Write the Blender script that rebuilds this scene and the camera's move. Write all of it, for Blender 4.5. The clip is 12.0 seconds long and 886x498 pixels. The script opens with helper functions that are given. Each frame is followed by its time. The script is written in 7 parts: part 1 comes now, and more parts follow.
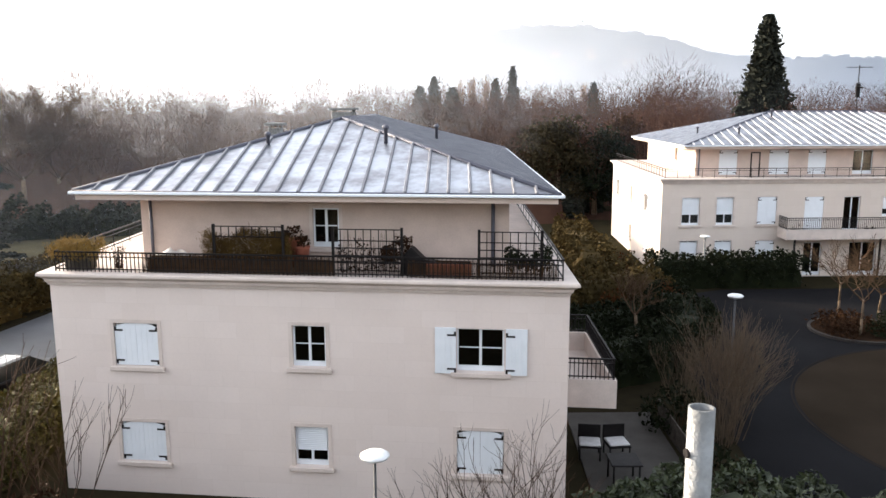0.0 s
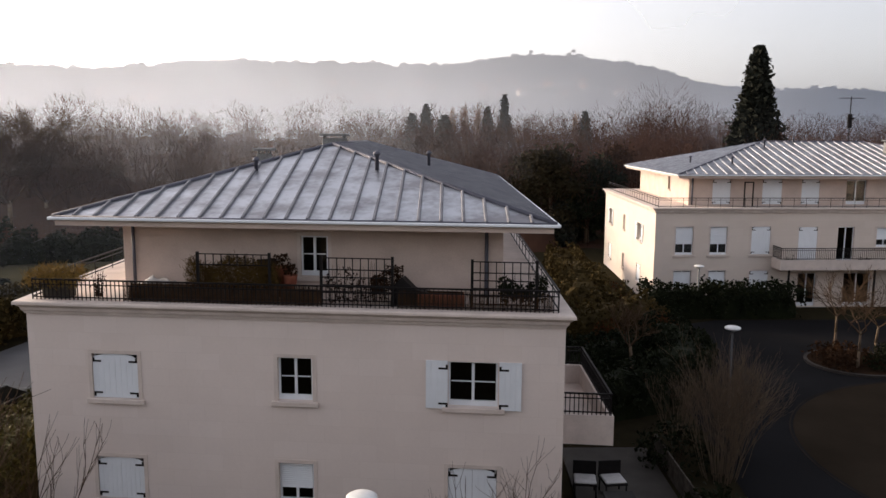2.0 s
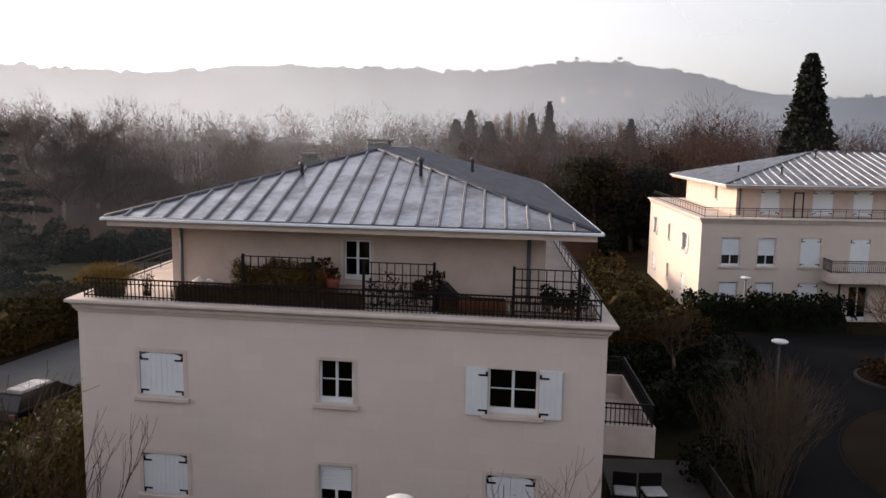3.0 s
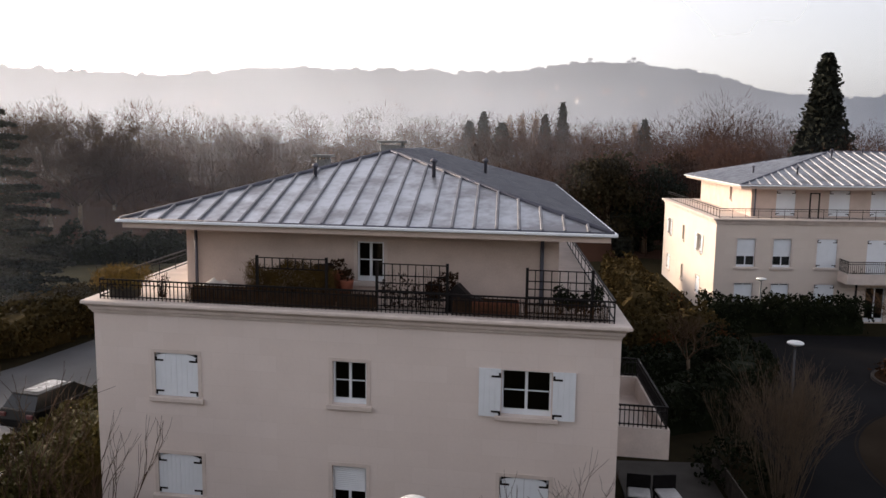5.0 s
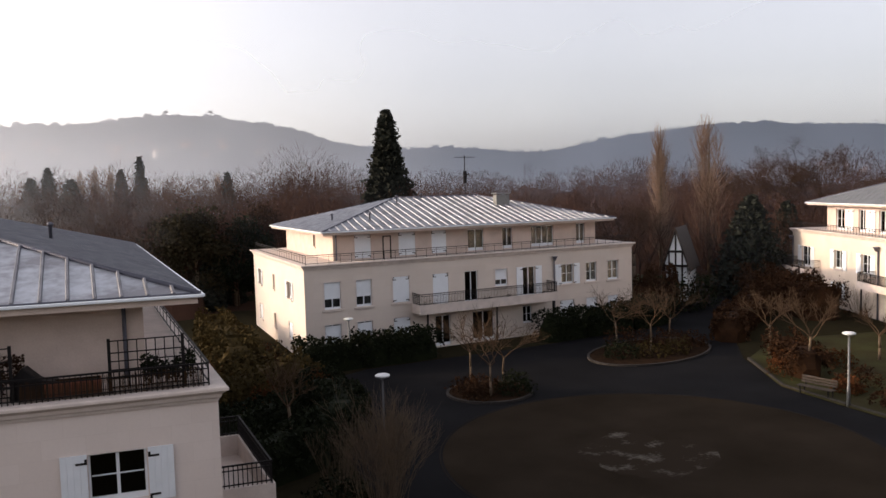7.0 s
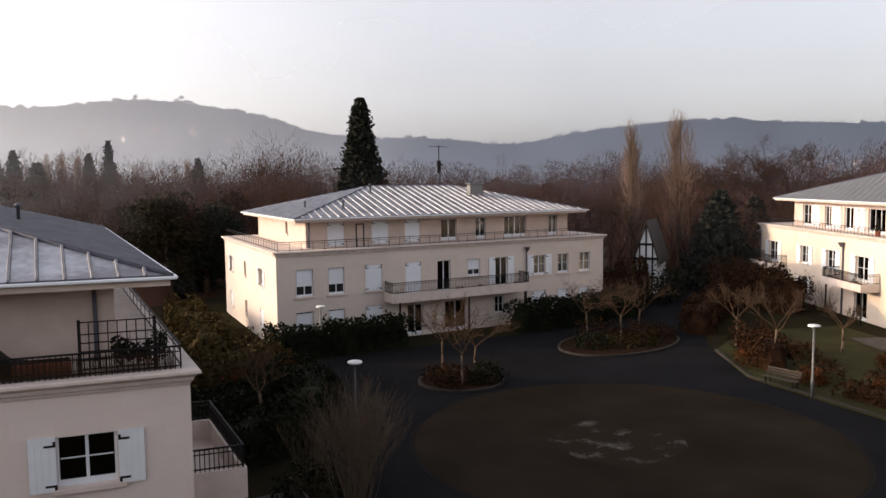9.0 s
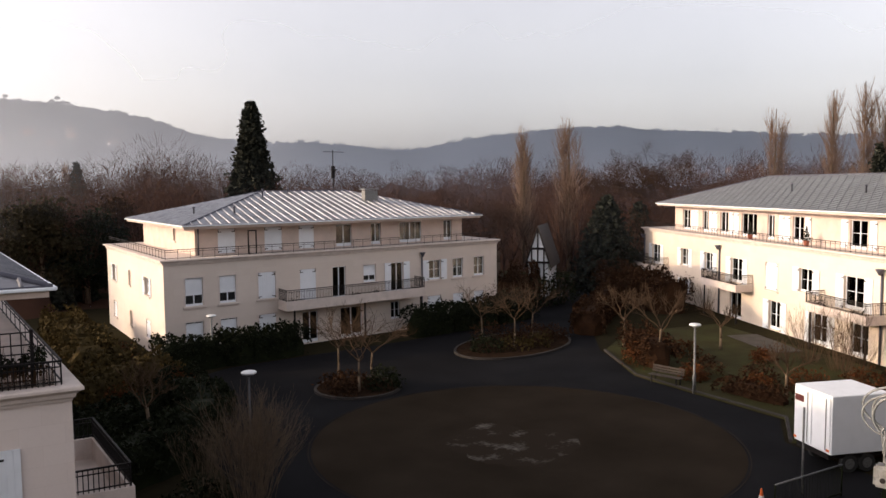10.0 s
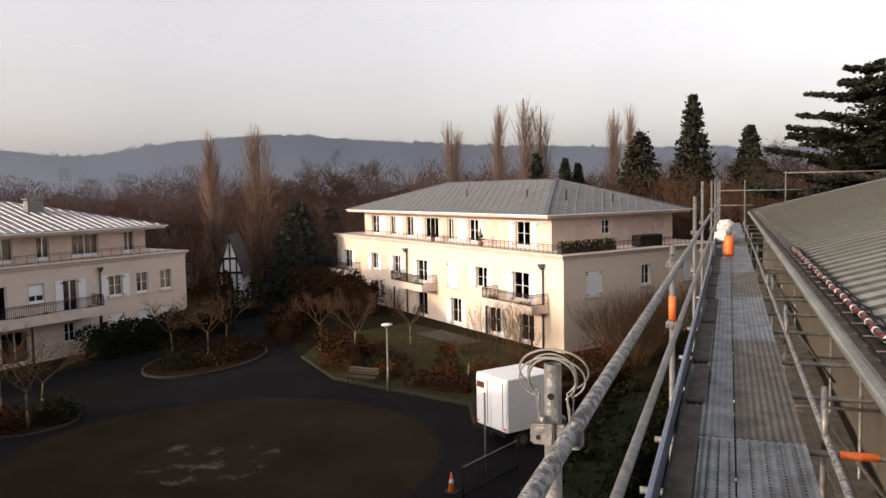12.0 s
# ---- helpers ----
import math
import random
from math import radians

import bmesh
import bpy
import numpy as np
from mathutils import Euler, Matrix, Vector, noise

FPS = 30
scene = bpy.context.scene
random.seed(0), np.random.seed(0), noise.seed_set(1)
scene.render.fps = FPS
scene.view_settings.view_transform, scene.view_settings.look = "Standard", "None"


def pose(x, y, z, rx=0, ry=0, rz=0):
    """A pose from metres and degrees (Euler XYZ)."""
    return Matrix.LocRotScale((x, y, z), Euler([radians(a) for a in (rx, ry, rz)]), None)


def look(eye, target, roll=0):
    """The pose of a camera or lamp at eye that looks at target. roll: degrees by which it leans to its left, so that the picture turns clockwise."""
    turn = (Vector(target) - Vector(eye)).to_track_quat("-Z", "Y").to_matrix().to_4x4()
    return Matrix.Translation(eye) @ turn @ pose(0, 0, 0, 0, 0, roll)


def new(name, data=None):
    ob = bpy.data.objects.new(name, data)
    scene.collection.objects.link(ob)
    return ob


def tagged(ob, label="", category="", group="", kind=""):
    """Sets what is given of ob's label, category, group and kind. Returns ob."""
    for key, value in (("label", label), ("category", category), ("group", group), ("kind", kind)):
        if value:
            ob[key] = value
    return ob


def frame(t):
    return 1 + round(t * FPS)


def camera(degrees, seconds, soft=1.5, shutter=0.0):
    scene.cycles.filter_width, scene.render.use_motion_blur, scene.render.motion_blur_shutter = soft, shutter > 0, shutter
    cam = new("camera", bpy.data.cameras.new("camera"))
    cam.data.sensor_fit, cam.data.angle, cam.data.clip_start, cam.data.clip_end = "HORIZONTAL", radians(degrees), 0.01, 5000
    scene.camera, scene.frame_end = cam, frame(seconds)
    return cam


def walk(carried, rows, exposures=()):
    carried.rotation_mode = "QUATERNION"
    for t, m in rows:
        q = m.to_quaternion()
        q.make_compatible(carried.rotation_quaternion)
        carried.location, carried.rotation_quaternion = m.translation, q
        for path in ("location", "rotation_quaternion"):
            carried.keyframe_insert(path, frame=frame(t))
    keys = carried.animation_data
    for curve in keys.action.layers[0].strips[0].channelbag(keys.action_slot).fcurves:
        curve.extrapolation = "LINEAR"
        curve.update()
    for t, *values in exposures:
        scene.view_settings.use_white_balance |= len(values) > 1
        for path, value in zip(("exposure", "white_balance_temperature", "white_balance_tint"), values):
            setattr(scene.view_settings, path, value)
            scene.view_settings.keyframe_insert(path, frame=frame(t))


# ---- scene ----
cam = camera(58.62, 12.0)
PATH = [
    (0.0, look((-0.036, -0.663, 10.726), (-0.015, 1.306, 10.376), -0.2)),
    (0.5, look((-0.059, -0.369, 10.683), (0.010, 1.589, 10.281), -0.3)),
    (1.0, look((-0.043, -0.173, 10.684), (-0.222, 1.795, 10.380), -2.0)),
    (1.5, look((-0.013, -0.011, 10.697), (0.006, 1.972, 10.434), -0.7)),
    (2.0, look((-0.056, -0.021, 10.696), (-0.012, 1.959, 10.413), 0.3)),
    (2.5, look((-0.066, -0.043, 10.698), (-0.090, 1.935, 10.402), 0.0)),
    (3.0, look((-0.067, -0.048, 10.705), (-0.129, 1.933, 10.436), 0.9)),
    (3.2, look((-0.080, -0.050, 10.699), (-0.134, 1.928, 10.412), 1.4)),
    (4.8, look((-0.062, -0.080, 10.696), (-0.168, 1.899, 10.425), 0.7)),
    (5.0, look((-0.057, -0.060, 10.705), (-0.153, 1.920, 10.439), 0.7)),
    (5.5, look((-0.070, -0.078, 10.714), (-0.149, 1.903, 10.448), 0.9)),
    (6.0, look((-0.011, -0.147, 10.738), (0.141, 1.833, 10.499), 0.8)),
    (6.5, look((0.045, -0.157, 10.787), (0.656, 1.740, 10.614), -0.5)),
    (7.0, look((0.098, -0.059, 10.811), (0.983, 1.729, 10.666), -1.6)),
    (7.2, look((0.106, -0.020, 10.800), (1.062, 1.731, 10.655), -1.7)),
    (8.8, look((-0.007, -0.040, 10.686), (0.940, 1.713, 10.519), -0.6)),
    (9.0, look((-0.007, -0.046, 10.687), (0.940, 1.707, 10.518), -0.6)),
    (9.5, look((-0.004, -0.012, 10.710), (0.967, 1.727, 10.537), 0.0)),
    (10.0, pose(-0.050, 0.035, 10.700, 85.47, 0.51, -36.10)),
    (10.5, pose(0.053, 0.026, 10.675, 85.81, 1.55, -47.40)),
    (11.0, pose(0.051, 0.002, 10.628, 85.61, 1.97, -55.31)),
    (11.5, pose(0.015, 0.064, 10.653, 85.50, 1.51, -58.39)),
    (12.0, pose(0.052, 0.049, 10.633, 85.76, 1.05, -58.14)),
]
EXPOSURES = [(0.0, 1.30, 6250, 3.0), (0.5, 0.80, 6300, 4.0), (0.9, 0.95, 6350, 5.0), (1.5, 0.24, 6500, 9.0), (3.0, 0.02, 6500, 9.0), (5.0, 0.12, 6500, 9.0), (6.0, 0.10, 6500, 10.0), (7.0, 0.05, 6550, 10.0), (9.5, 0.05, 6600, 10.0), (10.5, 0.05, 6850, 11.0), (12.0, 0.05, 7000, 11.0)]
walk(cam, PATH, exposures=EXPOSURES)

# ---- world, sun ----
world = bpy.data.worlds.new("hazy_morning")
scene.world = world
world.use_nodes = True
wn = world.node_tree.nodes
sky = wn.new("ShaderNodeTexSky")
sky.sky_type = "NISHITA"
sky.sun_disc = False
SUN_EL, SUN_YAW = radians(13.0), radians(-62)
sky.sun_elevation, sky.sun_rotation = SUN_EL, SUN_YAW
sky.air_density, sky.dust_density, sky.ozone_density = 1.0, 3.2, 1.0
wn["Background"].inputs["Strength"].default_value = 0.15
pale = wn.new("ShaderNodeHueSaturation")
pale.inputs["Saturation"].default_value, pale.inputs["Value"].default_value = 0.34, 2.35
world.node_tree.links.new(sky.outputs[0], pale.inputs["Color"])
cool = wn.new("ShaderNodeMix")
cool.data_type, cool.blend_type = "RGBA", "MULTIPLY"
cool.inputs["Factor"].default_value, cool.inputs["B"].default_value = 1.0, (1.045, 0.98, 1.008, 1)
world.node_tree.links.new(pale.outputs[0], cool.inputs["A"])
world.node_tree.links.new(cool.outputs["Result"], wn["Background"].inputs["Color"])
sun_dir = Vector((math.sin(SUN_YAW) * math.cos(SUN_EL), math.cos(SUN_YAW) * math.cos(SUN_EL), math.sin(SUN_EL)))
sun_data = bpy.data.lights.new("sun", "SUN")
sun_data.energy, sun_data.angle, sun_data.color = 3.3, radians(0.6), (1.0, 0.76, 0.50)
sun = new("sun", sun_data)
sun.matrix_basis = look(sun_dir * 300, (0, 0, 0))


# ---- materials ----
def mat(name, color, rough=0.8, metal=0.0, color2=None, scale=3.0, fine=40.0, bump=0.2, spread=0.5, rnd=0.0, coarse_bump=0.0, mid=0.7):
    """A surface with colour variation at two scales, roughness variation and fine relief. rnd: lightness change per object."""
    m = bpy.data.materials.new(name)
    m.use_nodes = True
    nt = m.node_tree
    b = nt.nodes["Principled BSDF"]
    tc = nt.nodes.new("ShaderNodeTexCoord")
    n1, n2 = nt.nodes.new("ShaderNodeTexNoise"), nt.nodes.new("ShaderNodeTexNoise")
    n1.inputs["Scale"].default_value, n1.inputs["Detail"].default_value = scale, 5
    n2.inputs["Scale"].default_value, n2.inputs["Detail"].default_value = fine, 3
    for n in (n1, n2):
        nt.links.new(tc.outputs["Object"], n.inputs["Vector"])
    mix = nt.nodes.new("ShaderNodeMix")
    mix.data_type = "RGBA"
    c2 = color2 or tuple(c * 0.75 for c in color)
    mix.inputs["A"].default_value, mix.inputs["B"].default_value = (*color, 1), (*c2, 1)
    add = nt.nodes.new("ShaderNodeMath")
    add.operation = "MULTIPLY_ADD"
    nt.links.new(n2.outputs["Fac"], add.inputs[0])
    add.inputs[1].default_value = 0.4
    nt.links.new(n1.outputs["Fac"], add.inputs[2])
    ramp = nt.nodes.new("ShaderNodeMapRange")
    ramp.inputs["From Min"].default_value, ramp.inputs["From Max"].default_value = mid - spread / 2, mid + spread / 2
    nt.links.new(add.outputs[0], ramp.inputs["Value"])
    nt.links.new(ramp.outputs[0], mix.inputs["Factor"])
    out = mix.outputs["Result"]
    if rnd:
        oi = nt.nodes.new("ShaderNodeObjectInfo")
        hsv = nt.nodes.new("ShaderNodeHueSaturation")
        mr = nt.nodes.new("ShaderNodeMapRange")
        mr.inputs["To Min"].default_value, mr.inputs["To Max"].default_value = 1 - rnd, 1 + rnd
        nt.links.new(oi.outputs["Random"], mr.inputs["Value"])
        nt.links.new(mr.outputs[0], hsv.inputs["Value"])
        nt.links.new(out, hsv.inputs["Color"])
        out = hsv.outputs["Color"]
    nt.links.new(out, b.inputs["Base Color"])
    b.inputs["Metallic"].default_value = metal
    rr = nt.nodes.new("ShaderNodeMapRange")
    rr.inputs["To Min"].default_value, rr.inputs["To Max"].default_value = max(0.03, rough - 0.12), min(1, rough + 0.12)
    nt.links.new(n1.outputs["Fac"], rr.inputs["Value"])
    nt.links.new(rr.outputs[0], b.inputs["Roughness"])
    if bump:
        bp = nt.nodes.new("ShaderNodeBump")
        bp.inputs["Strength"].default_value, bp.inputs["Distance"].default_value = bump, 0.02
        nt.links.new(n2.outputs["Fac"], bp.inputs["Height"])
        nrm = bp.outputs[0]
        if coarse_bump:
            b2 = nt.nodes.new("ShaderNodeBump")
            b2.inputs["Strength"].default_value, b2.inputs["Distance"].default_value = coarse_bump, 0.25
            nt.links.new(n1.outputs["Fac"], b2.inputs["Height"])
            nt.links.new(nrm, b2.inputs["Normal"])
            nrm = b2.outputs[0]
        nt.links.new(nrm, b.inputs["Normal"])
    return m


def stone_mat(name, color, rot):
    """Cream stone slabs in courses, with a faint tone of their own and hair-thin joints; rain streaks under the cornice."""
    m = mat(name, color, 0.85, color2=tuple(c * 0.9 for c in color), scale=0.5, fine=14, bump=0.12, spread=0.6)
    nt = m.node_tree
    b = nt.nodes["Principled BSDF"]
    base = b.inputs["Base Color"].links[0].from_socket
    tc = nt.nodes.new("ShaderNodeTexCoord")
    mp = nt.nodes.new("ShaderNodeMapping")
    mp.vector_type = "TEXTURE"
    mp.inputs["Rotation"].default_value = (radians(90), 0, radians(rot))
    nt.links.new(tc.outputs["Object"], mp.inputs["Vector"])
    br = nt.nodes.new("ShaderNodeTexBrick")
    br.inputs["Scale"].default_value = 1.0
    br.inputs["Brick Width"].default_value, br.inputs["Row Height"].default_value = 0.92, 0.46
    br.inputs["Mortar Size"].default_value = 0.006
    br.inputs["Color1"].default_value, br.inputs["Color2"].default_value = (1, 1, 1, 1), (0.95, 0.94, 0.93, 1)
    br.inputs["Mortar"].default_value = (0.91, 0.90, 0.89, 1)
    nt.links.new(mp.outputs[0], br.inputs["Vector"])
    mul = nt.nodes.new("ShaderNodeMix")
    mul.data_type, mul.blend_type = "RGBA", "MULTIPLY"
    mul.inputs["Factor"].default_value = 0.8
    nt.links.new(base, mul.inputs["A"])
    nt.links.new(br.outputs["Color"], mul.inputs["B"])
    nt.links.new(mul.outputs["Result"], b.inputs["Base Color"])
    return m


def glass_mat():
    m = bpy.data.materials.new("window_glass")
    m.use_nodes = True
    nt = m.node_tree
    nt.nodes.clear()
    o, t, g, x, fr = [nt.nodes.new("ShaderNode" + k) for k in ("OutputMaterial", "BsdfTransparent", "BsdfGlossy", "MixShader", "Fresnel")]
    t.inputs["Color"].default_value = (0.55, 0.58, 0.6, 1)
    g.inputs["Roughness"].default_value = 0.03
    nt.links.new(fr.outputs[0], x.inputs[0])
    nt.links.new(t.outputs[0], x.inputs[1])
    nt.links.new(g.outputs[0], x.inputs[2])
    nt.links.new(x.outputs[0], o.inputs[0])
    return m


# D is cream stone darkened: shade behind the scaffold is put into its colour.
STONE = {"A": stone_mat("cream_stone_near", (0.69, 0.60, 0.55), -7), "B": stone_mat("cream_stone_far", (0.62, 0.54, 0.475), 2), "C": stone_mat("cream_stone_sunny", (0.64, 0.55, 0.46), -118), "D": stone_mat("cream_stone_own_shaded", (0.066, 0.055, 0.040), 12)}
PLASTER = mat("attic_plaster", (0.59, 0.475, 0.41), 0.9, scale=1.2, fine=25)
TRIM = mat("trim_stone", (0.63, 0.54, 0.485), 0.8, scale=2.0, fine=20, color2=(0.49, 0.42, 0.375))
WHITE = mat("white_paint", (0.72, 0.745, 0.78), 0.45, scale=2.5, fine=30, color2=(0.66, 0.69, 0.72), bump=0.08)
IRON = mat("dark_iron", (0.012, 0.010, 0.010), 0.6, metal=0.0, scale=6, fine=60)
ZINC = mat("zinc_roof", (0.45, 0.465, 0.50), 0.42, metal=0.85, color2=(0.24, 0.235, 0.25), scale=0.9, fine=5, bump=0.25, spread=0.26, coarse_bump=0.28)
# Same zinc as the near roof; weaker sky sheen is put into its colour.
ZINC_GREY = mat("darkened_zinc_roof", (0.30, 0.31, 0.335), 0.45, metal=0.8, color2=(0.17, 0.17, 0.185), scale=0.9, fine=5, bump=0.25, spread=0.3, coarse_bump=0.2)
# Ribs paler than the far roof's sheets: sunlit flanks put into colour.
ZINC_RIB = mat("zinc_rib", (0.46, 0.47, 0.50), 0.55, metal=0.15, color2=(0.26, 0.26, 0.28), scale=2, fine=20)
ZINC_SLATE = mat("blue_grey_zinc_shingle", (0.075, 0.09, 0.105), 0.55, metal=0.2, color2=(0.045, 0.054, 0.063), scale=0.9, fine=10, bump=0.2, rnd=0.0)
SHINGLE_EDGE = mat("shingle_edge", (0.17, 0.18, 0.19), 0.6, metal=0.1, scale=2, fine=20)
ZINC_SEAM = mat("zinc_standing_seam", (0.17, 0.172, 0.19), 0.5, metal=0.35, color2=(0.10, 0.10, 0.115), scale=2, fine=20)
ZINC_DULL = mat("zinc_seam", (0.10, 0.10, 0.125), 0.6, metal=0.3, scale=2, fine=20)
ZINC_DARK = mat("dull_zinc_roof", (0.23, 0.25, 0.22), 0.58, metal=0.0, color2=(0.12, 0.138, 0.128), scale=0.8, fine=12, bump=0.15)
GLASS = glass_mat()
CURTAIN = mat("curtain", (0.55, 0.52, 0.48), 0.9, scale=4, fine=30)
# Near black so rooms behind the glass look unlit: shade put into colour.
INSIDE = mat("dark_room_inside", (0.035, 0.031, 0.028), 0.9)
# Paving darkened: the gloom under the near balcony is put into its colour.
SLAB = mat("darkened_terrace_slab", (0.055, 0.049, 0.043), 0.85, scale=1.5, fine=14)
# Court surfaces set far darker than real: deep shade is put into their colour.
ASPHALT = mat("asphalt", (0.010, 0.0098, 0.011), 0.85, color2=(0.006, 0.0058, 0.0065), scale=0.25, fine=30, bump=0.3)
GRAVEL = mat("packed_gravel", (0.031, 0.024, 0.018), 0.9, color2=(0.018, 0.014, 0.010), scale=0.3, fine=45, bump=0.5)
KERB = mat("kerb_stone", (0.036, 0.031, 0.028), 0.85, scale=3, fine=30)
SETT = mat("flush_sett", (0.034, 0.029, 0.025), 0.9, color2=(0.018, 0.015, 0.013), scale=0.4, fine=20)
SOIL = mat("leaf_soil", (0.030, 0.018, 0.011), 0.95, color2=(0.012, 0.008, 0.006), scale=2.5, fine=30, bump=0.6)
CONCRETE = mat("pale_lane", (0.070, 0.070, 0.075), 0.7, color2=(0.042, 0.041, 0.042), scale=0.3, fine=25)
LEAF_DEEP = mat("deep_evergreen_leaf", (0.034, 0.026, 0.013), 0.8, color2=(0.014, 0.012, 0.006), scale=0.7, fine=10, bump=0)
LEAF_RUST = mat("rust_leaf", (0.085, 0.030, 0.010), 0.85, color2=(0.035, 0.014, 0.006), scale=1.5, fine=12, bump=0)
TWIG_PALE = mat("pale_twig", (0.085, 0.055, 0.034), 0.9, color2=(0.050, 0.032, 0.020), scale=3, fine=30, bump=0)
DARK_WOOD = mat("dark_bench_wood", (0.035, 0.022, 0.015), 0.7, color2=(0.02, 0.013, 0.009), scale=6, fine=40)
DARK_POLE = mat("dark_pole", (0.06, 0.06, 0.065), 0.6, metal=0.3, scale=8)
GRASS = mat("winter_grass", (0.040, 0.042, 0.014), 0.9, color2=(0.026, 0.020, 0.010), scale=0.5, fine=25, bump=0.5)
FIELD = mat("valley_ground", (0.030, 0.026, 0.014), 0.95, color2=(0.014, 0.011, 0.008), scale=0.03, fine=2, bump=0.0)
LEAF = mat("evergreen_leaf", (0.012, 0.015, 0.005), 0.75, color2=(0.005, 0.007, 0.003), scale=2.0, fine=14, bump=0)
LEAF_LAUREL = mat("laurel_leaf", (0.034, 0.046, 0.012), 0.6, color2=(0.013, 0.019, 0.006), scale=1.6, fine=12, bump=0)
LEAF_LIGHT = mat("hedge_leaf", (0.065, 0.055, 0.014), 0.7, color2=(0.024, 0.024, 0.007), scale=1.6, fine=12, bump=0)
LEAF_BROWN = mat("withered_leaf", (0.040, 0.019, 0.009), 0.85, color2=(0.017, 0.009, 0.005), scale=1.5, fine=12, bump=0)
LEAF_STRAW = mat("dry_olive_leaf", (0.10, 0.062, 0.018), 0.85, color2=(0.035, 0.021, 0.008), scale=3, fine=20, bump=0)
REED = mat("brown_reed", (0.085, 0.045, 0.022), 0.9, color2=(0.04, 0.022, 0.012), scale=4, fine=30, bump=0)
LEAF_GOLD = mat("straw_leaf", (0.24, 0.15, 0.035), 0.8, color2=(0.10, 0.062, 0.016), scale=3, fine=20, bump=0)
NEEDLE = mat("conifer_needle", (0.027, 0.029, 0.021), 0.8, color2=(0.013, 0.014, 0.011), scale=1.0, fine=8, bump=0)
BARK = mat("pale_bark", (0.16, 0.115, 0.075), 0.9, color2=(0.08, 0.06, 0.045), scale=4, fine=40)
TWIG = mat("winter_twig", (0.050, 0.028, 0.017), 0.9, color2=(0.028, 0.017, 0.011), scale=3, fine=30, bump=0)
WOODS = mat("bare_woods", (0.070, 0.037, 0.025), 0.95, color2=(0.032, 0.018, 0.014), scale=0.06, fine=0.6, bump=0)
POPLAR = mat("poplar_twig", (0.23, 0.16, 0.12), 0.9, color2=(0.13, 0.09, 0.068), scale=0.4, fine=4, bump=0)
# Blue-grey tint puts the distance haze into the hills' colour.
HILL = mat("haze_tinted_woods", (0.034, 0.038, 0.047), 0.95, color2=(0.022, 0.025, 0.032), scale=0.012, fine=0.12, bump=0)
STEEL = mat("galvanised_steel", (0.205, 0.21, 0.21), 0.55, metal=0.5, color2=(0.10, 0.096, 0.09), scale=14, fine=60, bump=0.3)
SPLASH = mat("plaster_splashed_tube", (0.30, 0.31, 0.32), 0.7, metal=0.3, color2=(0.11, 0.105, 0.10), scale=34, fine=90, bump=1.0, spread=0.16)
PLANK = mat("steel_deck", (0.165, 0.19, 0.215), 0.55, metal=0.4, color2=(0.055, 0.055, 0.055), scale=4, fine=26, bump=0.4, rnd=0.15, spread=0.42)
PLANK_BROWN = mat("worn_deck_panel", (0.115, 0.105, 0.09), 0.75, metal=0.1, color2=(0.038, 0.033, 0.028), scale=4, fine=24, bump=0.4, rnd=0.18, spread=0.42)
LEAF_OLIVE = mat("olive_leaf", (0.060, 0.042, 0.014), 0.8, color2=(0.022, 0.016, 0.006), scale=0.8, fine=10, bump=0)
MEADOW = mat("pale_meadow", (0.10, 0.085, 0.048), 0.95, color2=(0.05, 0.046, 0.03), scale=0.25, fine=8, bump=0.3)
TIMBER = mat("weathered_board", (0.082, 0.070, 0.058), 0.85, color2=(0.026, 0.021, 0.017), scale=5, fine=50, bump=0.6, rnd=0.2)
ALU = mat("toe_board_alu", (0.17, 0.21, 0.29), 0.4, metal=0.6, scale=4, fine=40)
ORANGE = mat("orange_plastic", (0.70, 0.13, 0.02), 0.5, color2=(0.60, 0.12, 0.02), scale=6)
RED = mat("red_paint", (0.075, 0.008, 0.009), 0.6, scale=8)
TERRACOTTA = mat("terracotta", (0.30, 0.09, 0.05), 0.8, scale=6)
BAG = mat("white_sack", (0.55, 0.53, 0.52), 0.7, scale=6, fine=30, bump=0.5)
CABLE = mat("grey_cable", (0.20, 0.205, 0.20), 0.5, scale=10)
LAMP_TOP = mat("lamp_disc", (0.75, 0.76, 0.76), 0.35, scale=5)
CAR = mat("dark_car_paint", (0.004, 0.004, 0.005), 0.4, metal=0.0, bump=0)
# Pale grey puts the sky's reflection on the car roof into its colour.
CAR_ROOF = mat("car_roof_sky_sheen", (0.22, 0.22, 0.22), 0.25, bump=0)
CAR_GLASS = mat("car_glass", (0.015, 0.017, 0.019), 0.15, metal=0.0, bump=0)
VILLAGE = mat("village_render", (0.32, 0.305, 0.285), 0.9, scale=0.5, fine=5)
# Seams darkened: the shading on the ribs' sides is put into their colour.
SEAM_DARK = mat("shadow_dark_seam", (0.06, 0.065, 0.058), 0.8, scale=2, fine=20)
RUBBER = mat("tyre_rubber", (0.02, 0.02, 0.02), 0.8)
PALE_STAIN = mat("chalky_patch", (0.026, 0.020, 0.015), 0.9, color2=(0.11, 0.10, 0.085), scale=0.9, fine=6, bump=0.3, spread=0.22, mid=0.86)
ROOF_TILE = mat("village_roof", (0.20, 0.10, 0.07), 0.9)


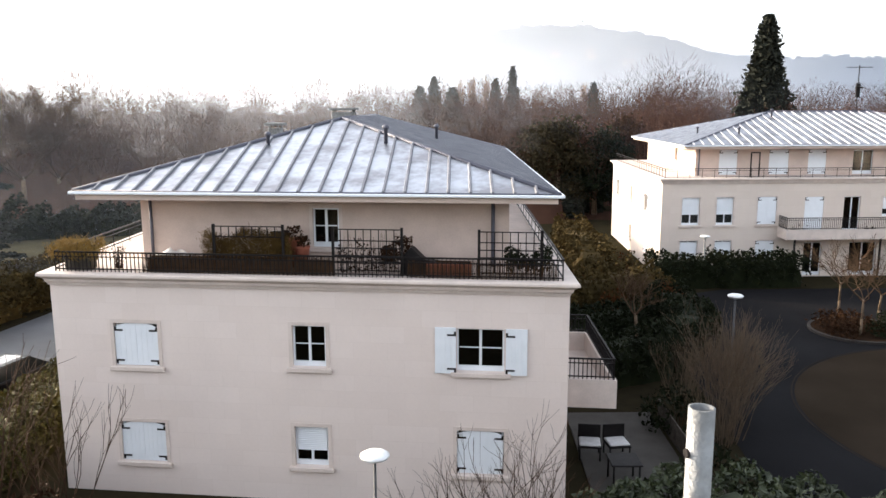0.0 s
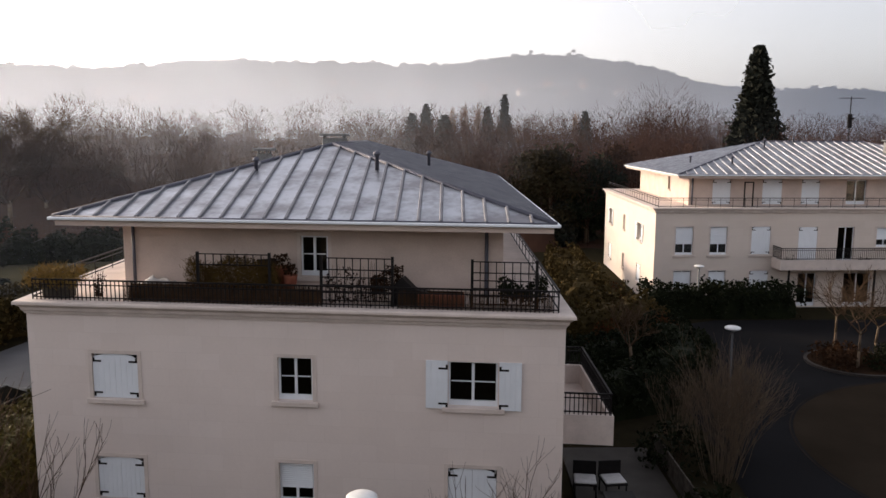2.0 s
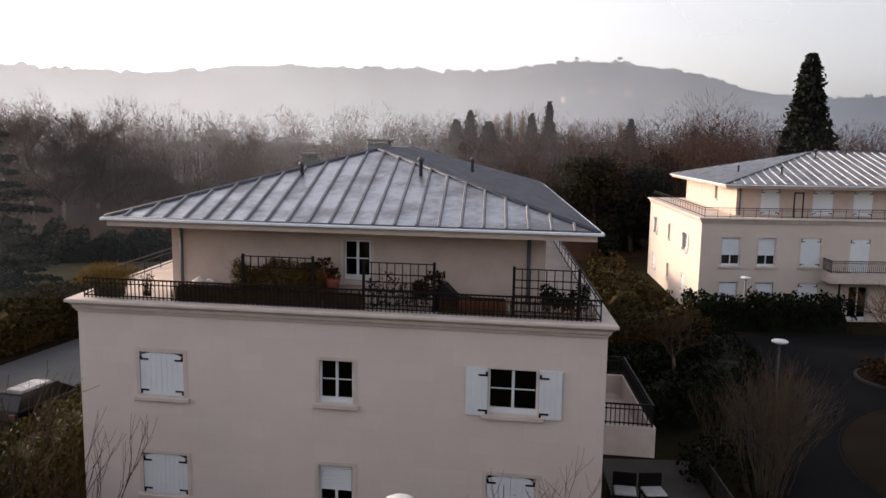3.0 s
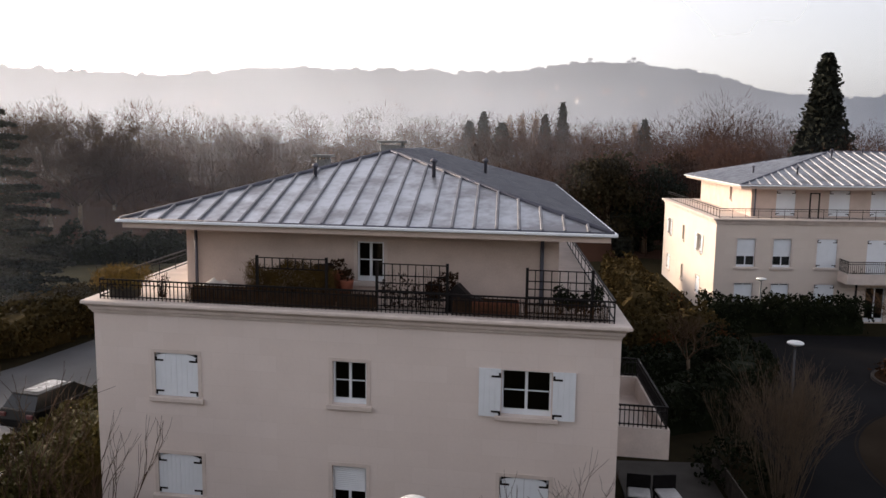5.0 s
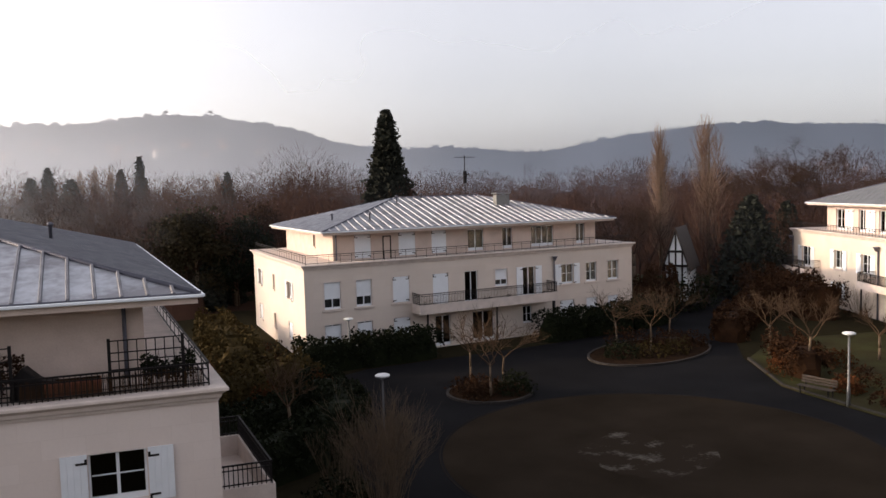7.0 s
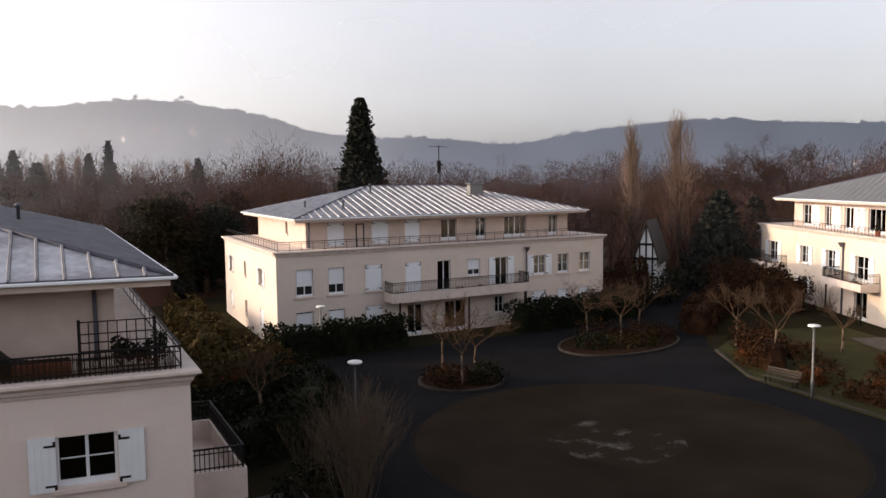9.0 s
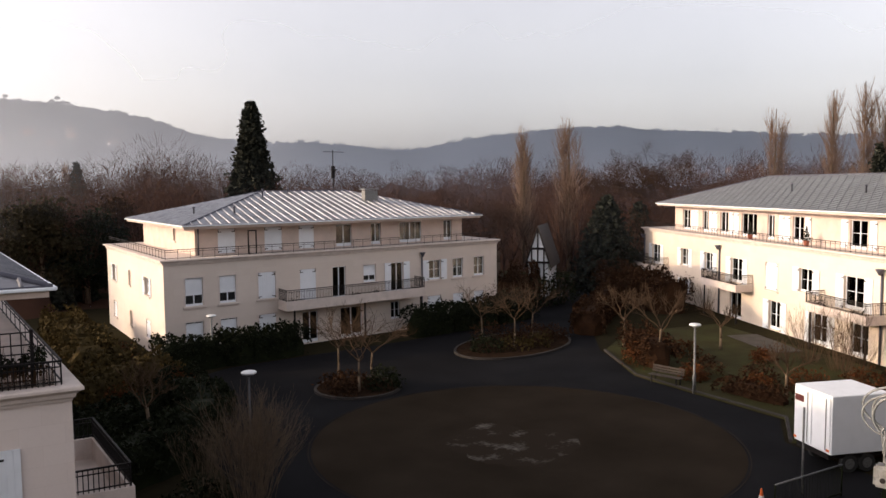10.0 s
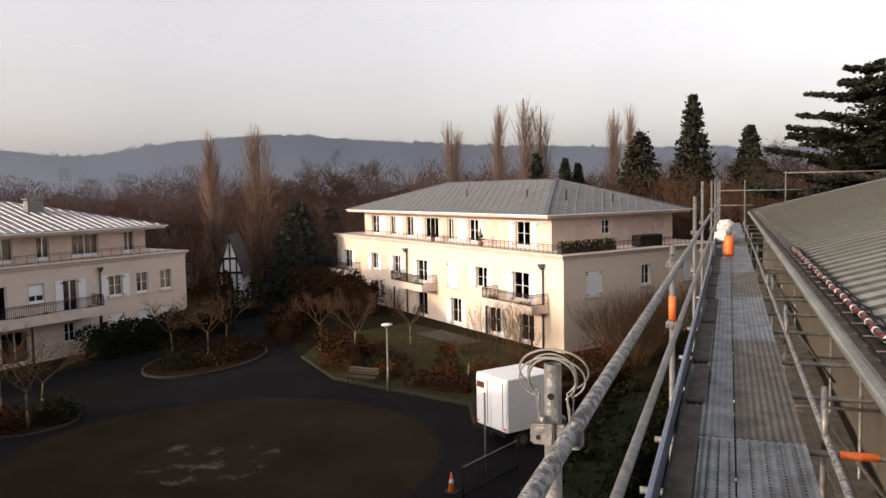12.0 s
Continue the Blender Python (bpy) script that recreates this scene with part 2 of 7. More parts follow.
def mist_mat(name, thick, top, fade, centre):
    """Valley haze as an added veil that lets most light by and scatters the rest; thinner with height, its strength
    shifted from left to right.
    """
    m = bpy.data.materials.new(name)
    m.use_nodes = True
    nt = m.node_tree
    nt.nodes.clear()
    o, t, d, x, geo, sep, mr, nz, mu = [nt.nodes.new("ShaderNode" + k) for k in ("OutputMaterial", "BsdfTransparent", "BsdfTranslucent", "MixShader", "TexCoord", "SeparateXYZ", "MapRange", "TexNoise", "Math")]
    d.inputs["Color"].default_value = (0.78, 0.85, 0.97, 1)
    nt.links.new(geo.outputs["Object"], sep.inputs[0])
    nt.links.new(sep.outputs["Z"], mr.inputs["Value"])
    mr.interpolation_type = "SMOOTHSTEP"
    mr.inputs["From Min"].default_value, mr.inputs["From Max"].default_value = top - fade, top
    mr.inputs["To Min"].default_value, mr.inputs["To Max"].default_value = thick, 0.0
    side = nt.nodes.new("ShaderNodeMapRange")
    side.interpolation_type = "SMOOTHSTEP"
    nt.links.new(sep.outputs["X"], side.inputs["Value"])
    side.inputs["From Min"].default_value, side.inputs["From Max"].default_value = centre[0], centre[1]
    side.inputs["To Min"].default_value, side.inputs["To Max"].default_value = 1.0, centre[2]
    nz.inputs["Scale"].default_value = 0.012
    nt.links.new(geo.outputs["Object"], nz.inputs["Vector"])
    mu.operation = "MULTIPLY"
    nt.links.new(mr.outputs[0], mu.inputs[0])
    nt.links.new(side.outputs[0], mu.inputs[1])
    mu2 = nt.nodes.new("ShaderNodeMath")
    mu2.operation = "MULTIPLY"
    nr = nt.nodes.new("ShaderNodeMapRange")
    nr.inputs["From Min"].default_value, nr.inputs["From Max"].default_value = 0.3, 0.7
    nr.inputs["To Min"].default_value, nr.inputs["To Max"].default_value = 0.85, 1.1
    nt.links.new(nz.outputs["Fac"], nr.inputs["Value"])
    nt.links.new(mu.outputs[0], mu2.inputs[0])
    nt.links.new(nr.outputs[0], mu2.inputs[1])
    nt.links.new(mu2.outputs[0], x.inputs[0])
    nt.links.new(t.outputs[0], x.inputs[1])
    nt.links.new(d.outputs[0], x.inputs[2])
    nt.links.new(x.outputs[0], o.inputs[0])
    return m


for dull, level in ((ASPHALT, 0.04), (GRAVEL, 0.0), (SOIL, 0.0), (GRASS, 0.05), (FIELD, 0.0), (LEAF, 0.08), (LEAF_LIGHT, 0.1), (LEAF_BROWN, 0.05), (LEAF_GOLD, 0.1), (NEEDLE, 0.05), (BARK, 0.1), (TWIG, 0.05), (WOODS, 0.0), (POPLAR, 0.05), (HILL, 0.0), (KERB, 0.2), (PALE_STAIN, 0.0), (SETT, 0.0), (ZINC_DARK, 0.35), (SEAM_DARK, 0.05), (CAR, 0.12), (CAR_GLASS, 0.3), (LEAF_OLIVE, 0.05), (LEAF_DEEP, 0.05), (MEADOW, 0.0), (TIMBER, 0.2), (SLAB, 0.2), (IRON, 0.12), (LEAF_STRAW, 0.05), (REED, 0.05), (LEAF_RUST, 0.05), (TWIG_PALE, 0.05), (ZINC_DULL, 0.3)):
    dull.node_tree.nodes["Principled BSDF"].inputs["Specular IOR Level"].default_value = level


# ---- building helpers ----


def box(bm, a, b, mi=0):
    """A box between two corners."""
    v = [bm.verts.new((x, y, z)) for z in (a[2], b[2]) for y in (a[1], b[1]) for x in (a[0], b[0])]
    for q in ((0, 2, 3, 1), (4, 5, 7, 6), (0, 1, 5, 4), (2, 6, 7, 3), (0, 4, 6, 2), (1, 3, 7, 5)):
        bm.faces.new([v[i] for i in q]).material_index = mi


def tube(bm, p, q, r, r2=None, n=8, mi=0, cap=True):
    """A round bar from p to q."""
    p, q = Vector(p), Vector(q)
    d = (q - p)
    if d.length < 1e-6:
        return
    d.normalize()
    s = d.orthogonal().normalized()
    t = d.cross(s)
    r2 = r if r2 is None else r2
    rings = [[bm.verts.new(c + (s * math.cos(k * math.tau / n) + t * math.sin(k * math.tau / n)) * w) for k in range(n)] for c, w in ((p, r), (q, r2))]
    for k in range(n):
        f = bm.faces.new((rings[0][k], rings[0][(k + 1) % n], rings[1][(k + 1) % n], rings[1][k]))
        f.smooth, f.material_index = n > 5, mi
    if cap:
        bm.faces.new(rings[0][::-1]).material_index = mi
        bm.faces.new(rings[1]).material_index = mi


def lathe(bm, profile, centre, n=16, mi=0):
    """A turned shape: radius and height pairs round a vertical axis."""
    cx, cy, cz = centre
    rings = [[bm.verts.new((cx + r * math.cos(k * math.tau / n), cy + r * math.sin(k * math.tau / n), cz + z)) for k in range(n)] for r, z in profile]
    for a, b in zip(rings, rings[1:]):
        for k in range(n):
            f = bm.faces.new((a[k], a[(k + 1) % n], b[(k + 1) % n], b[k]))
            f.smooth, f.material_index = True, mi
    bm.faces.new(rings[0][::-1]).material_index = mi
    bm.faces.new(rings[-1]).material_index = mi


def thing(name, at, label, category, group="", kind=""):
    e = new(name)
    e.empty_display_size = 0.3
    e.matrix_basis = Matrix.Translation(at)
    return tagged(e, label, category, group, kind)


def part(name, bm, material, parent=None, label="", m=None, bevel=0.0):
    """Links a bmesh as one mesh object under a thing or a part; m maps its points into the place first."""
    if bevel:
        bmesh.ops.bevel(bm, geom=bm.edges[:], offset=bevel, segments=1, affect="EDGES", clamp_overlap=True)
    if m is not None:
        bm.transform(m)
        if m.to_3x3().determinant() < 0:
            bmesh.ops.reverse_faces(bm, faces=bm.faces[:])
    me = bpy.data.meshes.new(name)
    bm.to_mesh(me)
    bm.free()
    for k in (material if isinstance(material, (list, tuple)) else [material]):
        me.materials.append(k)
    ob = new(name, me)
    if parent:
        ob.parent = parent
        if parent.type == "EMPTY":
            ob.matrix_parent_inverse = parent.matrix_basis.inverted()
    if label:
        ob["label"] = label
    if name in ("foliage", "branchwork", "brushwood", "bough_work", "woody_core"):
        ob["kind"] = "stuff"
    return ob


def affine(ox, oy, ua, va):
    """Plan frame: u along the front, v inwards, z up."""
    ua, va = radians(ua), radians(va)
    return Matrix(((math.cos(ua), math.cos(va), 0, ox), (math.sin(ua), math.sin(va), 0, oy), (0, 0, 1, 0), (0, 0, 0, 1)))


def face_front(F, v):
    return F @ Matrix(((1, 0, 0, 0), (0, 1, 0, v), (0, 0, 1, 0), (0, 0, 0, 1)))


def face_left(F, u):
    return F @ Matrix(((0, 1, 0, u), (1, 0, 0, 0), (0, 0, 1, 0), (0, 0, 0, 1)))


def face_right(F, u):
    return F @ Matrix(((0, -1, 0, u), (1, 0, 0, 0), (0, 0, 1, 0), (0, 0, 0, 1)))


def face_back(F, v):
    return F @ Matrix(((1, 0, 0, 0), (0, -1, 0, v), (0, 0, 1, 0), (0, 0, 0, 1)))


def wall(name, face, s0, s1, z0, z1, holes, material, parent, thick=0.3):
    """A wall of real thickness with its openings cut through. holes: (s0, s1, z0, z1)."""
    bm = bmesh.new()
    zs = sorted({z0, z1, *[min(max(h[k], z0), z1) for h in holes for k in (2, 3)]})
    ss = sorted({s0, s1, *[h[k] for h in holes for k in (0, 1)]})
    for a, b in zip(zs, zs[1:]):
        for c, d in zip(ss, ss[1:]):
            if not any(h[0] < (c + d) / 2 < h[1] and h[2] < (a + b) / 2 < h[3] for h in holes):
                box(bm, (c, 0, a), (d, thick, b))
    bmesh.ops.remove_doubles(bm, verts=bm.verts, dist=0.0005)
    seen = {}
    for f in bm.faces[:]:
        key = tuple(round(c, 3) for c in f.calc_center_median())
        seen.setdefault(key, []).append(f)
    bmesh.ops.delete(bm, geom=[f for fs in seen.values() if len(fs) > 1 for f in fs], context="FACES")
    return part(name, bm, material, parent, m=face)


def shutter_leaf(face, s0, s1, z0, z1, d, house, hinge_side, arch=False):
    """A white boarded leaf, grooved between its boards, with dark strap hinges."""
    bm = bmesh.new()
    n = max(2, round((s1 - s0) / 0.14))
    prof = []
    for k in range(n):
        a, b = s0 + (s1 - s0) * k / n, s0 + (s1 - s0) * (k + 1) / n
        prof += [(a, d - 0.027 if k else d - 0.035), (a + 0.006, d - 0.035), (b - 0.006, d - 0.035)]
    prof += [(s1, d - 0.035), (s1, d), (s0, d)]

    def top(x):
        m = (x - s0) / (s1 - s0)
        return z1 - (0.11 * (1 - (m if hinge_side < 0 else 1 - m)) ** 4 if arch else 0)

    lo = [bm.verts.new((x, y, z0)) for x, y in prof]
    hi = [bm.verts.new((x, y, top(x))) for x, y in prof]
    for k in range(len(prof)):
        bm.faces.new((lo[k], lo[(k + 1) % len(prof)], hi[(k + 1) % len(prof)], hi[k]))
    bm.faces.new(lo[::-1])
    bm.faces.new(hi)
    leaf = part("shutter", bm, WHITE, house, m=face)
    for z in (z0 + 0.13, z1 - 0.2):
        e = s0 if hinge_side < 0 else s1
        i, e2 = e - hinge_side * 0.24, e - hinge_side * 0.055
        zz = z + (-0.10 if z < (z0 + z1) / 2 else 0.10)
        bm = bmesh.new()
        box(bm, (min(e, i), d - 0.047, z - 0.022), (max(e, i), d - 0.0355, z + 0.027))
        box(bm, (min(e, e2), d - 0.048, min(z, zz)), (max(e, e2), d - 0.0355, max(z, zz)))
        part("hinge", bm, IRON, leaf, m=face)
    return leaf


def window(house, face, s0, s1, z0, z1, kind="casement", shutters=False, sill=True, rows=2, cols=2, curtain=False, depth=0.14, wide=0.55):
    """A window in its opening: frame with bars, panes, sill, shutters. kinds: casement, shut, roller, french."""
    w = 0.05
    lo = z0 + (0.14 if kind != "french" else 0.22)
    bm = bmesh.new()
    rings = []
    for a, b, c, e, y in ((s0, s1, z0, z1, depth), (s0, s1, z0, z1, depth + 0.07), (s0 + w, s1 - w, lo, z1 - w, depth + 0.07), (s0 + w, s1 - w, lo, z1 - w, depth)):
        rings.append([bm.verts.new(p) for p in ((a, y, c), (b, y, c), (b, y, e), (a, y, e))])
    for a, b in zip(rings, rings[1:] + rings[:1]):
        for k in range(4):
            bm.faces.new((a[k], b[k], b[(k + 1) % 4], a[(k + 1) % 4]))
    bmesh.ops.recalc_face_normals(bm, faces=bm.faces[:])
    fr = part("window", bm, WHITE, house, m=face)
    if kind != "shut":
        for k in range(1, cols):
            c = s0 + (s1 - s0) * k / cols
            ww = 0.036 if k * 2 == cols else 0.016
            bm = bmesh.new()
            box(bm, (c - ww, depth - 0.01, lo), (c + ww, depth + 0.06, z1 - w))
            part("mullion", bm, WHITE, fr, m=face, bevel=0.005)
        for k in range(1, rows):
            c = lo + (z1 - w - lo) * k / rows
            for j in range(cols):
                bm = bmesh.new()
                box(bm, (s0 + w + (s1 - s0 - 2 * w) * j / cols + 0.02, depth + 0.01, c - 0.014), (s0 + w + (s1 - s0 - 2 * w) * (j + 1) / cols - 0.02, depth + 0.05, c + 0.014))
                part("glazing_bar", bm, WHITE, fr, m=face)
    if kind != "shut":
        for k in range(cols):
            bm = bmesh.new()
            box(bm, (s0 + w + (s1 - s0 - 2 * w) * k / cols + 0.004, depth + 0.03, lo + 0.003), (s0 + w + (s1 - s0 - 2 * w) * (k + 1) / cols - 0.004, depth + 0.038, z1 - w - 0.003))
            g = part("pane", bm, GLASS, fr, m=face)
            g.visible_shadow = False
    if curtain:
        bm = bmesh.new()
        for q in range(14):
            a = s0 + w + (s1 - s0 - 2 * w) * q / 14
            if 4 <= q <= 9 and curtain == 2:
                continue
            box(bm, (a, depth + 0.16 + 0.03 * (q % 2), lo), (a + (s1 - s0) / 14, depth + 0.18 + 0.03 * (q % 2), z1 - w))
        part("curtain", bm, CURTAIN, fr, m=face)
    if kind == "roller":
        bm = bmesh.new()
        low = z0 + (z1 - z0) * 0.38
        n = int((z1 - w - low) / 0.055)
        prev = None
        for k in range(2 * n + 1):
            z, dd = low + k * 0.0275, depth - 0.03 + 0.012 * (k % 2)
            row = [bm.verts.new((s0 + w + 0.004, dd, z)), bm.verts.new((s1 - w - 0.004, dd, z)), bm.verts.new((s1 - w - 0.004, depth - 0.006, z)), bm.verts.new((s0 + w + 0.004, depth - 0.006, z))]
            if prev:
                for q in range(4):
                    bm.faces.new((prev[q], prev[(q + 1) % 4], row[(q + 1) % 4], row[q]))
            else:
                bm.faces.new(row[::-1])
            prev = row
        bm.faces.new(prev)
        part("roller_blind", bm, WHITE, fr, m=face)
    if kind == "shut":
        c = (s0 + s1) / 2
        shutter_leaf(face, s0 + 0.01, c - 0.004, z0 + 0.02, z1 - 0.01, 0.05, house, -1, True)
        shutter_leaf(face, c + 0.004, s1 - 0.01, z0 + 0.02, z1 - 0.01, 0.05, house, 1, True)
    if shutters:
        wd = wide
        shutter_leaf(face, s0 - wd - 0.02, s0 - 0.02, z0 - 0.04, z1 + 0.03, -0.025, house, 1)
        shutter_leaf(face, s1 + 0.02, s1 + wd + 0.02, z0 - 0.04, z1 + 0.03, -0.025, house, -1)
    if sill:
        if kind == "shut" or not shutters:
            bm = bmesh.new()
            box(bm, (s0 - 0.10, -0.018, z0 - 0.003), (s0 - 0.002, 0.02, z1 + 0.002))
            box(bm, (s1 + 0.002, -0.018, z0 - 0.003), (s1 + 0.10, 0.02, z1 + 0.002))
            box(bm, (s0 - 0.10, -0.018, z1 + 0.002), (s1 + 0.10, 0.02, z1 + 0.10))
            bmesh.ops.remove_doubles(bm, verts=bm.verts, dist=0.0005)
            part("surround", bm, TRIM, fr, m=face)
        bm = bmesh.new()
        box(bm, (s0 - 0.16, -0.10, z0 - 0.13), (s1 + 0.16, depth, z0 - 0.004))
        part("sill", bm, TRIM, fr, m=face, bevel=0.012)
    return fr


def railing(house, name, face, s0, s1, d, z0, z1, singles, step=0.12, label="dark iron railing"):
    """An iron railing: top rail, bottom rail, uprights."""
    bm = bmesh.new()
    box(bm, (s0, d - 0.025, z1 - 0.04), (s1, d + 0.025, z1))
    rail = part(name, bm, IRON, house, label, m=face)
    bm = bmesh.new()
    box(bm, (s0, d - 0.015, z0 + 0.06), (s1, d + 0.015, z0 + 0.09))
    box(bm, (s0, d - 0.015, z1 - 0.16), (s1, d + 0.015, z1 - 0.135))
    part("lower_rail", bm, IRON, rail, m=face)
    n = max(2, round((s1 - s0) / step))
    if singles:
        bm = bmesh.new()
        box(bm, (-0.011, -0.011, 0), (0.011, 0.011, z1 - z0 - 0.041))
        me = bpy.data.meshes.new("baluster")
        bm.to_mesh(me)
        bm.free()
        me.materials.append(IRON)
        for k in range(n + 1):
            ob = new("baluster", me)
            ob.parent = rail
            ob.matrix_basis = Matrix.Translation(face @ Vector((s0 + (s1 - s0) * k / n, d, z0)))
    else:
        bm = bmesh.new()
        for k in range(n + 1):
            s = s0 + (s1 - s0) * k / n
            box(bm, (s - 0.011, d - 0.011, z0), (s + 0.011, d + 0.011, z1 - 0.041))
        tagged(part("railing_infill", bm, IRON, rail, m=face), kind="stuff")
    return rail


def hip_roof(house, F, u0, u1, v0, v1, ze, zr, material, seams, step=0.62, gutter_mat=None, seam_h=0.07, seam_mat=None):
    """A hipped zinc roof with soffit, fascia, gutter, caps and standing seams."""
    half = min(u1 - u0, v1 - v0) / 2
    if u1 - u0 > v1 - v0:
        ra, rb = (u0 + half, (v0 + v1) / 2), (u1 - half, (v0 + v1) / 2)
    else:
        ra, rb = ((u0 + u1) / 2, v0 + half), ((u0 + u1) / 2, v1 - half)
    c = [(u0, v0), (u1, v0), (u1, v1), (u0, v1)]
    bm = bmesh.new()
    e = [bm.verts.new((x, y, ze)) for x, y in c]
    s = [bm.verts.new((x, y, ze - 0.05)) for x, y in c]
    a, b = bm.verts.new((*ra, zr)), bm.verts.new((*rb, zr))
    if u1 - u0 > v1 - v0:
        polys = [(e[0], e[1], b, a), (e[1], e[2], b), (e[2], e[3], a, b), (e[3], e[0], a)]
    else:
        polys = [(e[0], e[1], a), (e[1], e[2], b, a), (e[2], e[3], b), (e[3], e[0], a, b)]
    for p in polys:
        bm.faces.new(p)
    for k in range(4):
        bm.faces.new((e[k], s[k], s[(k + 1) % 4], e[(k + 1) % 4]))
    bm.faces.new(s)
    roof = part("roof", bm, material, house, "grey standing-seam zinc hipped roof", m=F)
    bm = bmesh.new()
    box(bm, (u0 + 0.04, v0 + 0.04, ze - 0.23), (u1 - 0.04, v1 - 0.04, ze - 0.054))
    part("soffit", bm, PLASTER, roof, m=F)
    for side in range(4):
        bm = bmesh.new()
        (x0, y0), (x1, y1) = c[side], c[(side + 1) % 4]
        if side % 2 == 0:
            y = y0 + (-0.11 if side == 0 else 0.11)
            box(bm, (min(x0, x1) - 0.1, min(y, y0), ze - 0.075), (max(x0, x1) + 0.1, max(y, y0), ze + 0.0))
        else:
            x = x0 + (0.13 if side == 1 else -0.13)
            box(bm, (min(x, x0), min(y0, y1), ze - 0.075), (max(x, x0), max(y0, y1), ze + 0.0))
        part("gutter", bm, gutter_mat or WHITE, roof, m=F, bevel=0.015)
    # Dark tube added along each eave for the shadow gap above the gutter.
    for side in range(4):
        (x0, y0), (x1, y1) = c[side], c[(side + 1) % 4]
        bm = bmesh.new()
        tube(bm, (x0, y0, ze + 0.012), (x1, y1, ze + 0.012), 0.028, n=6)
        part("eaves_shadow_strip", bm, ZINC_DULL, roof, m=F)
    caps = [(c[0], ra), (c[1], ra if u1 - u0 <= v1 - v0 else rb), (c[2], rb), (c[3], rb if u1 - u0 <= v1 - v0 else ra)]
    for (p, q) in caps:
        bm = bmesh.new()
        tube(bm, (*p, ze + 0.01), (*q, zr + 0.01), 0.07, n=6)
        part("hip_cap", bm, ZINC_DULL, roof, m=F)
    bm = bmesh.new()
    tube(bm, (*ra, zr + 0.01), (*rb, zr + 0.01), 0.08, n=6)
    part("ridge_cap", bm, ZINC_DULL, roof, m=F)
    rise = (zr - ze) / half
    for side in seams:
        lo, hi = (u0, u1) if side in ("front", "back") else (v0, v1)
        n = int((hi - lo) / step)
        for k in range(1, n):
            s = lo + (hi - lo) * k / n
            run = min(s - lo, hi - s, half) - 0.08
            if run < 0.15:
                continue
            bm = bmesh.new()
            prof = [(-0.045, 0.002), (0.045, 0.002), (0.026, seam_h), (-0.026, seam_h)] if seam_h < 0.08 else [(-0.055, 0.002), (0.055, 0.002), (0.03, seam_h), (-0.03, seam_h)]
            ends = []
            for r in (0.0, run):
                ring = []
                for o, h in prof:
                    if side == "front":
                        p = (s + o, v0 + r, ze + rise * r + h)
                    elif side == "back":
                        p = (s + o, v1 - r, ze + rise * r + h)
                    elif side == "left":
                        p = (u0 + r, s + o, ze + rise * r + h)
                    else:
                        p = (u1 - r, s + o, ze + rise * r + h)
                    ring.append(bm.verts.new(p))
                ends.append(ring)
            for j in range(4):
                bm.faces.new((ends[0][j], ends[0][(j + 1) % 4], ends[1][(j + 1) % 4], ends[1][j]))
            bm.faces.new(ends[0][::-1])
            bm.faces.new(ends[1])
            bmesh.ops.recalc_face_normals(bm, faces=bm.faces[:])
            part("seam", bm, seam_mat or ZINC_RIB, roof, m=F)
    return roof


def roof_vent(house, F, u, v, z, h=0.5, wide=0.0):
    """A vent on the roof: a pipe with a cap, or a box flue."""
    bm = bmesh.new()
    if wide:
        box(bm, (u - wide / 2, v - 0.3, z - 0.5), (u + wide / 2, v + 0.3, z + h))
        box(bm, (u - wide / 2 - 0.1, v - 0.42, z + h + 0.09), (u + wide / 2 + 0.1, v + 0.42, z + h + 0.17))
        for a in (-1, 1):
            for b in (-1, 1):
                box(bm, (u + a * (wide / 2 - 0.06) - 0.03, v + b * 0.25 - 0.03, z + h), (u + a * (wide / 2 - 0.06) + 0.03, v + b * 0.25 + 0.03, z + h + 0.09))
        return part("chimney", bm, STEEL, house, "zinc box chimney with a raised cap", m=F, bevel=0.01)
    lathe(bm, [(0.06, -0.3), (0.06, h - 0.12), (0.11, h - 0.12), (0.11, h - 0.06), (0.05, h)], (u, v, z), 10)
    return part("vent_pipe", bm, ZINC_DULL, house, m=F)


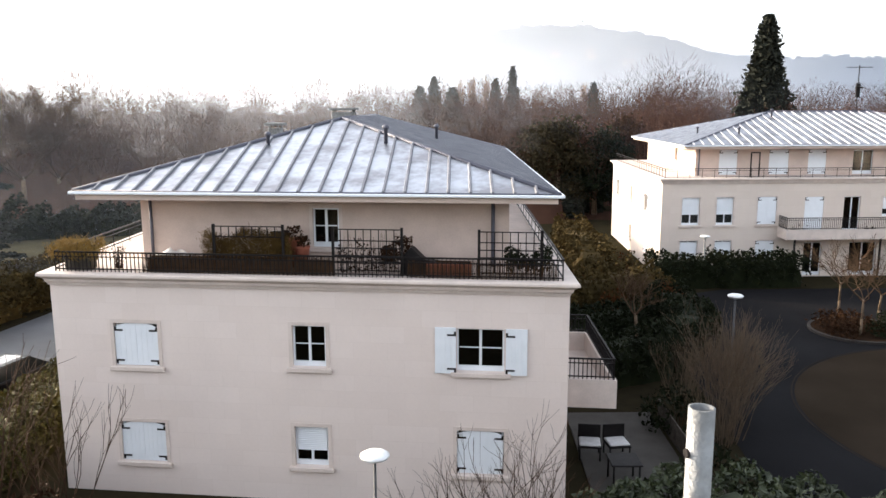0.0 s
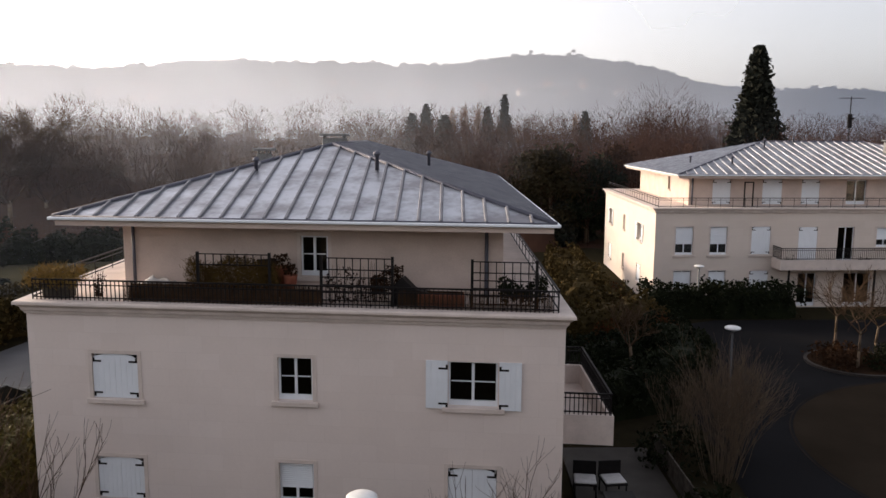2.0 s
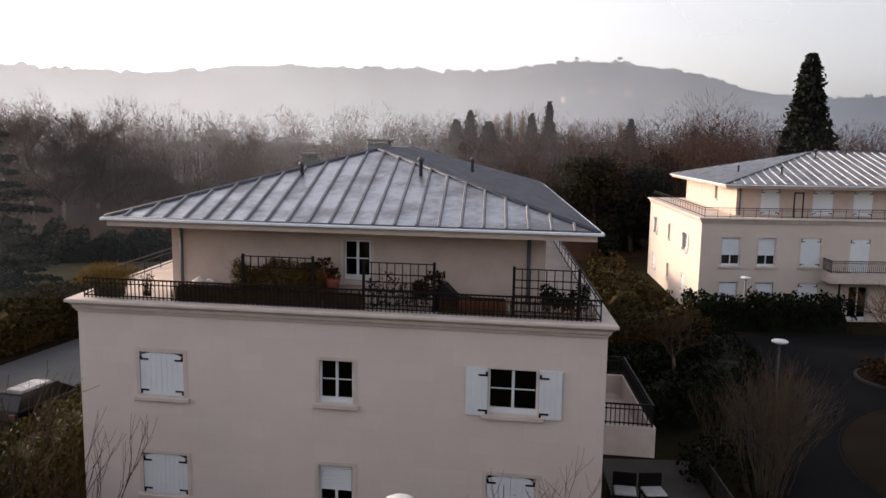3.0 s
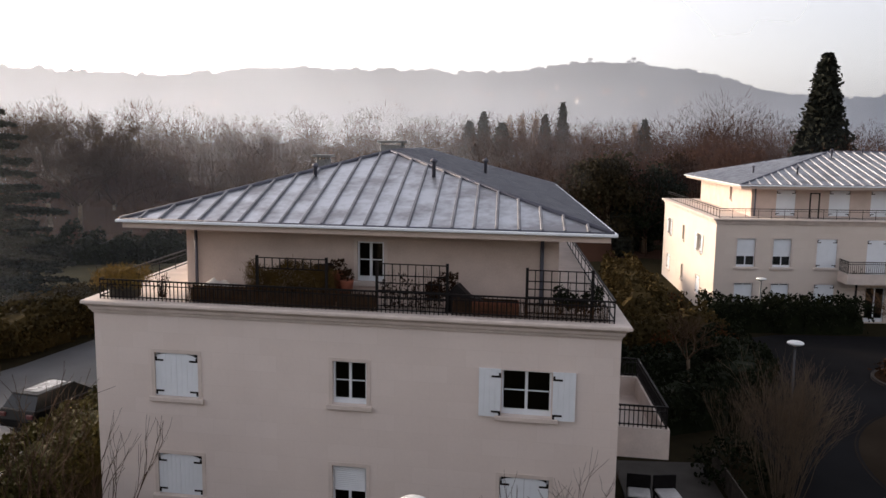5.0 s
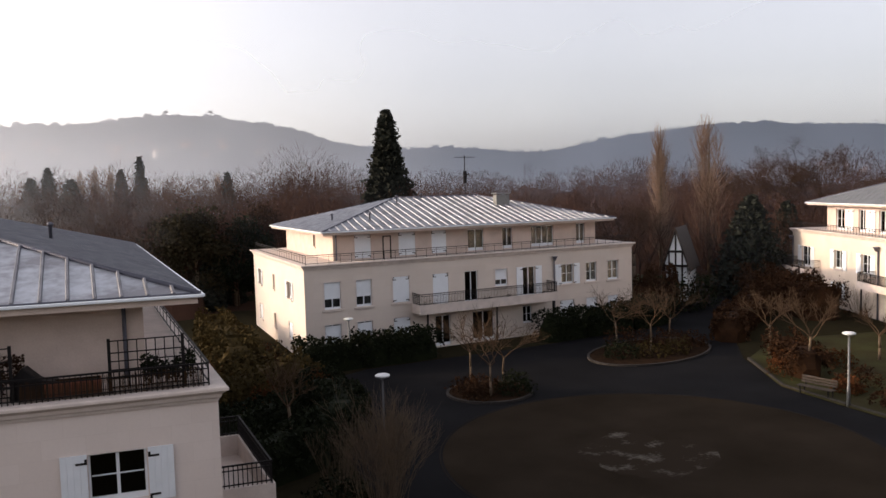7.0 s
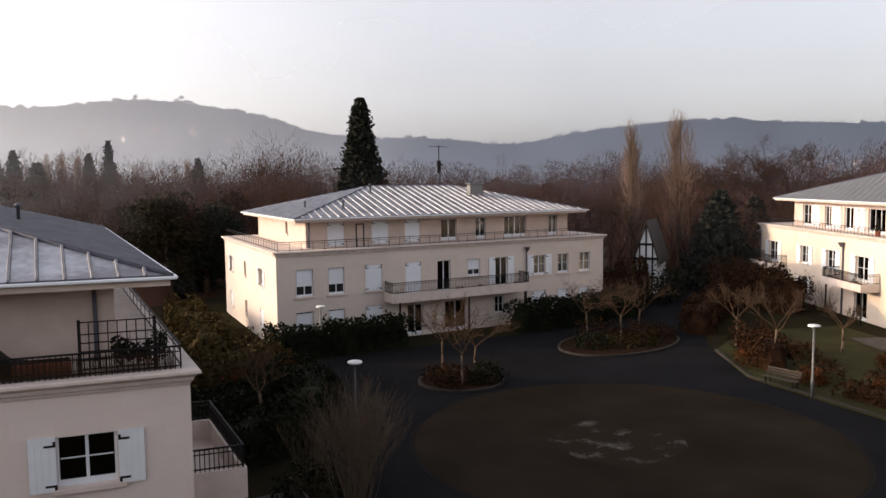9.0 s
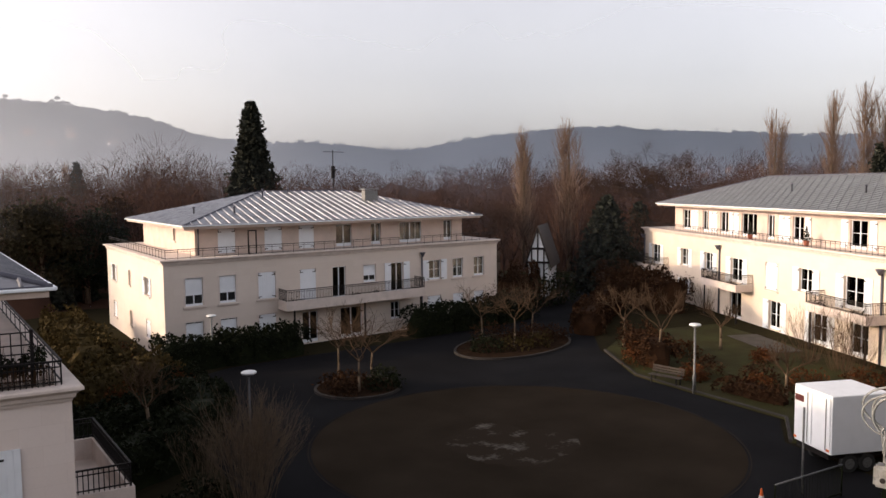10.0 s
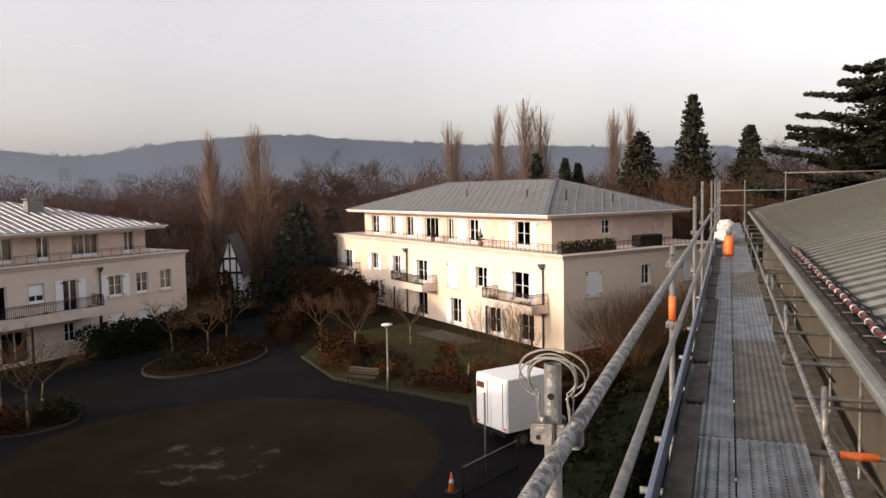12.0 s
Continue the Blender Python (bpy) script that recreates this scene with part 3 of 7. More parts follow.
def shell(house, F, L, D, zc, key, front, left, right, attic, attic_front, attic_left, attic_right):
    """Two storeys with a cornice, terrace slab and a set-back attic. Lists give the openings of each face: (s0, s1, z0, z1, options)."""
    st = STONE[key]
    zw = zc - 0.36
    for nm, face, s1, ops in (("wall", face_front(F, 0.28), L - 0.22, front), ("wall", face_back(F, D - 0.28), L - 0.22, ()), ("wall", face_left(F, 0.24), D - 0.28, left), ("wall", face_right(F, L - 0.24), D - 0.28, right)):
        s0 = 0.24 if face in (face_front(F, 0.28), face_back(F, D - 0.28)) else 0.583
        if s0 > 0.5:
            s1 -= 0.303
        wall(nm, face, s0, s1, -0.3, zw, [o[:4] for o in ops], st, house)
        for o in ops:
            window(house, face, *o[:4], **o[4])
    bm = bmesh.new()
    prev = None
    for o, z in ((0.22, zw + 0.001), (0.20, zw + 0.06), (0.16, zw + 0.10), (0.14, zw + 0.18), (0.09, zw + 0.22), (0.06, zw + 0.25), (0.0, zw + 0.27), (0.0, zc - 0.03), (0.02, zc)):
        ring = [bm.verts.new(p) for p in ((o, o, z), (L - o, o, z), (L - o, D - o, z), (o, D - o, z))]
        if prev:
            for k in range(4):
                bm.faces.new((prev[k], prev[(k + 1) % 4], ring[(k + 1) % 4], ring[k]))
        else:
            bm.faces.new(ring[::-1])
        prev = ring
    bm.faces.new(prev)
    part("cornice", bm, TRIM, house, "moulded stone cornice", m=F)
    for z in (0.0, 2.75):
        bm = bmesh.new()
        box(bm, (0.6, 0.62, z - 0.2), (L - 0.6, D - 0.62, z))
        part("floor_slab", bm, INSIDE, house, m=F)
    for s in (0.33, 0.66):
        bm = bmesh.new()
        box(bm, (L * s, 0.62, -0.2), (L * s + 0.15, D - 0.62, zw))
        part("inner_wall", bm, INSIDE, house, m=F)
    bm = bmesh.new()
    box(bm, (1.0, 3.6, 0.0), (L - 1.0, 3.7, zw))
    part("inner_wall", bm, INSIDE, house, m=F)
    u0, u1, v0, v1, za = attic
    for nm, face, a, b, ops in (("attic_wall", face_front(F, v0), u0, u1, attic_front), ("attic_wall", face_back(F, v1), u0, u1, ()), ("attic_wall", face_left(F, u0), v0 + 0.253, v1 - 0.253, attic_left), ("attic_wall", face_right(F, u1), v0 + 0.253, v1 - 0.253, attic_right)):
        wall(nm, face, a, b, zc, za, [o[:4] for o in ops], PLASTER, house, thick=0.25)
        for o in ops:
            window(house, face, *o[:4], **o[4])
    # Dark slab added over the bright terrace top seen through the attic windows.
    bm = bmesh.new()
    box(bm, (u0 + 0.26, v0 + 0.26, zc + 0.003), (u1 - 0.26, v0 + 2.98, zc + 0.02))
    part("dark_attic_floor", bm, INSIDE, house, m=F)
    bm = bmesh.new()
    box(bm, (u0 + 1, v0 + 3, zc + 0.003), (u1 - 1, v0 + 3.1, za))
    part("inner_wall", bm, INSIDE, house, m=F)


def balcony(house, F, u0, u1, out, z0, zf, zr, posts=()):
    """A projecting balcony: slab with a solid front band, iron railing, steel posts."""
    bm = bmesh.new()
    box(bm, (u0, -out, z0), (u1, 0.277, z0 + 0.2))
    box(bm, (u0, -out, z0 + 0.2), (u1, -out + 0.14, zf))
    box(bm, (u0, -out + 0.14, z0 + 0.2), (u0 + 0.14, 0.277, zf))
    box(bm, (u1 - 0.14, -out + 0.14, z0 + 0.2), (u1, 0.277, zf))
    b = part("balcony", bm, TRIM, house, "cream balcony with a solid lower band", m=F)
    f = face_front(F, 0)
    railing(house, "balcony_railing", f, u0 + 0.05, u1 - 0.05, -out + 0.07, zf, zr, True)
    for x, fc in ((u0 + 0.07, face_left(F, 0)), (u1 - 0.07, face_left(F, 0))):
        railing(house, "balcony_railing", fc, -out + 0.1, 0.25, x, zf, zr, False)
    for u, v in posts:
        bm = bmesh.new()
        box(bm, (u - 0.05, v - 0.05, -0.05), (u + 0.05, v + 0.05, z0))
        part("balcony_post", bm, IRON, house, m=F)
    return b


# ---- vegetation helpers ----
def leaves(bm, pts, size, rng, flat=0.0, mi=0):
    """Small folded leaf clumps at the points."""
    for p in pts:
        s = size * rng.uniform(0.6, 1.3)
        d = Vector((rng.gauss(0, 1), rng.gauss(0, 1), rng.gauss(0, 1) * (1 - flat) + 0.001)).normalized()
        o = d.orthogonal().normalized()
        o = (Matrix.Rotation(rng.uniform(0, 6.28), 3, d) @ o)
        n = d.cross(o)
        p = Vector(p)
        a, b, c, e = [bm.verts.new(q) for q in (p - d * s, p + o * s * 0.55 + n * s * 0.2, p + d * s, p - o * s * 0.55 + n * s * 0.2)]
        bm.faces.new((a, b, c)).material_index = mi
        bm.faces.new((a, c, e)).material_index = mi


def hedge(name, path, width, height, material, label, rng, dens=60, size=0.13, group="", rough=0.25, cat="hedge"):
    """A clipped or loose hedge along a path of plan points: woody core and a skin of many leaves, uneven on top."""
    t = thing(name, (*path[0], 0), label, cat, group)
    core, skin = bmesh.new(), bmesh.new()
    for (x0, y0), (x1, y1) in zip(path, path[1:]):
        d = Vector((x1 - x0, y1 - y0, 0))
        L = d.length
        d.normalize()
        n = Vector((-d.y, d.x, 0))
        steps = max(2, int(L / 0.6))
        prev = None
        for k in range(steps + 1):
            c = Vector((x0, y0, 0)) + d * (L * k / steps)
            end = 0.6 if k in (0, steps) else 1.0
            w = end * width / 2 * (0.72 + rng.uniform(-1, 1) * rough * 0.3)
            h = end * height * (0.82 + rng.uniform(-1, 1) * rough * 0.35)
            ring = [core.verts.new(c + n * a + Vector((0, 0, z))) for a, z in ((-w, -0.05), (-w * 1.05, h * 0.75), (-w * 0.55, h), (w * 0.55, h), (w * 1.05, h * 0.75), (w, -0.05))]
            if prev:
                for j in range(5):
                    core.faces.new((prev[j], prev[j + 1], ring[j + 1], ring[j]))
            else:
                core.faces.new(ring)
            prev = ring
        core.faces.new(prev[::-1])
        pts = []
        for _ in range(int(L * dens)):
            s = rng.uniform(-0.35, L + 0.35)
            lump = 1 + rough * noise.noise((x0 + s * 0.7, y0, 3.1)) + rough * 0.6 * noise.noise((s * 2.1, x0, 1.7))
            a = rng.uniform(0, math.pi)
            r = rng.uniform(0.86, 1.08)
            ca, sa = math.cos(a), math.sin(a)
            off = math.copysign(abs(ca) ** 0.45, ca) * width / 2 * r
            z = (abs(sa) ** 0.45) * height * r * lump
            pts.append(Vector((x0, y0, 0)) + d * s + n * off + Vector((0, 0, z)))
        leaves(skin, pts, size, rng)
    bmesh.ops.recalc_face_normals(core, faces=core.faces[:])
    part("woody_core", core, material, t)
    part("foliage", skin, material, t)
    return t


def limb(bm, p, d, length, r, depth, rng, spread, up, n=5, kids=3, bend=0.25, shrink=0.66, fine=0.0):
    """A crooked limb that forks on the way."""
    segs = 3
    pos = Vector(p)
    d = Vector(d).normalized()
    for k in range(segs):
        q = pos + d * (length / segs)
        tube(bm, pos, q, r * (1 - 0.25 * k / segs), r * (1 - 0.25 * (k + 1) / segs), n=n if depth > 1 else 3, cap=False)
        if depth > 0 and (k > 0 or depth < 2):
            for _ in range(kids if k == segs - 1 else max(1, kids - 2)):
                a = Vector((rng.gauss(0, 1), rng.gauss(0, 1), rng.gauss(0, 0.6))) * spread
                limb(bm, q, (d + a + Vector((0, 0, up))).normalized(), length * shrink * rng.uniform(0.7, 1.15), r * 0.55, depth - 1, rng, spread, up, n, kids, bend, shrink, fine)
        if fine and depth == 0:
            for _ in range(3):
                e = q + Vector((rng.gauss(0, 0.5), rng.gauss(0, 0.5), rng.gauss(0.25, 0.4))) * length * 0.8
                o = (e - q).orthogonal().normalized() * fine
                bm.faces.new([bm.verts.new(v) for v in (q - o, q + o, e)])
        d = (d + Vector((rng.gauss(0, 1), rng.gauss(0, 1), rng.gauss(0, 0.5))) * bend + Vector((0, 0, up * 0.3))).normalized()
        pos = q


def bare_tree(name, at, height, trunk_r, label, rng, crown=0.6, depth=3, spread=0.55, up=0.25, kids=3, lean=(0, 0), group="", material=None, length=None, fine=0.0):
    """A leafless tree: tapered trunk, forking limbs."""
    t = thing(name, (*at, 0), label, "tree", group)
    bm = bmesh.new()
    h = height * (1 - crown)
    top = Vector((at[0] + lean[0], at[1] + lean[1], h))
    mid = Vector((at[0] + lean[0] * 0.3 + rng.uniform(-0.05, 0.05) * h, at[1] + lean[1] * 0.3, h * 0.5))
    tube(bm, (at[0], at[1], -0.1), mid, trunk_r * 1.25, trunk_r, 8)
    tube(bm, mid, top, trunk_r, trunk_r * 0.8, 8)
    part("trunk", bm, BARK, t, m=None)
    bm = bmesh.new()
    m = max(4, kids + 1)
    for k in range(m):
        a = k * math.tau / m + rng.uniform(-0.4, 0.4)
        limb(bm, top - Vector((0, 0, h * 0.1 * rng.random())), (math.cos(a) * spread * 1.4, math.sin(a) * spread * 1.4, 0.6 + up), (length or height * crown * 0.45), trunk_r * 0.42, depth - 1, rng, spread, up, 5, kids, fine=fine)
    part("branchwork", bm, material or TWIG, t)
    return t


def shrub(name, at, radius, height, label, rng, stems=26, material=None, depth=2, z0=0.0, group="", leafy=None, count=0, size=0.1, base=0.2, girth=1.0, spread=0.28):
    """A bare or leafy bush: many stems from one base."""
    t = thing(name, (*at, z0), label, "shrub", group)
    bm = bmesh.new()
    for k in range(0 if leafy else 5):
        a = k * math.tau / 5 + rng.uniform(-0.4, 0.4)
        foot = Vector((at[0] + math.cos(a) * base * radius * 0.5, at[1] + math.sin(a) * base * radius * 0.5, z0 - 0.03))
        tip = foot + Vector((math.cos(a) * radius * 0.45, math.sin(a) * radius * 0.45, height * rng.uniform(0.55, 0.75)))
        stem = bmesh.new()
        tube(stem, foot, foot.lerp(tip, 0.5) + Vector((rng.gauss(0, 0.05), rng.gauss(0, 0.05), 0)) * height, 0.012 * height / 2.5, 0.009 * height / 2.5, 5)
        limb(stem, foot.lerp(tip, 0.5), tip - foot, height * 0.4, 0.008 * height / 2.5, 1, rng, 0.35, 0.2, 4, 3, 0.12, 0.55)
        part("stem", stem, material or TWIG, t)
    for _ in range(stems):
        a, r = rng.uniform(0, math.tau), rng.uniform(0.15, 1.0)
        d = Vector((math.cos(a) * r * radius / height * 1.1, math.sin(a) * r * radius / height * 1.1, 1))
        limb(bm, (at[0] + math.cos(a) * base * radius * r, at[1] + math.sin(a) * base * radius * r, z0 - 0.03), d, height * rng.uniform(0.4, 0.66), (0.0075 if depth > 2 else 0.016) * girth * height / 2.5, depth - 1, rng, spread, 0.25, 4, 3, 0.12, 0.55)
    part("brushwood", bm, material or TWIG, t)
    if leafy:
        bm = bmesh.new()
        pts = []
        for _ in range(count):
            d = Vector((rng.gauss(0, 1), rng.gauss(0, 1), abs(rng.gauss(0, 1)))).normalized()
            k = rng.uniform(0.6, 1.0) * (1 + 0.35 * noise.noise(d * 2.3 + Vector((at[0], at[1], 0))))
            pts.append((at[0] + d.x * radius * k, at[1] + d.y * radius * k, z0 + 0.06 * height + d.z * height * k))
        leaves(bm, pts, size, rng)
        part("foliage", bm, leafy, t)
    return t


def conifer(name, at, height, radius, label, rng, tiers=40, material=None, droop=0.25, base=0.06, power=0.85, clump=0.5, per=18, flat=0.3, tip=0.0, group="", sprays=12):
    """A conifer: straight trunk, tiers of drooping boughs with clumps of needles, ragged outline."""
    t = thing(name, (*at, 0), label, "tree", group)
    bm = bmesh.new()
    tube(bm, (at[0], at[1], -0.2), (at[0], at[1], height * 0.97), radius * 0.11 + 0.05, 0.03, 8)
    part("trunk", bm, BARK, t)
    bm, fol = bmesh.new(), bmesh.new()
    for k in range(tiers):
        f = (k + rng.random()) / tiers
        z = height * (base + (1 - base) * f)
        reach = max(0.15 + tip, radius * (1 - f) ** power) * rng.uniform(0.82, 1.08)
        n = max(4, int(per * (0.35 + 0.65 * (1 - f))))
        for j in range(n):
            a = j * math.tau / n + rng.uniform(-0.3, 0.3)
            r = reach * rng.uniform(0.7, 1.08)
            e = Vector((at[0] + math.cos(a) * r, at[1] + math.sin(a) * r, z - droop * r + rng.uniform(-0.2, 0.2)))
            tube(bm, (at[0], at[1], z), e, 0.05, 0.015, 3, cap=False)
            pts = []
            s = min(clump, 0.14 + 0.5 * reach)
            for q in range(sprays):
                w = 0.3 + 0.72 * rng.random() ** 0.7
                pts.append(Vector((at[0], at[1], z)).lerp(e, w) + Vector((rng.gauss(0, 1), rng.gauss(0, 1), rng.gauss(0, 0.6))) * s * 0.8)
            leaves(fol, pts, s, rng, flat)
    part("bough_work", bm, TWIG, t)
    part("foliage", fol, material or NEEDLE, t)
    return t


def poplar(name, at, height, radius, label, rng, group="poplars"):
    """A leafless columnar poplar: many steep thin branches close to a tall stem."""
    t = thing(name, (*at, 0), label, "tree", group)
    bm = bmesh.new()
    tube(bm, (at[0], at[1], -0.2), (at[0], at[1], height * 0.93), 0.28, 0.04, 7)
    part("trunk", bm, BARK, t)
    bm = bmesh.new()
    lobes = [(rng.uniform(0, math.tau), rng.uniform(0.1, 0.55) * radius, rng.uniform(0.86, 1.0)) for _ in range(4)]
    for k in range(300):
        la, lr, lh = lobes[k % 4]
        f = rng.uniform(0.08, 0.95) * lh
        a = rng.uniform(0, math.tau)
        ln = height * rng.uniform(0.12, 0.24) * (1.1 - f * 0.6)
        r = radius * 1.6 * rng.uniform(0.2, 1.0) * (1 - 0.6 * f)
        o = lr * min(1.0, f * 1.6)
        p = Vector((at[0] + math.cos(la) * o, at[1] + math.sin(la) * o, height * f * 0.9))
        q = p + Vector((math.cos(a) * r * 0.6, math.sin(a) * r * 0.6, ln * 0.5))
        e = p + Vector((math.cos(a) * r, math.sin(a) * r, ln))
        tube(bm, p, q, 0.05, 0.03, 3, cap=False)
        tube(bm, q, e, 0.03, 0.008, 3, cap=False)
        for _ in range(8):
            w = p.lerp(e, rng.uniform(0.3, 1))
            tube(bm, w, w + Vector((rng.gauss(0, 0.22), rng.gauss(0, 0.22), rng.uniform(0.6, 1.5) * (1.15 - 0.75 * f))), 0.012, 0.004, 3, cap=False)
    part("branchwork", bm, POPLAR, t)
    return t


# ---- ground, court, roads ----
def sheet(name, outline, z, material, kind="structure", label="", thick=0.0):
    """A flat piece of ground with a given outline; with a skirt where it is raised."""
    bm = bmesh.new()
    top = [bm.verts.new((x, y, z)) for x, y in outline]
    bm.faces.new(top)
    if thick:
        low = [bm.verts.new((x, y, z - thick)) for x, y in outline]
        for k in range(len(top)):
            j = (k + 1) % len(top)
            bm.faces.new((top[k], low[k], low[j], top[j]))
    bmesh.ops.recalc_face_normals(bm, faces=bm.faces[:])
    ob = part(name, bm, material)
    return tagged(ob, label, name.replace("_", " "), kind=kind)


def ring_points(cx, cy, rx, ry, n=48, rot=0.0):
    c, s = math.cos(rot), math.sin(rot)
    return [(cx + rx * math.cos(k * math.tau / n) * c - ry * math.sin(k * math.tau / n) * s, cy + rx * math.cos(k * math.tau / n) * s + ry * math.sin(k * math.tau / n) * c) for k in range(n)]


def kerb_ring(name, cx, cy, rx, ry, rot, label, n=40, w=0.14, h=0.12, material=None):
    """A ring of kerb stones, each a piece of its own."""
    t = thing(name, (cx, cy, 0), label, "kerb", kind="structure")
    pts = ring_points(cx, cy, rx, ry, n, rot)
    for k in range(n):
        p, q = Vector((*pts[k], 0)), Vector((*pts[(k + 1) % n], 0))
        d = (q - p).normalized()
        nn = Vector((-d.y, d.x, 0)) * w
        a, b = p + d * 0.006, q - d * 0.006
        bm = bmesh.new()
        lo = [bm.verts.new(v + Vector((0, 0, -0.05))) for v in (a, b, b + nn, a + nn)]
        hi = [bm.verts.new(v + Vector((0, 0, h))) for v in (a, b, b + nn, a + nn)]
        bm.faces.new(hi)
        for j in range(4):
            bm.faces.new((lo[j], lo[(j + 1) % 4], hi[(j + 1) % 4], hi[j]))
        bmesh.ops.recalc_face_normals(bm, faces=bm.faces[:])
        part("kerb_stone", bm, material or KERB, t)
    return t


bm = bmesh.new()
rings = [0, 40, 90, 150, 260, 420, 700, 1200, 2400]
prev = None
for r in rings:
    ring = [bm.verts.new((20 + r * math.cos(k * math.tau / 64), 30 + r * math.sin(k * math.tau / 64), -0.02)) for k in range(64)] if r else [bm.verts.new((20, 30, -0.02))]
    if prev:
        for k in range(64):
            if len(prev) == 1:
                bm.faces.new((prev[0], ring[k], ring[(k + 1) % 64]))
            else:
                bm.faces.new((prev[k], ring[k], ring[(k + 1) % 64], prev[(k + 1) % 64]))
    prev = ring
tagged(part("ground", bm, FIELD), "dull winter grass and leaf litter of the valley floor", "ground", kind="structure")

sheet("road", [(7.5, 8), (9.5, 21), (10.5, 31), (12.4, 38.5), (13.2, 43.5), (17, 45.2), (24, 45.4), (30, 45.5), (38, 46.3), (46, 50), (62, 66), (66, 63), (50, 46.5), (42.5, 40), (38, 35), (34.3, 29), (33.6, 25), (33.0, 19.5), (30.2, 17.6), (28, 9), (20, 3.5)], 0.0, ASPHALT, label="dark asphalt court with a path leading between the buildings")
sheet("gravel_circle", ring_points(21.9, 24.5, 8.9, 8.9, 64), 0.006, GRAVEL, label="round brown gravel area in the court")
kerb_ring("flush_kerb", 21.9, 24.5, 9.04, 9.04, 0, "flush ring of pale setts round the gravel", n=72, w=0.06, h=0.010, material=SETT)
bm = bmesh.new()
c = bm.verts.new((20.9, 24.2, 0.012))
rim = []
for k in range(60):
    a = k * math.tau / 60
    r = 2.9 * (1 + 0.35 * noise.noise((math.cos(a) * 1.4, math.sin(a) * 1.4, 4.2)) + 0.12 * noise.noise((math.cos(a) * 5, math.sin(a) * 5, 1.0)))
    rim.append(bm.verts.new((20.9 + r * math.cos(a) * 0.85, 24.2 + r * math.sin(a), 0.012)))
for k in range(60):
    bm.faces.new((c, rim[k], rim[(k + 1) % 60]))
tagged(part("stained_patch", bm, PALE_STAIN), "chalky pale patch left on the gravel", "ground", kind="structure")
sheet("side_road", [(-14.4, 12), (-14.4, 28), (-13.6, 40), (-12, 60), (-19.0, 60), (-20.0, 46), (-20.8, 40.2), (-21.8, 35.2), (-23.0, 31.8), (-26, 24), (-29, 12)], 0.0, CONCRETE, label="grey asphalt lane beside the near building")
sheet("lawn", [(34.3, 29), (38, 34.6), (44, 38), (52, 36), (46, 21), (36, 17.5), (31.5, 15.5), (30.4, 17.4), (33.2, 19.4), (33.8, 25)], 0.05, GRASS, label="patchy winter lawn before the sunny building", thick=0.1)
sheet("far_lawn", [(40, 62), (70, 74), (82, 96), (58, 104), (38, 84)], 0.01, GRASS, label="pale green meadow between the trees")
sheet("terrace_paving", [(4.3, 17.6), (7.4, 17.6), (7.6, 26), (4.6, 26)], 0.03, SLAB, label="grey paved ground-floor terrace", thick=0.1)
sheet("door_paving", [(45.5, 27.5), (48.3, 32.6), (50.3, 31.6), (47.4, 26.5)], 0.10, SLAB, label="pale paved doorstep terrace", thick=0.15)
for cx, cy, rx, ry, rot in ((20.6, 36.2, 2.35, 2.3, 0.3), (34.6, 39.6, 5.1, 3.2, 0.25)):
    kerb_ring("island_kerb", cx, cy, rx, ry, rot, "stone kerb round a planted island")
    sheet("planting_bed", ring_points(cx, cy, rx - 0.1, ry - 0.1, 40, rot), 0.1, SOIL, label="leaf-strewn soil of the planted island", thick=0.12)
bm = bmesh.new()
for a, b in (((33.25, 19.4), (33.85, 25.0)), ((33.85, 25.0), (34.35, 29.0)), ((34.35, 29.0), (38.0, 34.7)), ((30.35, 17.5), (33.25, 19.4))):
    d = (Vector((*b, 0)) - Vector((*a, 0)))
    n = Vector((d.y, -d.x, 0)).normalized() * 0.14
    q = [Vector((*a, -0.05)), Vector((*b, -0.05)), Vector((*b, -0.05)) + n, Vector((*a, -0.05)) + n]
    lo = [bm.verts.new(v) for v in q]
    hi = [bm.verts.new(v + Vector((0, 0, 0.17))) for v in q]
    bm.faces.new(hi)
    for j in range(4):
        bm.faces.new((lo[j], lo[(j + 1) % 4], hi[(j + 1) % 4], hi[j]))
bmesh.ops.recalc_face_normals(bm, faces=bm.faces[:])
tagged(part("kerb", bm, KERB), "stone kerb along the lawn", "kerb", kind="structure")

# ---- hills and mist ----
def hill_height(yaw):
    """Skyline height in degrees above the level, over the compass direction in degrees."""
    at = [-60, -30, -22, -14, -6, 0, 4, 8, 14, 17.5, 20, 27, 34, 38, 46, 60, 80]
    el = [3.5, 4.3, 4.2, 5.1, 5.1, 4.9, 5.3, 5.8, 5.2, 4.2, 3.3, 3.3, 2.7, 3.6, 4.3, 3.4, 2.6]
    return sum(float(np.interp(yaw + d, at, el)) for d in (-1.5, 0, 1.5)) / 3 - 0.22


def terrain(x, y):
    """Height of the hill country at a plan point."""
    r = math.hypot(x, y)
    yaw = math.degrees(math.atan2(x, y))
    h = 10.65 + 1200 * math.tan(radians(hill_height(yaw)))
    k = min(1.0, max(0.0, (r - 520) / 680))
    p = Vector((x, y, 0))
    rough = 0.015 + 0.02 * k
    return h * (k ** 0.8 if r <= 1200 else 0.8) + h * rough * (noise.noise(p * 0.012) * 0.5 + noise.noise(p * 0.06) * 0.3 + 0.3 * noise.noise(p * 0.15)) + (5 * max(0.0, noise.noise(p * 0.055) + 0.1) + 5 * max(0.0, noise.noise(p * 0.11) + 0.1) if 1120 < r < 1240 else 0.0) - 0.5


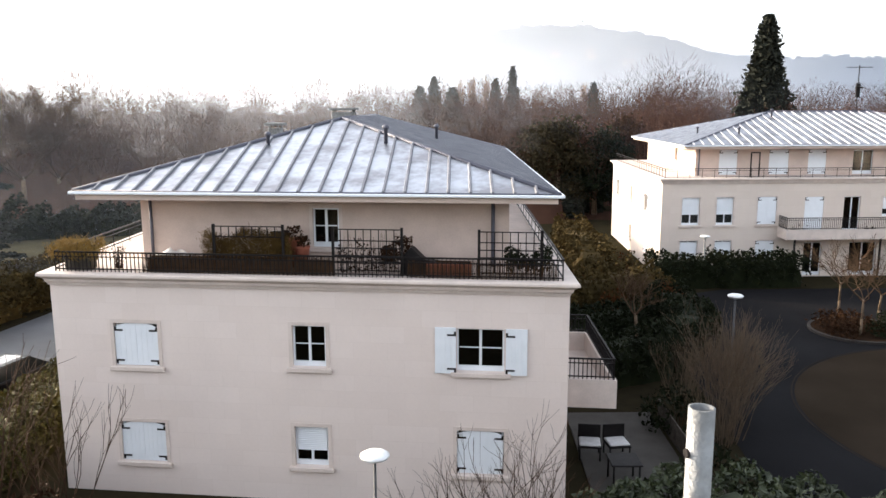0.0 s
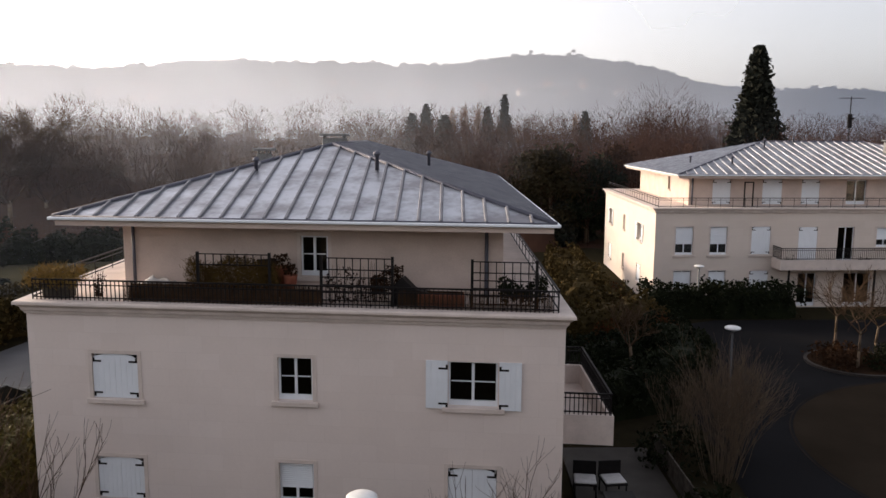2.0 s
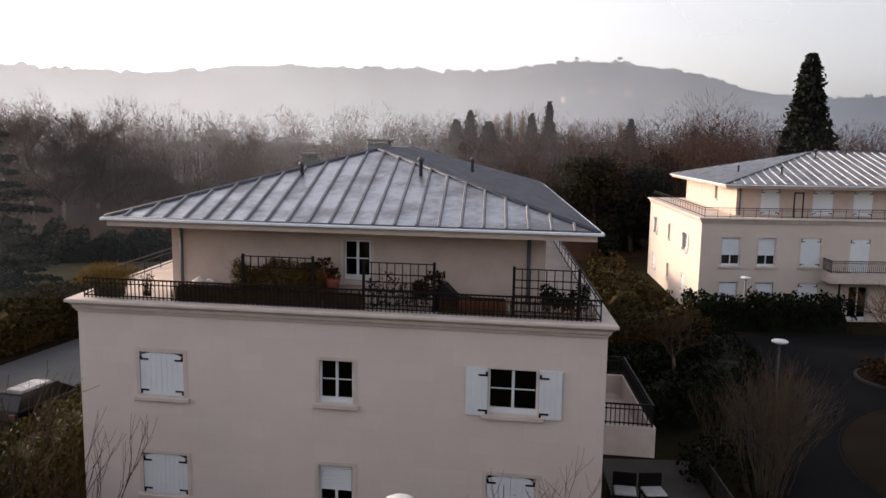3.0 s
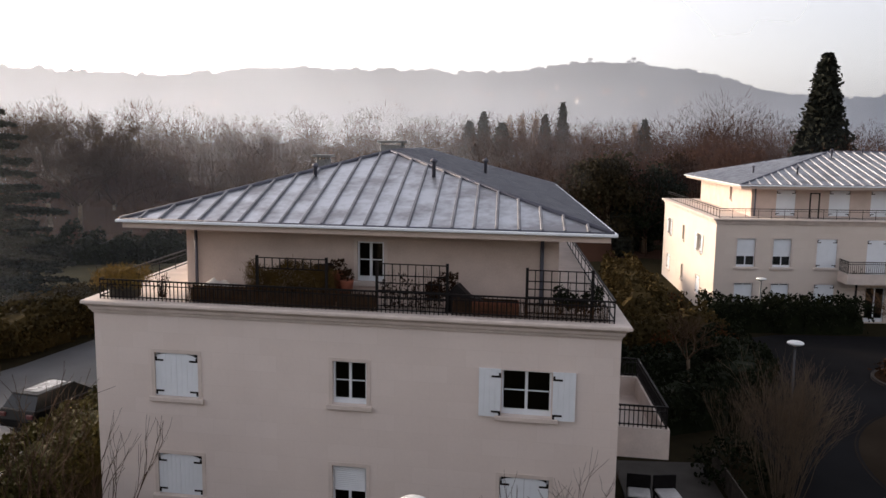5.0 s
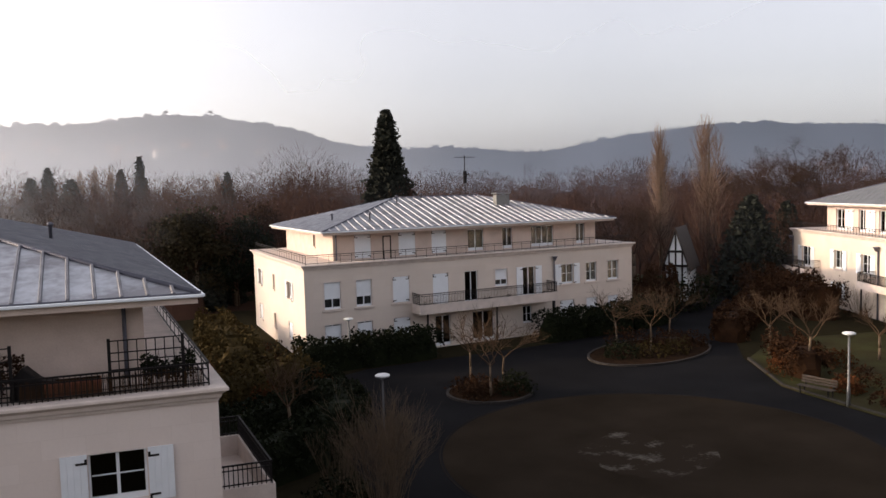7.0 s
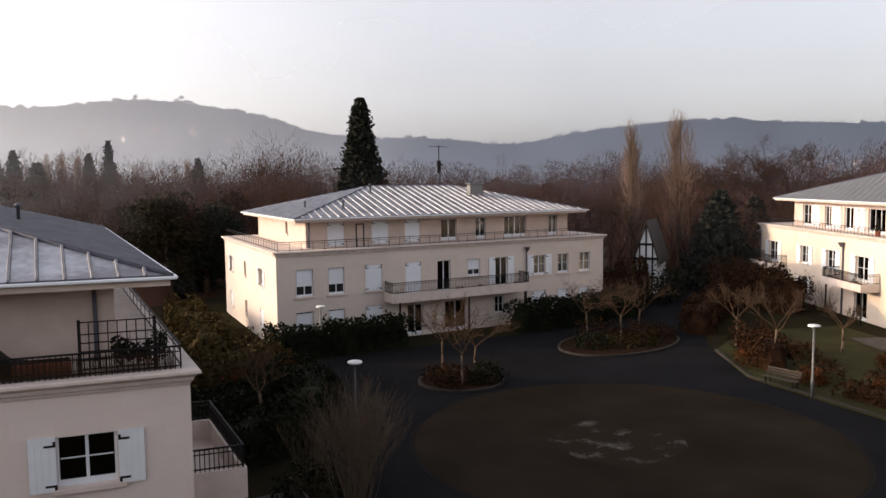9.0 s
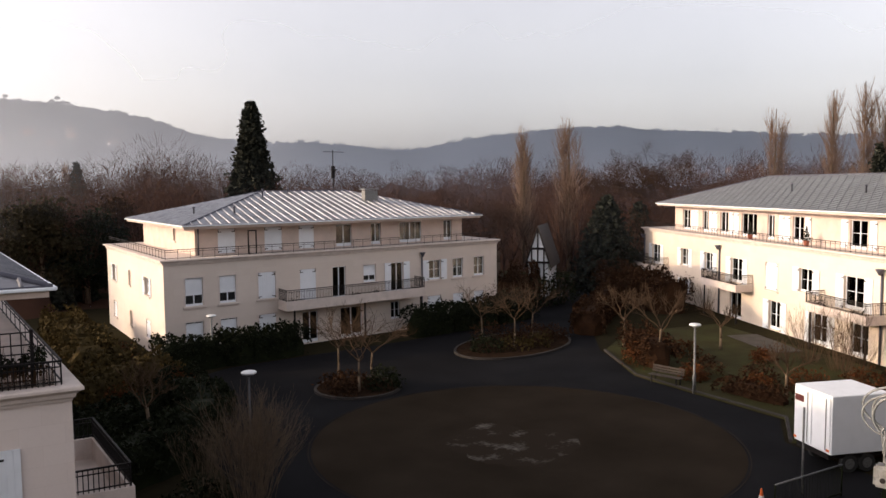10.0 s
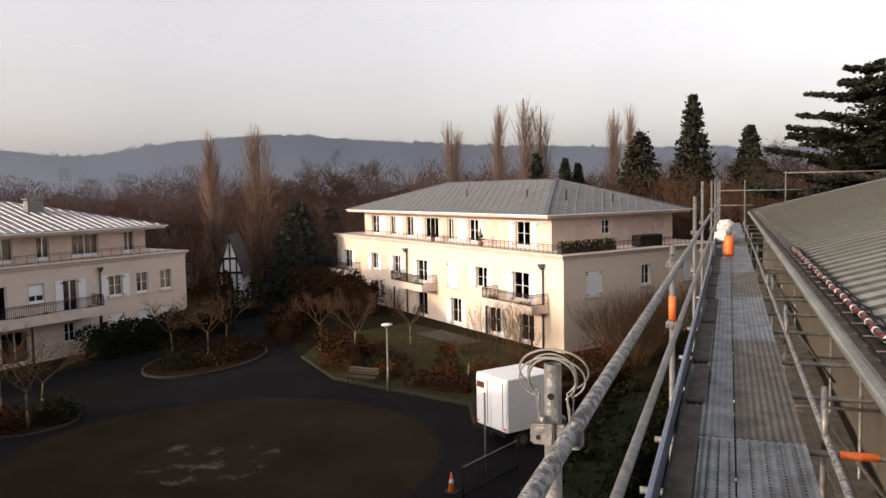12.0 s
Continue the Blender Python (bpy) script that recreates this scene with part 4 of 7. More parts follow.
bm = bmesh.new()
cols = [(-75 + 0.35 * k) for k in range(520)]
grid = []
for r in [520 + 34 * k for k in range(21)] + [1500]:
    grid.append([bm.verts.new((math.sin(radians(c)) * r, math.cos(radians(c)) * r, terrain(math.sin(radians(c)) * r, math.cos(radians(c)) * r))) for c in cols])
for a, b in zip(grid, grid[1:]):
    for k in range(len(cols) - 1):
        bm.faces.new((a[k], a[k + 1], b[k + 1], b[k]))
for f in bm.faces:
    f.smooth = False
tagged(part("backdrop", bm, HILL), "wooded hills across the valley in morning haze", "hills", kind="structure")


# Far crowns carry the same haze tint in their colour.
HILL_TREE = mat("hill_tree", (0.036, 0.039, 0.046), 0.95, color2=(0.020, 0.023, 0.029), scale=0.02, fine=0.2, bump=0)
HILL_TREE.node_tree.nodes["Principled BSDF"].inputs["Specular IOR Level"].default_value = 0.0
rng = random.Random(66)
bm = bmesh.new()


def hill_tree(bm, x, y, z, r, tall):
    """A far tree crown: a small lumpy dome."""
    rings = []
    for f, k in ((0.0, 0.75), (0.4, 1.0), (0.75, 0.75)):
        rings.append([bm.verts.new((x + math.cos(a * math.tau / 6) * r * k * rng.uniform(0.75, 1.2), y + math.sin(a * math.tau / 6) * r * k * rng.uniform(0.75, 1.2), z + tall * (f + rng.uniform(-0.06, 0.06)))) for a in range(6)])
    top = bm.verts.new((x, y, z + tall))
    for a, b in zip(rings, rings[1:]):
        for k in range(6):
            bm.faces.new((a[k], a[(k + 1) % 6], b[(k + 1) % 6], b[k]))
    for k in range(6):
        bm.faces.new((rings[-1][k], rings[-1][(k + 1) % 6], top))


for k in range(5200):
    yaw = rng.uniform(-55, 97)
    r = rng.uniform(1165, 1200) if k % 3 == 0 else rng.uniform(620, 1190)
    x, y = math.sin(radians(yaw)) * r, math.cos(radians(yaw)) * r
    grow = rng.uniform(0.5, 1.0) * (1 + 0.5 * noise.noise((x * 0.01, y * 0.01, 7.0)))
    size = (7.5 if yaw < 22 else 2.8) * grow * (0.55 + 0.45 * r / 1200)
    hill_tree(bm, x, y, terrain(x, y) - size * 0.5, size, size * rng.uniform(1.1, 1.6))
for yaw, up in ((10.35, 7.0), (10.7, 6.0), (10.05, 5.0), (10.95, 4.5), (7.4, 4.0)):
    r = 1196
    x, y = math.sin(radians(yaw)) * r, math.cos(radians(yaw)) * r
    z = terrain(x, y) + 3
    tube(bm, (x, y, z - 4), (x, y, z + up), 0.7, 0.5, 5)
    hill_tree(bm, x, y, z + up - 2.5, 3.8, 4.0)
tagged(part("haze_tinted_woods", bm, HILL_TREE), "hazy tree crowns covering the far hills", "woods", kind="stuff")


def mist(name, radius, thick, top, fade, centre, y0=-50, y1=96):
    bm = bmesh.new()
    n = 300
    low = [bm.verts.new((math.sin(radians(y0 + (y1 - y0) * k / n)) * radius, math.cos(radians(y0 + (y1 - y0) * k / n)) * radius, -0.5)) for k in range(n + 1)]
    high = [bm.verts.new((v.co.x, v.co.y, top)) for v in low]
    for k in range(n):
        bm.faces.new((low[k], low[k + 1], high[k + 1], high[k])).smooth = True
    ob = part(name, bm, mist_mat("mist_%s" % name, thick, top, fade, centre))
    return tagged(ob, "pale veil sheet standing in for morning haze over the valley", "mist", kind="structure")


# Curved sheets added at set distances stand in for haze in the air.
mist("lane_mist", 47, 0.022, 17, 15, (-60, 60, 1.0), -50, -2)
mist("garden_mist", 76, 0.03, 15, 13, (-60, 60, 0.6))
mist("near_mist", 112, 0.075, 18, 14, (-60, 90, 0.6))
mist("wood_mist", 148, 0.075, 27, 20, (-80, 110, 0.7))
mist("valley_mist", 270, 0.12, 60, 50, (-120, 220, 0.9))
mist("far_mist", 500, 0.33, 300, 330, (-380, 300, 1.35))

# ---- near building ----
FA = affine(-10.89, 20.44, -7.04, 88.3)
house = thing("apartment_building", FA @ Vector((0.3, 0.3, 0)), "cream stone apartment building with a set-back zinc-roofed attic", "building", "residence buildings")
LA, DA, ZC = 14.63, 25.8, 6.37
shell(house, FA, LA, DA, ZC, "A",
      front=[(2.0, 3.26, 3.74, 4.96, dict(kind="shut")), (7.05, 7.97, 3.86, 5.02, dict(kind="casement")), (11.5, 12.76, 3.88, 5.06, dict(kind="casement", shutters=True, wide=0.56)),
             (2.0, 3.30, 0.93, 2.10, dict(kind="shut")), (7.02, 7.96, 1.0, 2.16, dict(kind="roller")), (11.5, 12.76, 1.0, 2.24, dict(kind="shut"))],
      left=[], right=[(2.2, 4.2, 2.86, 5.0, dict(kind="french", sill=False)), (2.2, 4.2, 0.05, 2.2, dict(kind="french", sill=False))],
      attic=(2.3, 12.95, 2.0, 23.8, 8.33),
      attic_front=[(7.40, 8.16, 6.86, 7.98, dict(kind="casement", depth=0.08))], attic_left=[], attic_right=[(3.0, 4.6, 6.42, 8.2, dict(kind="french", sill=False))])
hip_roof(house, FA, 1.0, 14.14, 0.55, 25.1, 8.55, 10.40, ZINC, ("front", "right"), step=0.565, seam_mat=ZINC_SEAM)
roof_vent(house, FA, 5.6, 4.4, 9.6, 0.45)
roof_vent(house, FA, 9.3, 4.6, 9.75, 0.5)
roof_vent(house, FA, 10.7, 11.0, 9.6, 0.55)
roof_vent(house, FA, 7.0, 11.5, 10.25, 0.35, wide=0.9)
roof_vent(house, FA, 5.3, 6.8, 9.75, 0.35, wide=0.4)
for u in (2.62, 12.5):
    bm = bmesh.new()
    tube(bm, (u, 1.93, 6.4), (u, 1.93, 8.33), 0.05, n=8)
    part("downpipe", bm, ZINC_DULL, house, m=FA)
ff = face_front(FA, 0)
railing(house, "railing", ff, 0.42, 14.22, 0.34, 6.37, 6.93, True, step=0.115)
railing(house, "railing", face_left(FA, 0), 0.4, 25.3, 0.40, 6.37, 6.93, False, step=1.25)
railing(house, "railing", face_left(FA, 0), 0.4, 25.3, 14.24, 6.37, 6.93, False, step=1.25)
FR = FA @ Matrix(((0, -1, 0, 14.63), (1, 0, 0, 0), (0, 0, 1, 0), (0, 0, 0, 1)))
balcony(house, FR, 1.3, 6.1, 1.25, 2.62, 3.42, 4.02)

# trellises, planters, pots and seats on the near terrace
def trellis(u0, u1, z1, full, label):
    t = thing("trellis", FA @ Vector((u0, 0.55, 6.37)), label, "trellis", "terrace trellises")
    for u in (u0, u1):
        bm = bmesh.new()
        box(bm, (u - 0.035, 0.52, 6.372), (u + 0.035, 0.59, z1 + 0.06))
        part("post", bm, IRON, t, m=FA)
    n = int((u1 - u0) / 0.2)
    for k in range(1, n):
        u = u0 + (u1 - u0) * k / n
        bm = bmesh.new()
        box(bm, (u - 0.012, 0.54, 6.5 if full else z1 - 0.28), (u + 0.012, 0.565, z1))
        part("slat", bm, IRON, t, m=FA)
    for z in ([6.5 + k * 0.2 for k in range(int((z1 - 6.5) / 0.2))] if full else [z1 - 0.28]) + [z1]:
        bm = bmesh.new()
        box(bm, (u0, 0.568, z - 0.014), (u1, 0.585, z + 0.014))
        part("slat", bm, IRON, t, m=FA)
    return t


trellis(4.92, 6.84, 7.64, False, "dark wooden trellis with a spiked top above a hedge")
trellis(8.2, 10.05, 7.60, True, "dark square trellis with dry climbers")
trellis(12.08, 13.7, 7.58, True, "dark square trellis in the terrace corner")


def planter(u0, u1, v0, v1, z1, material, label, group="terrace planters"):
    t = thing("planter", FA @ Vector(((u0 + u1) / 2, (v0 + v1) / 2, 6.37)), label, "planter", group)
    bm = bmesh.new()
    box(bm, (u0, v0, 6.372), (u1, v1, z1))
    part("trough", bm, material, t, m=FA, bevel=0.02)
    bm = bmesh.new()
    box(bm, (u0 + 0.03, v0 + 0.03, z1 + 0.003), (u1 - 0.03, v1 - 0.03, z1 + 0.012))
    part("soil", bm, SOIL, t, m=FA)
    return t


def terrace_bush(name, u0, u1, v0, v1, z0, z1, material, label, count, size, rough=0.3):
    rng = random.Random(int(u0 * 100))
    t = thing(name, FA @ Vector(((u0 + u1) / 2, (v0 + v1) / 2, z0)), label, "plant")
    bm = bmesh.new()
    for _ in range(14):
        p = Vector((rng.uniform(u0 + 0.1, u1 - 0.1), (v0 + v1) / 2, z0))
        tube(bm, p, p + Vector((rng.uniform(-0.15, 0.15), rng.uniform(-0.1, 0.1), (z1 - z0) * rng.uniform(0.6, 0.95))), 0.012, 0.004, 4)
    part("brushwood", bm, TWIG, t, m=FA)
    bm = bmesh.new()
    pts = []
    for _ in range(count):
        u = rng.uniform(u0, u1)
        top = z1 * 1.0 - (z1 - z0) * rough * (0.5 + noise.noise((u * 2.3, z1, 0.3)))
        pts.append((u, rng.uniform(v0, v1), rng.uniform(z0 + 0.05, top)))
    if material in (LEAF_GOLD, LEAF_STRAW):
        for p in pts:
            for _ in range(3):
                q = Vector(p) + Vector((rng.gauss(0, 0.05), rng.gauss(0, 0.05), rng.gauss(0, 0.05)))
                d = Vector((rng.gauss(0, 0.5), rng.gauss(0, 0.5), rng.uniform(-0.1, 1.0))) * size * 1.7
                o = d.orthogonal().normalized() * 0.008
                bm.faces.new([bm.verts.new(x) for x in (q - o, q + o, q + d)])
    else:
        leaves(bm, pts, size * 0.75, rng)
    part("foliage", bm, material, t, m=FA)
    return t


planter(0.6, 1.35, 0.5, 0.95, 6.72, TIMBER, "long dark planter under a straw-coloured bush")
terrace_bush("ornamental_grass", 0.15, 1.6, 0.3, 1.1, 6.65, 7.28, LEAF_GOLD, "straw-yellow bush overhanging the terrace corner", 900, 0.09, 0.35)
planter(3.0, 7.0, 0.52, 0.95, 6.74, TIMBER, "long dark planter along the terrace railing")
terrace_bush("potted_hedge", 4.55, 6.95, 0.6, 1.2, 6.6, 7.54, LEAF_STRAW, "olive-brown dense hedge in a terrace planter", 3600, 0.07, 0.35)
terrace_bush("climber", 8.3, 9.9, 0.6, 0.8, 6.4, 7.6, LEAF_BROWN, "withered brown climber on a trellis", 420, 0.06, 0.4)
terrace_bush("potted_shrub", 9.45, 10.3, 0.65, 1.2, 6.6, 7.45, LEAF_BROWN, "round dark shrub in a terrace pot", 700, 0.07, 0.4)
terrace_bush("potted_shrub", 12.8, 14.0, 0.6, 1.4, 6.5, 7.3, LEAF, "dark green shrub in the terrace corner", 800, 0.08, 0.5)
terrace_bush("potted_shrub", 1.9, 2.3, 0.6, 0.8, 6.4, 7.2, LEAF_BROWN, "thin bare potted shrub", 60, 0.06, 0.5)
planter(7.1, 8.1, 0.55, 0.9, 6.7, TIMBER, "low dark planter on the terrace")
planter(10.7, 11.9, 0.55, 1.0, 6.72, TERRACOTTA, "brown trough on the terrace")
for u, v, s in ((6.95, 1.5, 1.0), (7.25, 1.2, 0.8)):
    t = thing("flower_pot", FA @ Vector((u, v, 6.37)), "terracotta pot with a dark red plant on a stand", "pot", "terrace pots")
    bm = bmesh.new()
    lathe(bm, [(0.13 * s, 0), (0.14 * s, 0.4 * s), (0.2 * s, 0.42 * s), (0.24 * s, 0.75 * s), (0.26 * s, 0.82 * s)], (u, v, 6.372), 14)
    part("pot", bm, TERRACOTTA, t, m=FA)
    bm = bmesh.new()
    rng = random.Random(3)
    leaves(bm, [(u + rng.gauss(0, 0.12) * s, v + rng.gauss(0, 0.12) * s, 6.37 + 0.85 * s + rng.uniform(0, 0.3) * s) for _ in range(90)], 0.06, rng)
    part("foliage", bm, LEAF_BROWN, t, m=FA)


def lounge_seat(u, v, tilt, label):
    """A folded dark garden chair leaning on the terrace."""
    t = thing("garden_chair", FA @ Vector((u, v, 6.37)), label, "chair", "terrace chairs")
    r = Matrix.Translation((u, v, 6.375)) @ Matrix.Rotation(radians(tilt), 4, "Z")
    for nm, a, b, rx in (("seat", (-0.27, -0.25, 0.38), (0.27, 0.25, 0.43), 0), ("backrest", (-0.27, 0.0, 0.0), (0.27, 0.04, 0.55), -14)):
        bm = bmesh.new()
        box(bm, a, b)
        m = FA @ r @ (Matrix.Translation((0, 0.22, 0.43)) @ Matrix.Rotation(radians(rx), 4, "X") if nm == "backrest" else Matrix.Identity(4))
        part(nm, bm, IRON, t, m=m, bevel=0.015)
    for x in (-0.24, 0.24):
        for y in (-0.22, 0.22):
            bm = bmesh.new()
            tube(bm, (x, y, 0), (x, y, 0.379), 0.018, n=6)
            part("leg", bm, IRON, t, m=FA @ r)
    return t


lounge_seat(6.6, 1.5, 20, "dark garden chair beside the pots")
t = thing("covered_grill", FA @ Vector((10.4, 0.9, 6.37)), "dark peaked cover over a garden grill", "grill")
bm = bmesh.new()
prof = [(9.98, 6.375), (11.15, 6.375), (11.05, 6.72), (10.6, 6.82), (10.28, 7.14), (10.02, 6.86)]
a = [bm.verts.new((u, 0.62, z)) for u, z in prof]
b = [bm.verts.new((u + 0.05, 1.25, z - (0.05 if z > 6.5 else 0))) for u, z in prof]
bm.faces.new(a)
bm.faces.new(b[::-1])
for k in range(len(prof)):
    bm.faces.new((a[k], a[(k + 1) % len(prof)], b[(k + 1) % len(prof)], b[k]))
bmesh.ops.recalc_face_normals(bm, faces=bm.faces[:])
part("cover", bm, IRON, t, m=FA, bevel=0.03)
t = thing("garden_cover", FA @ Vector((3.3, 1.3, 6.37)), "pale crumpled dust sheet over stored things", "sheet")
bm = bmesh.new()
n = 18
vs = [[bm.verts.new((2.75 + 1.5 * i / n, 0.9 + 0.9 * j / 8, 6.38 + max(0, math.sin(math.pi * i / n) * math.sin(math.pi * j / 8)) ** 0.5 * (0.42 + 0.25 * noise.noise((i * 0.5, j * 0.6, 2))))) for j in range(9)] for i in range(n + 1)]
for i in range(n):
    for j in range(8):
        bm.faces.new((vs[i][j], vs[i + 1][j], vs[i + 1][j + 1], vs[i][j + 1])).smooth = True
part("sheet", bm, BAG, t, m=FA)

# ---- far building ----
FB = affine(14.03, 48.37, 1.9, 87.0)
house = thing("apartment_building", FB @ Vector((0.3, 0.3, 0)), "long cream apartment building with a shaded front and sunlit end", "building", "residence buildings")
fr = dict(kind="french", sill=False, rows=1)
# Upper roller windows get added curtains that only lighten the panes below.
shell(house, FB, 27.64, 18.5, ZC, "B",
      front=[(1.55, 2.69, 3.38, 5.15, dict(kind="roller", curtain=1)), (3.77, 4.88, 3.38, 5.15, dict(kind="roller", curtain=1)), (6.42, 7.64, 3.4, 5.16, dict(kind="shut")), (9.47, 10.69, 2.86, 5.14, dict(kind="shut", sill=False)),
             (12.02, 13.1, 2.86, 5.14, fr), (14.55, 15.62, 3.85, 5.1, dict(kind="roller", curtain=1)), (16.95, 18.05, 2.86, 5.1, dict(kind="french", sill=False, shutters=True, rows=1)), (20.45, 21.6, 3.55, 5.06, dict(shutters=True, curtain=2)),
             (22.8, 23.85, 3.55, 5.06, dict(curtain=2)), (24.95, 26.03, 3.55, 5.06, dict(curtain=2)),
             (1.52, 2.66, 0.55, 2.38, dict(kind="roller")), (3.77, 4.88, 0.55, 2.38, dict(kind="roller")), (6.42, 7.64, 0.6, 2.36, dict(kind="shut")), (9.6, 10.8, 0.05, 2.2, fr), (12.6, 14.4, 0.05, 2.2, fr), (16.9, 17.7, 0.9, 2.2, dict(kind="casement", sill=False)), (20.3, 21.6, 0.7, 2.3, dict(kind="shut")), (22.8, 23.9, 0.7, 2.3, dict(kind="roller")), (24.95, 26.03, 0.7, 2.3, dict(kind="roller"))],
      left=[(14.9, 15.9, 3.75, 4.95, dict(kind="casement", shutters=True, wide=0.45)), (9.75, 10.35, 3.9, 4.95, dict(cols=1)), (4.05, 5.25, 3.75, 4.9, dict(shutters=True, wide=0.5)), (14.9, 16.1, 0.9, 2.1, dict(kind="shut")), (9.7, 10.3, 1.0, 2.05, dict(cols=1)), (4.05, 5.25, 0.9, 2.1, dict(kind="shut"))],
      right=[], attic=(2.75, 25.0, 2.0, 16.4, 8.2),
      attic_front=[(4.3, 5.5, 6.42, 8.05, dict(kind="shut", sill=False)), (7.6, 8.9, 6.42, 8.05, dict(kind="shut", sill=False)), (10.2, 11.4, 6.42, 8.05, dict(kind="shut", sill=False)), (13.2, 14.55, 6.42, 8.0, fr), (16.2, 17.1, 6.42, 8.0, fr), (18.8, 20.9, 6.42, 8.0, dict(kind="french", sill=False, rows=1, cols=4)), (23.1, 23.95, 6.42, 8.0, fr)],
      attic_left=[(6.7, 7.3, 7.1, 8.05, dict(cols=1))], attic_right=[])
hip_roof(house, FB, 1.65, 26.0, 0.6, 17.4, 8.40, 10.42, ZINC_GREY, ("front", "left"), step=0.62)
roof_vent(house, FB, 18.3, 5.9, 9.8, 0.62, wide=1.2)
roof_vent(house, FB, 9.6, 7.4, 10.1, 0.55)
roof_vent(house, FB, 3.9, 6.0, 8.9, 0.55)
roof_vent(house, FB, 5.9, 3.2, 9.0, 0.5)
roof_vent(house, FB, 12.2, 8.6, 10.4, 0.35)
railing(house, "railing", face_front(FB, 0), 0.4, 27.2, 0.36, 6.37, 6.98, True, step=0.8)
railing(house, "railing", face_left(FB, 0), 0.4, 18.0, 0.42, 6.37, 6.98, False, step=0.8)
balcony(house, FB, 7.8, 19.15, 1.2, 2.62, 3.25, 4.0, posts=((8.5, -0.9), (14.0, -0.9), (18.9, -0.9)))
for u in (2.95, 19.75):
    bm = bmesh.new()
    if u < 5:
        tube(bm, (u, 1.92, 6.4), (u, 1.92, 8.2), 0.06, n=8)
    else:
        tube(bm, (u, 0.2, 0), (u, 0.2, 5.5), 0.05, n=8)
        lathe(bm, [(0.06, 0), (0.22, 0.3), (0.24, 0.34)], (u, 0.08, 5.4), 10)
    part("downpipe", bm, ZINC_DULL, house, m=FB)
t = thing("terrace_screen", FB @ Vector((6.2, 0.9, 6.37)), "dark metal gate frame on the far terrace", "screen")
bm = bmesh.new()
for a, b in (((6.0, 0.88, 6.372), (6.07, 0.95, 7.95)), ((6.55, 0.88, 6.372), (6.62, 0.95, 7.95)), ((6.07, 0.88, 7.88), (6.55, 0.95, 7.95))):
    box(bm, a, b)
part("frame", bm, IRON, t, m=FB)
t = thing("aerial", FB @ Vector((16.5, 9.0, 10.3)), "tall mast with a television aerial and a dish", "aerial")
bm = bmesh.new()
tube(bm, (12.0, 9.0, 10.2), (12.0, 9.0, 13.9), 0.04, n=6)
part("mast", bm, IRON, t, m=FB @ Matrix.Translation((4.5, 0, -0.15)))
bm = bmesh.new()
tube(bm, (11.1, 9.0, 13.75), (13.0, 9.0, 13.75), 0.025, n=5)
for k in range(9):
    tube(bm, (11.15 + k * 0.22, 8.7, 13.75), (11.15 + k * 0.22, 9.3, 13.75), 0.014, n=4)
part("antenna", bm, IRON, t, m=FB @ Matrix.Translation((4.5, 0, -0.15)))
bm = bmesh.new()
lathe(bm, [(0.05, 0), (0.3, 0.1), (0.34, 0.14)], (12.0, 8.8, 12.2), 14)
box(bm, (11.85, 8.92, 11.6), (12.15, 9.08, 12.6))
part("dish", bm, IRON, t, m=FB @ Matrix.Translation((4.5, 0, -0.15)))

# ---- sunny building ----
FC = affine(64.18, 53.55, -117.99, -21.0)
house = thing("apartment_building", FC @ Vector((0.3, 0.3, 0)), "cream apartment building with a sunlit front and many shutters", "building", "residence buildings")
sh = dict(shutters=True, wide=0.75)
shell(house, FC, 38.0, 17.1, ZC, "C",
      front=[(2.3, 4.2, 2.86, 4.82, dict(kind="french", sill=False, curtain=1, **sh)), (8.9, 10.3, 3.3, 4.88, dict(curtain=1, **sh)), (13.5, 14.9, 3.3, 4.88, dict(curtain=1, **sh)), (18.0, 19.8, 2.86, 4.8, dict(kind="french", sill=False, curtain=1, **sh)), (23.1, 24.7, 2.9, 4.9, dict(kind="shut")), (27.4, 28.9, 3.3, 4.9, dict(curtain=1, **sh)), (32.2, 34.1, 2.86, 4.92, dict(kind="french", sill=False, curtain=1, **sh)),
             (17.9, 19.7, 0.0, 2.1, dict(kind="french", sill=False, rows=1)), (23.7, 25.2, 0.05, 2.15, dict(kind="french", sill=False, curtain=1, **sh)), (2.3, 4.0, 0.05, 2.15, dict(kind="french", sill=False)), (8.9, 10.3, 0.8, 2.1, dict(shutters=True)), (29.0, 30.6, 0.05, 2.15, dict(kind="french", sill=False, **sh)), (33.0, 34.6, 0.05, 2.15, dict(kind="french", sill=False))],
      left=[], right=[(2.4, 3.9, 3.45, 5.12, dict(kind="shut")), (8.05, 8.95, 3.75, 5.2, dict(cols=2)), (12.7, 13.7, 3.7, 5.2, dict(kind="shut")), (8.05, 8.95, 0.9, 2.2, dict())],
      attic=(3.9, 34.6, 2.0, 15.3, 8.62),
      attic_front=[(5.6, 7.2, 6.42, 8.3, dict(kind="french", sill=False, curtain=2)), (9.7, 10.8, 6.42, 8.3, fr), (13.0, 14.4, 6.42, 8.3, fr), (16.6, 19.0, 6.42, 8.3, dict(kind="french", sill=False, rows=1, cols=3)), (20.5, 21.5, 6.42, 8.3, fr), (23.9, 25.3, 6.42, 8.3, dict(kind="french", sill=False, curtain=2)), (30.4, 32.1, 6.42, 8.3, dict(kind="french", sill=False, curtain=1))],
      attic_left=[], attic_right=[(7.1, 8.0, 7.2, 8.3, dict())])
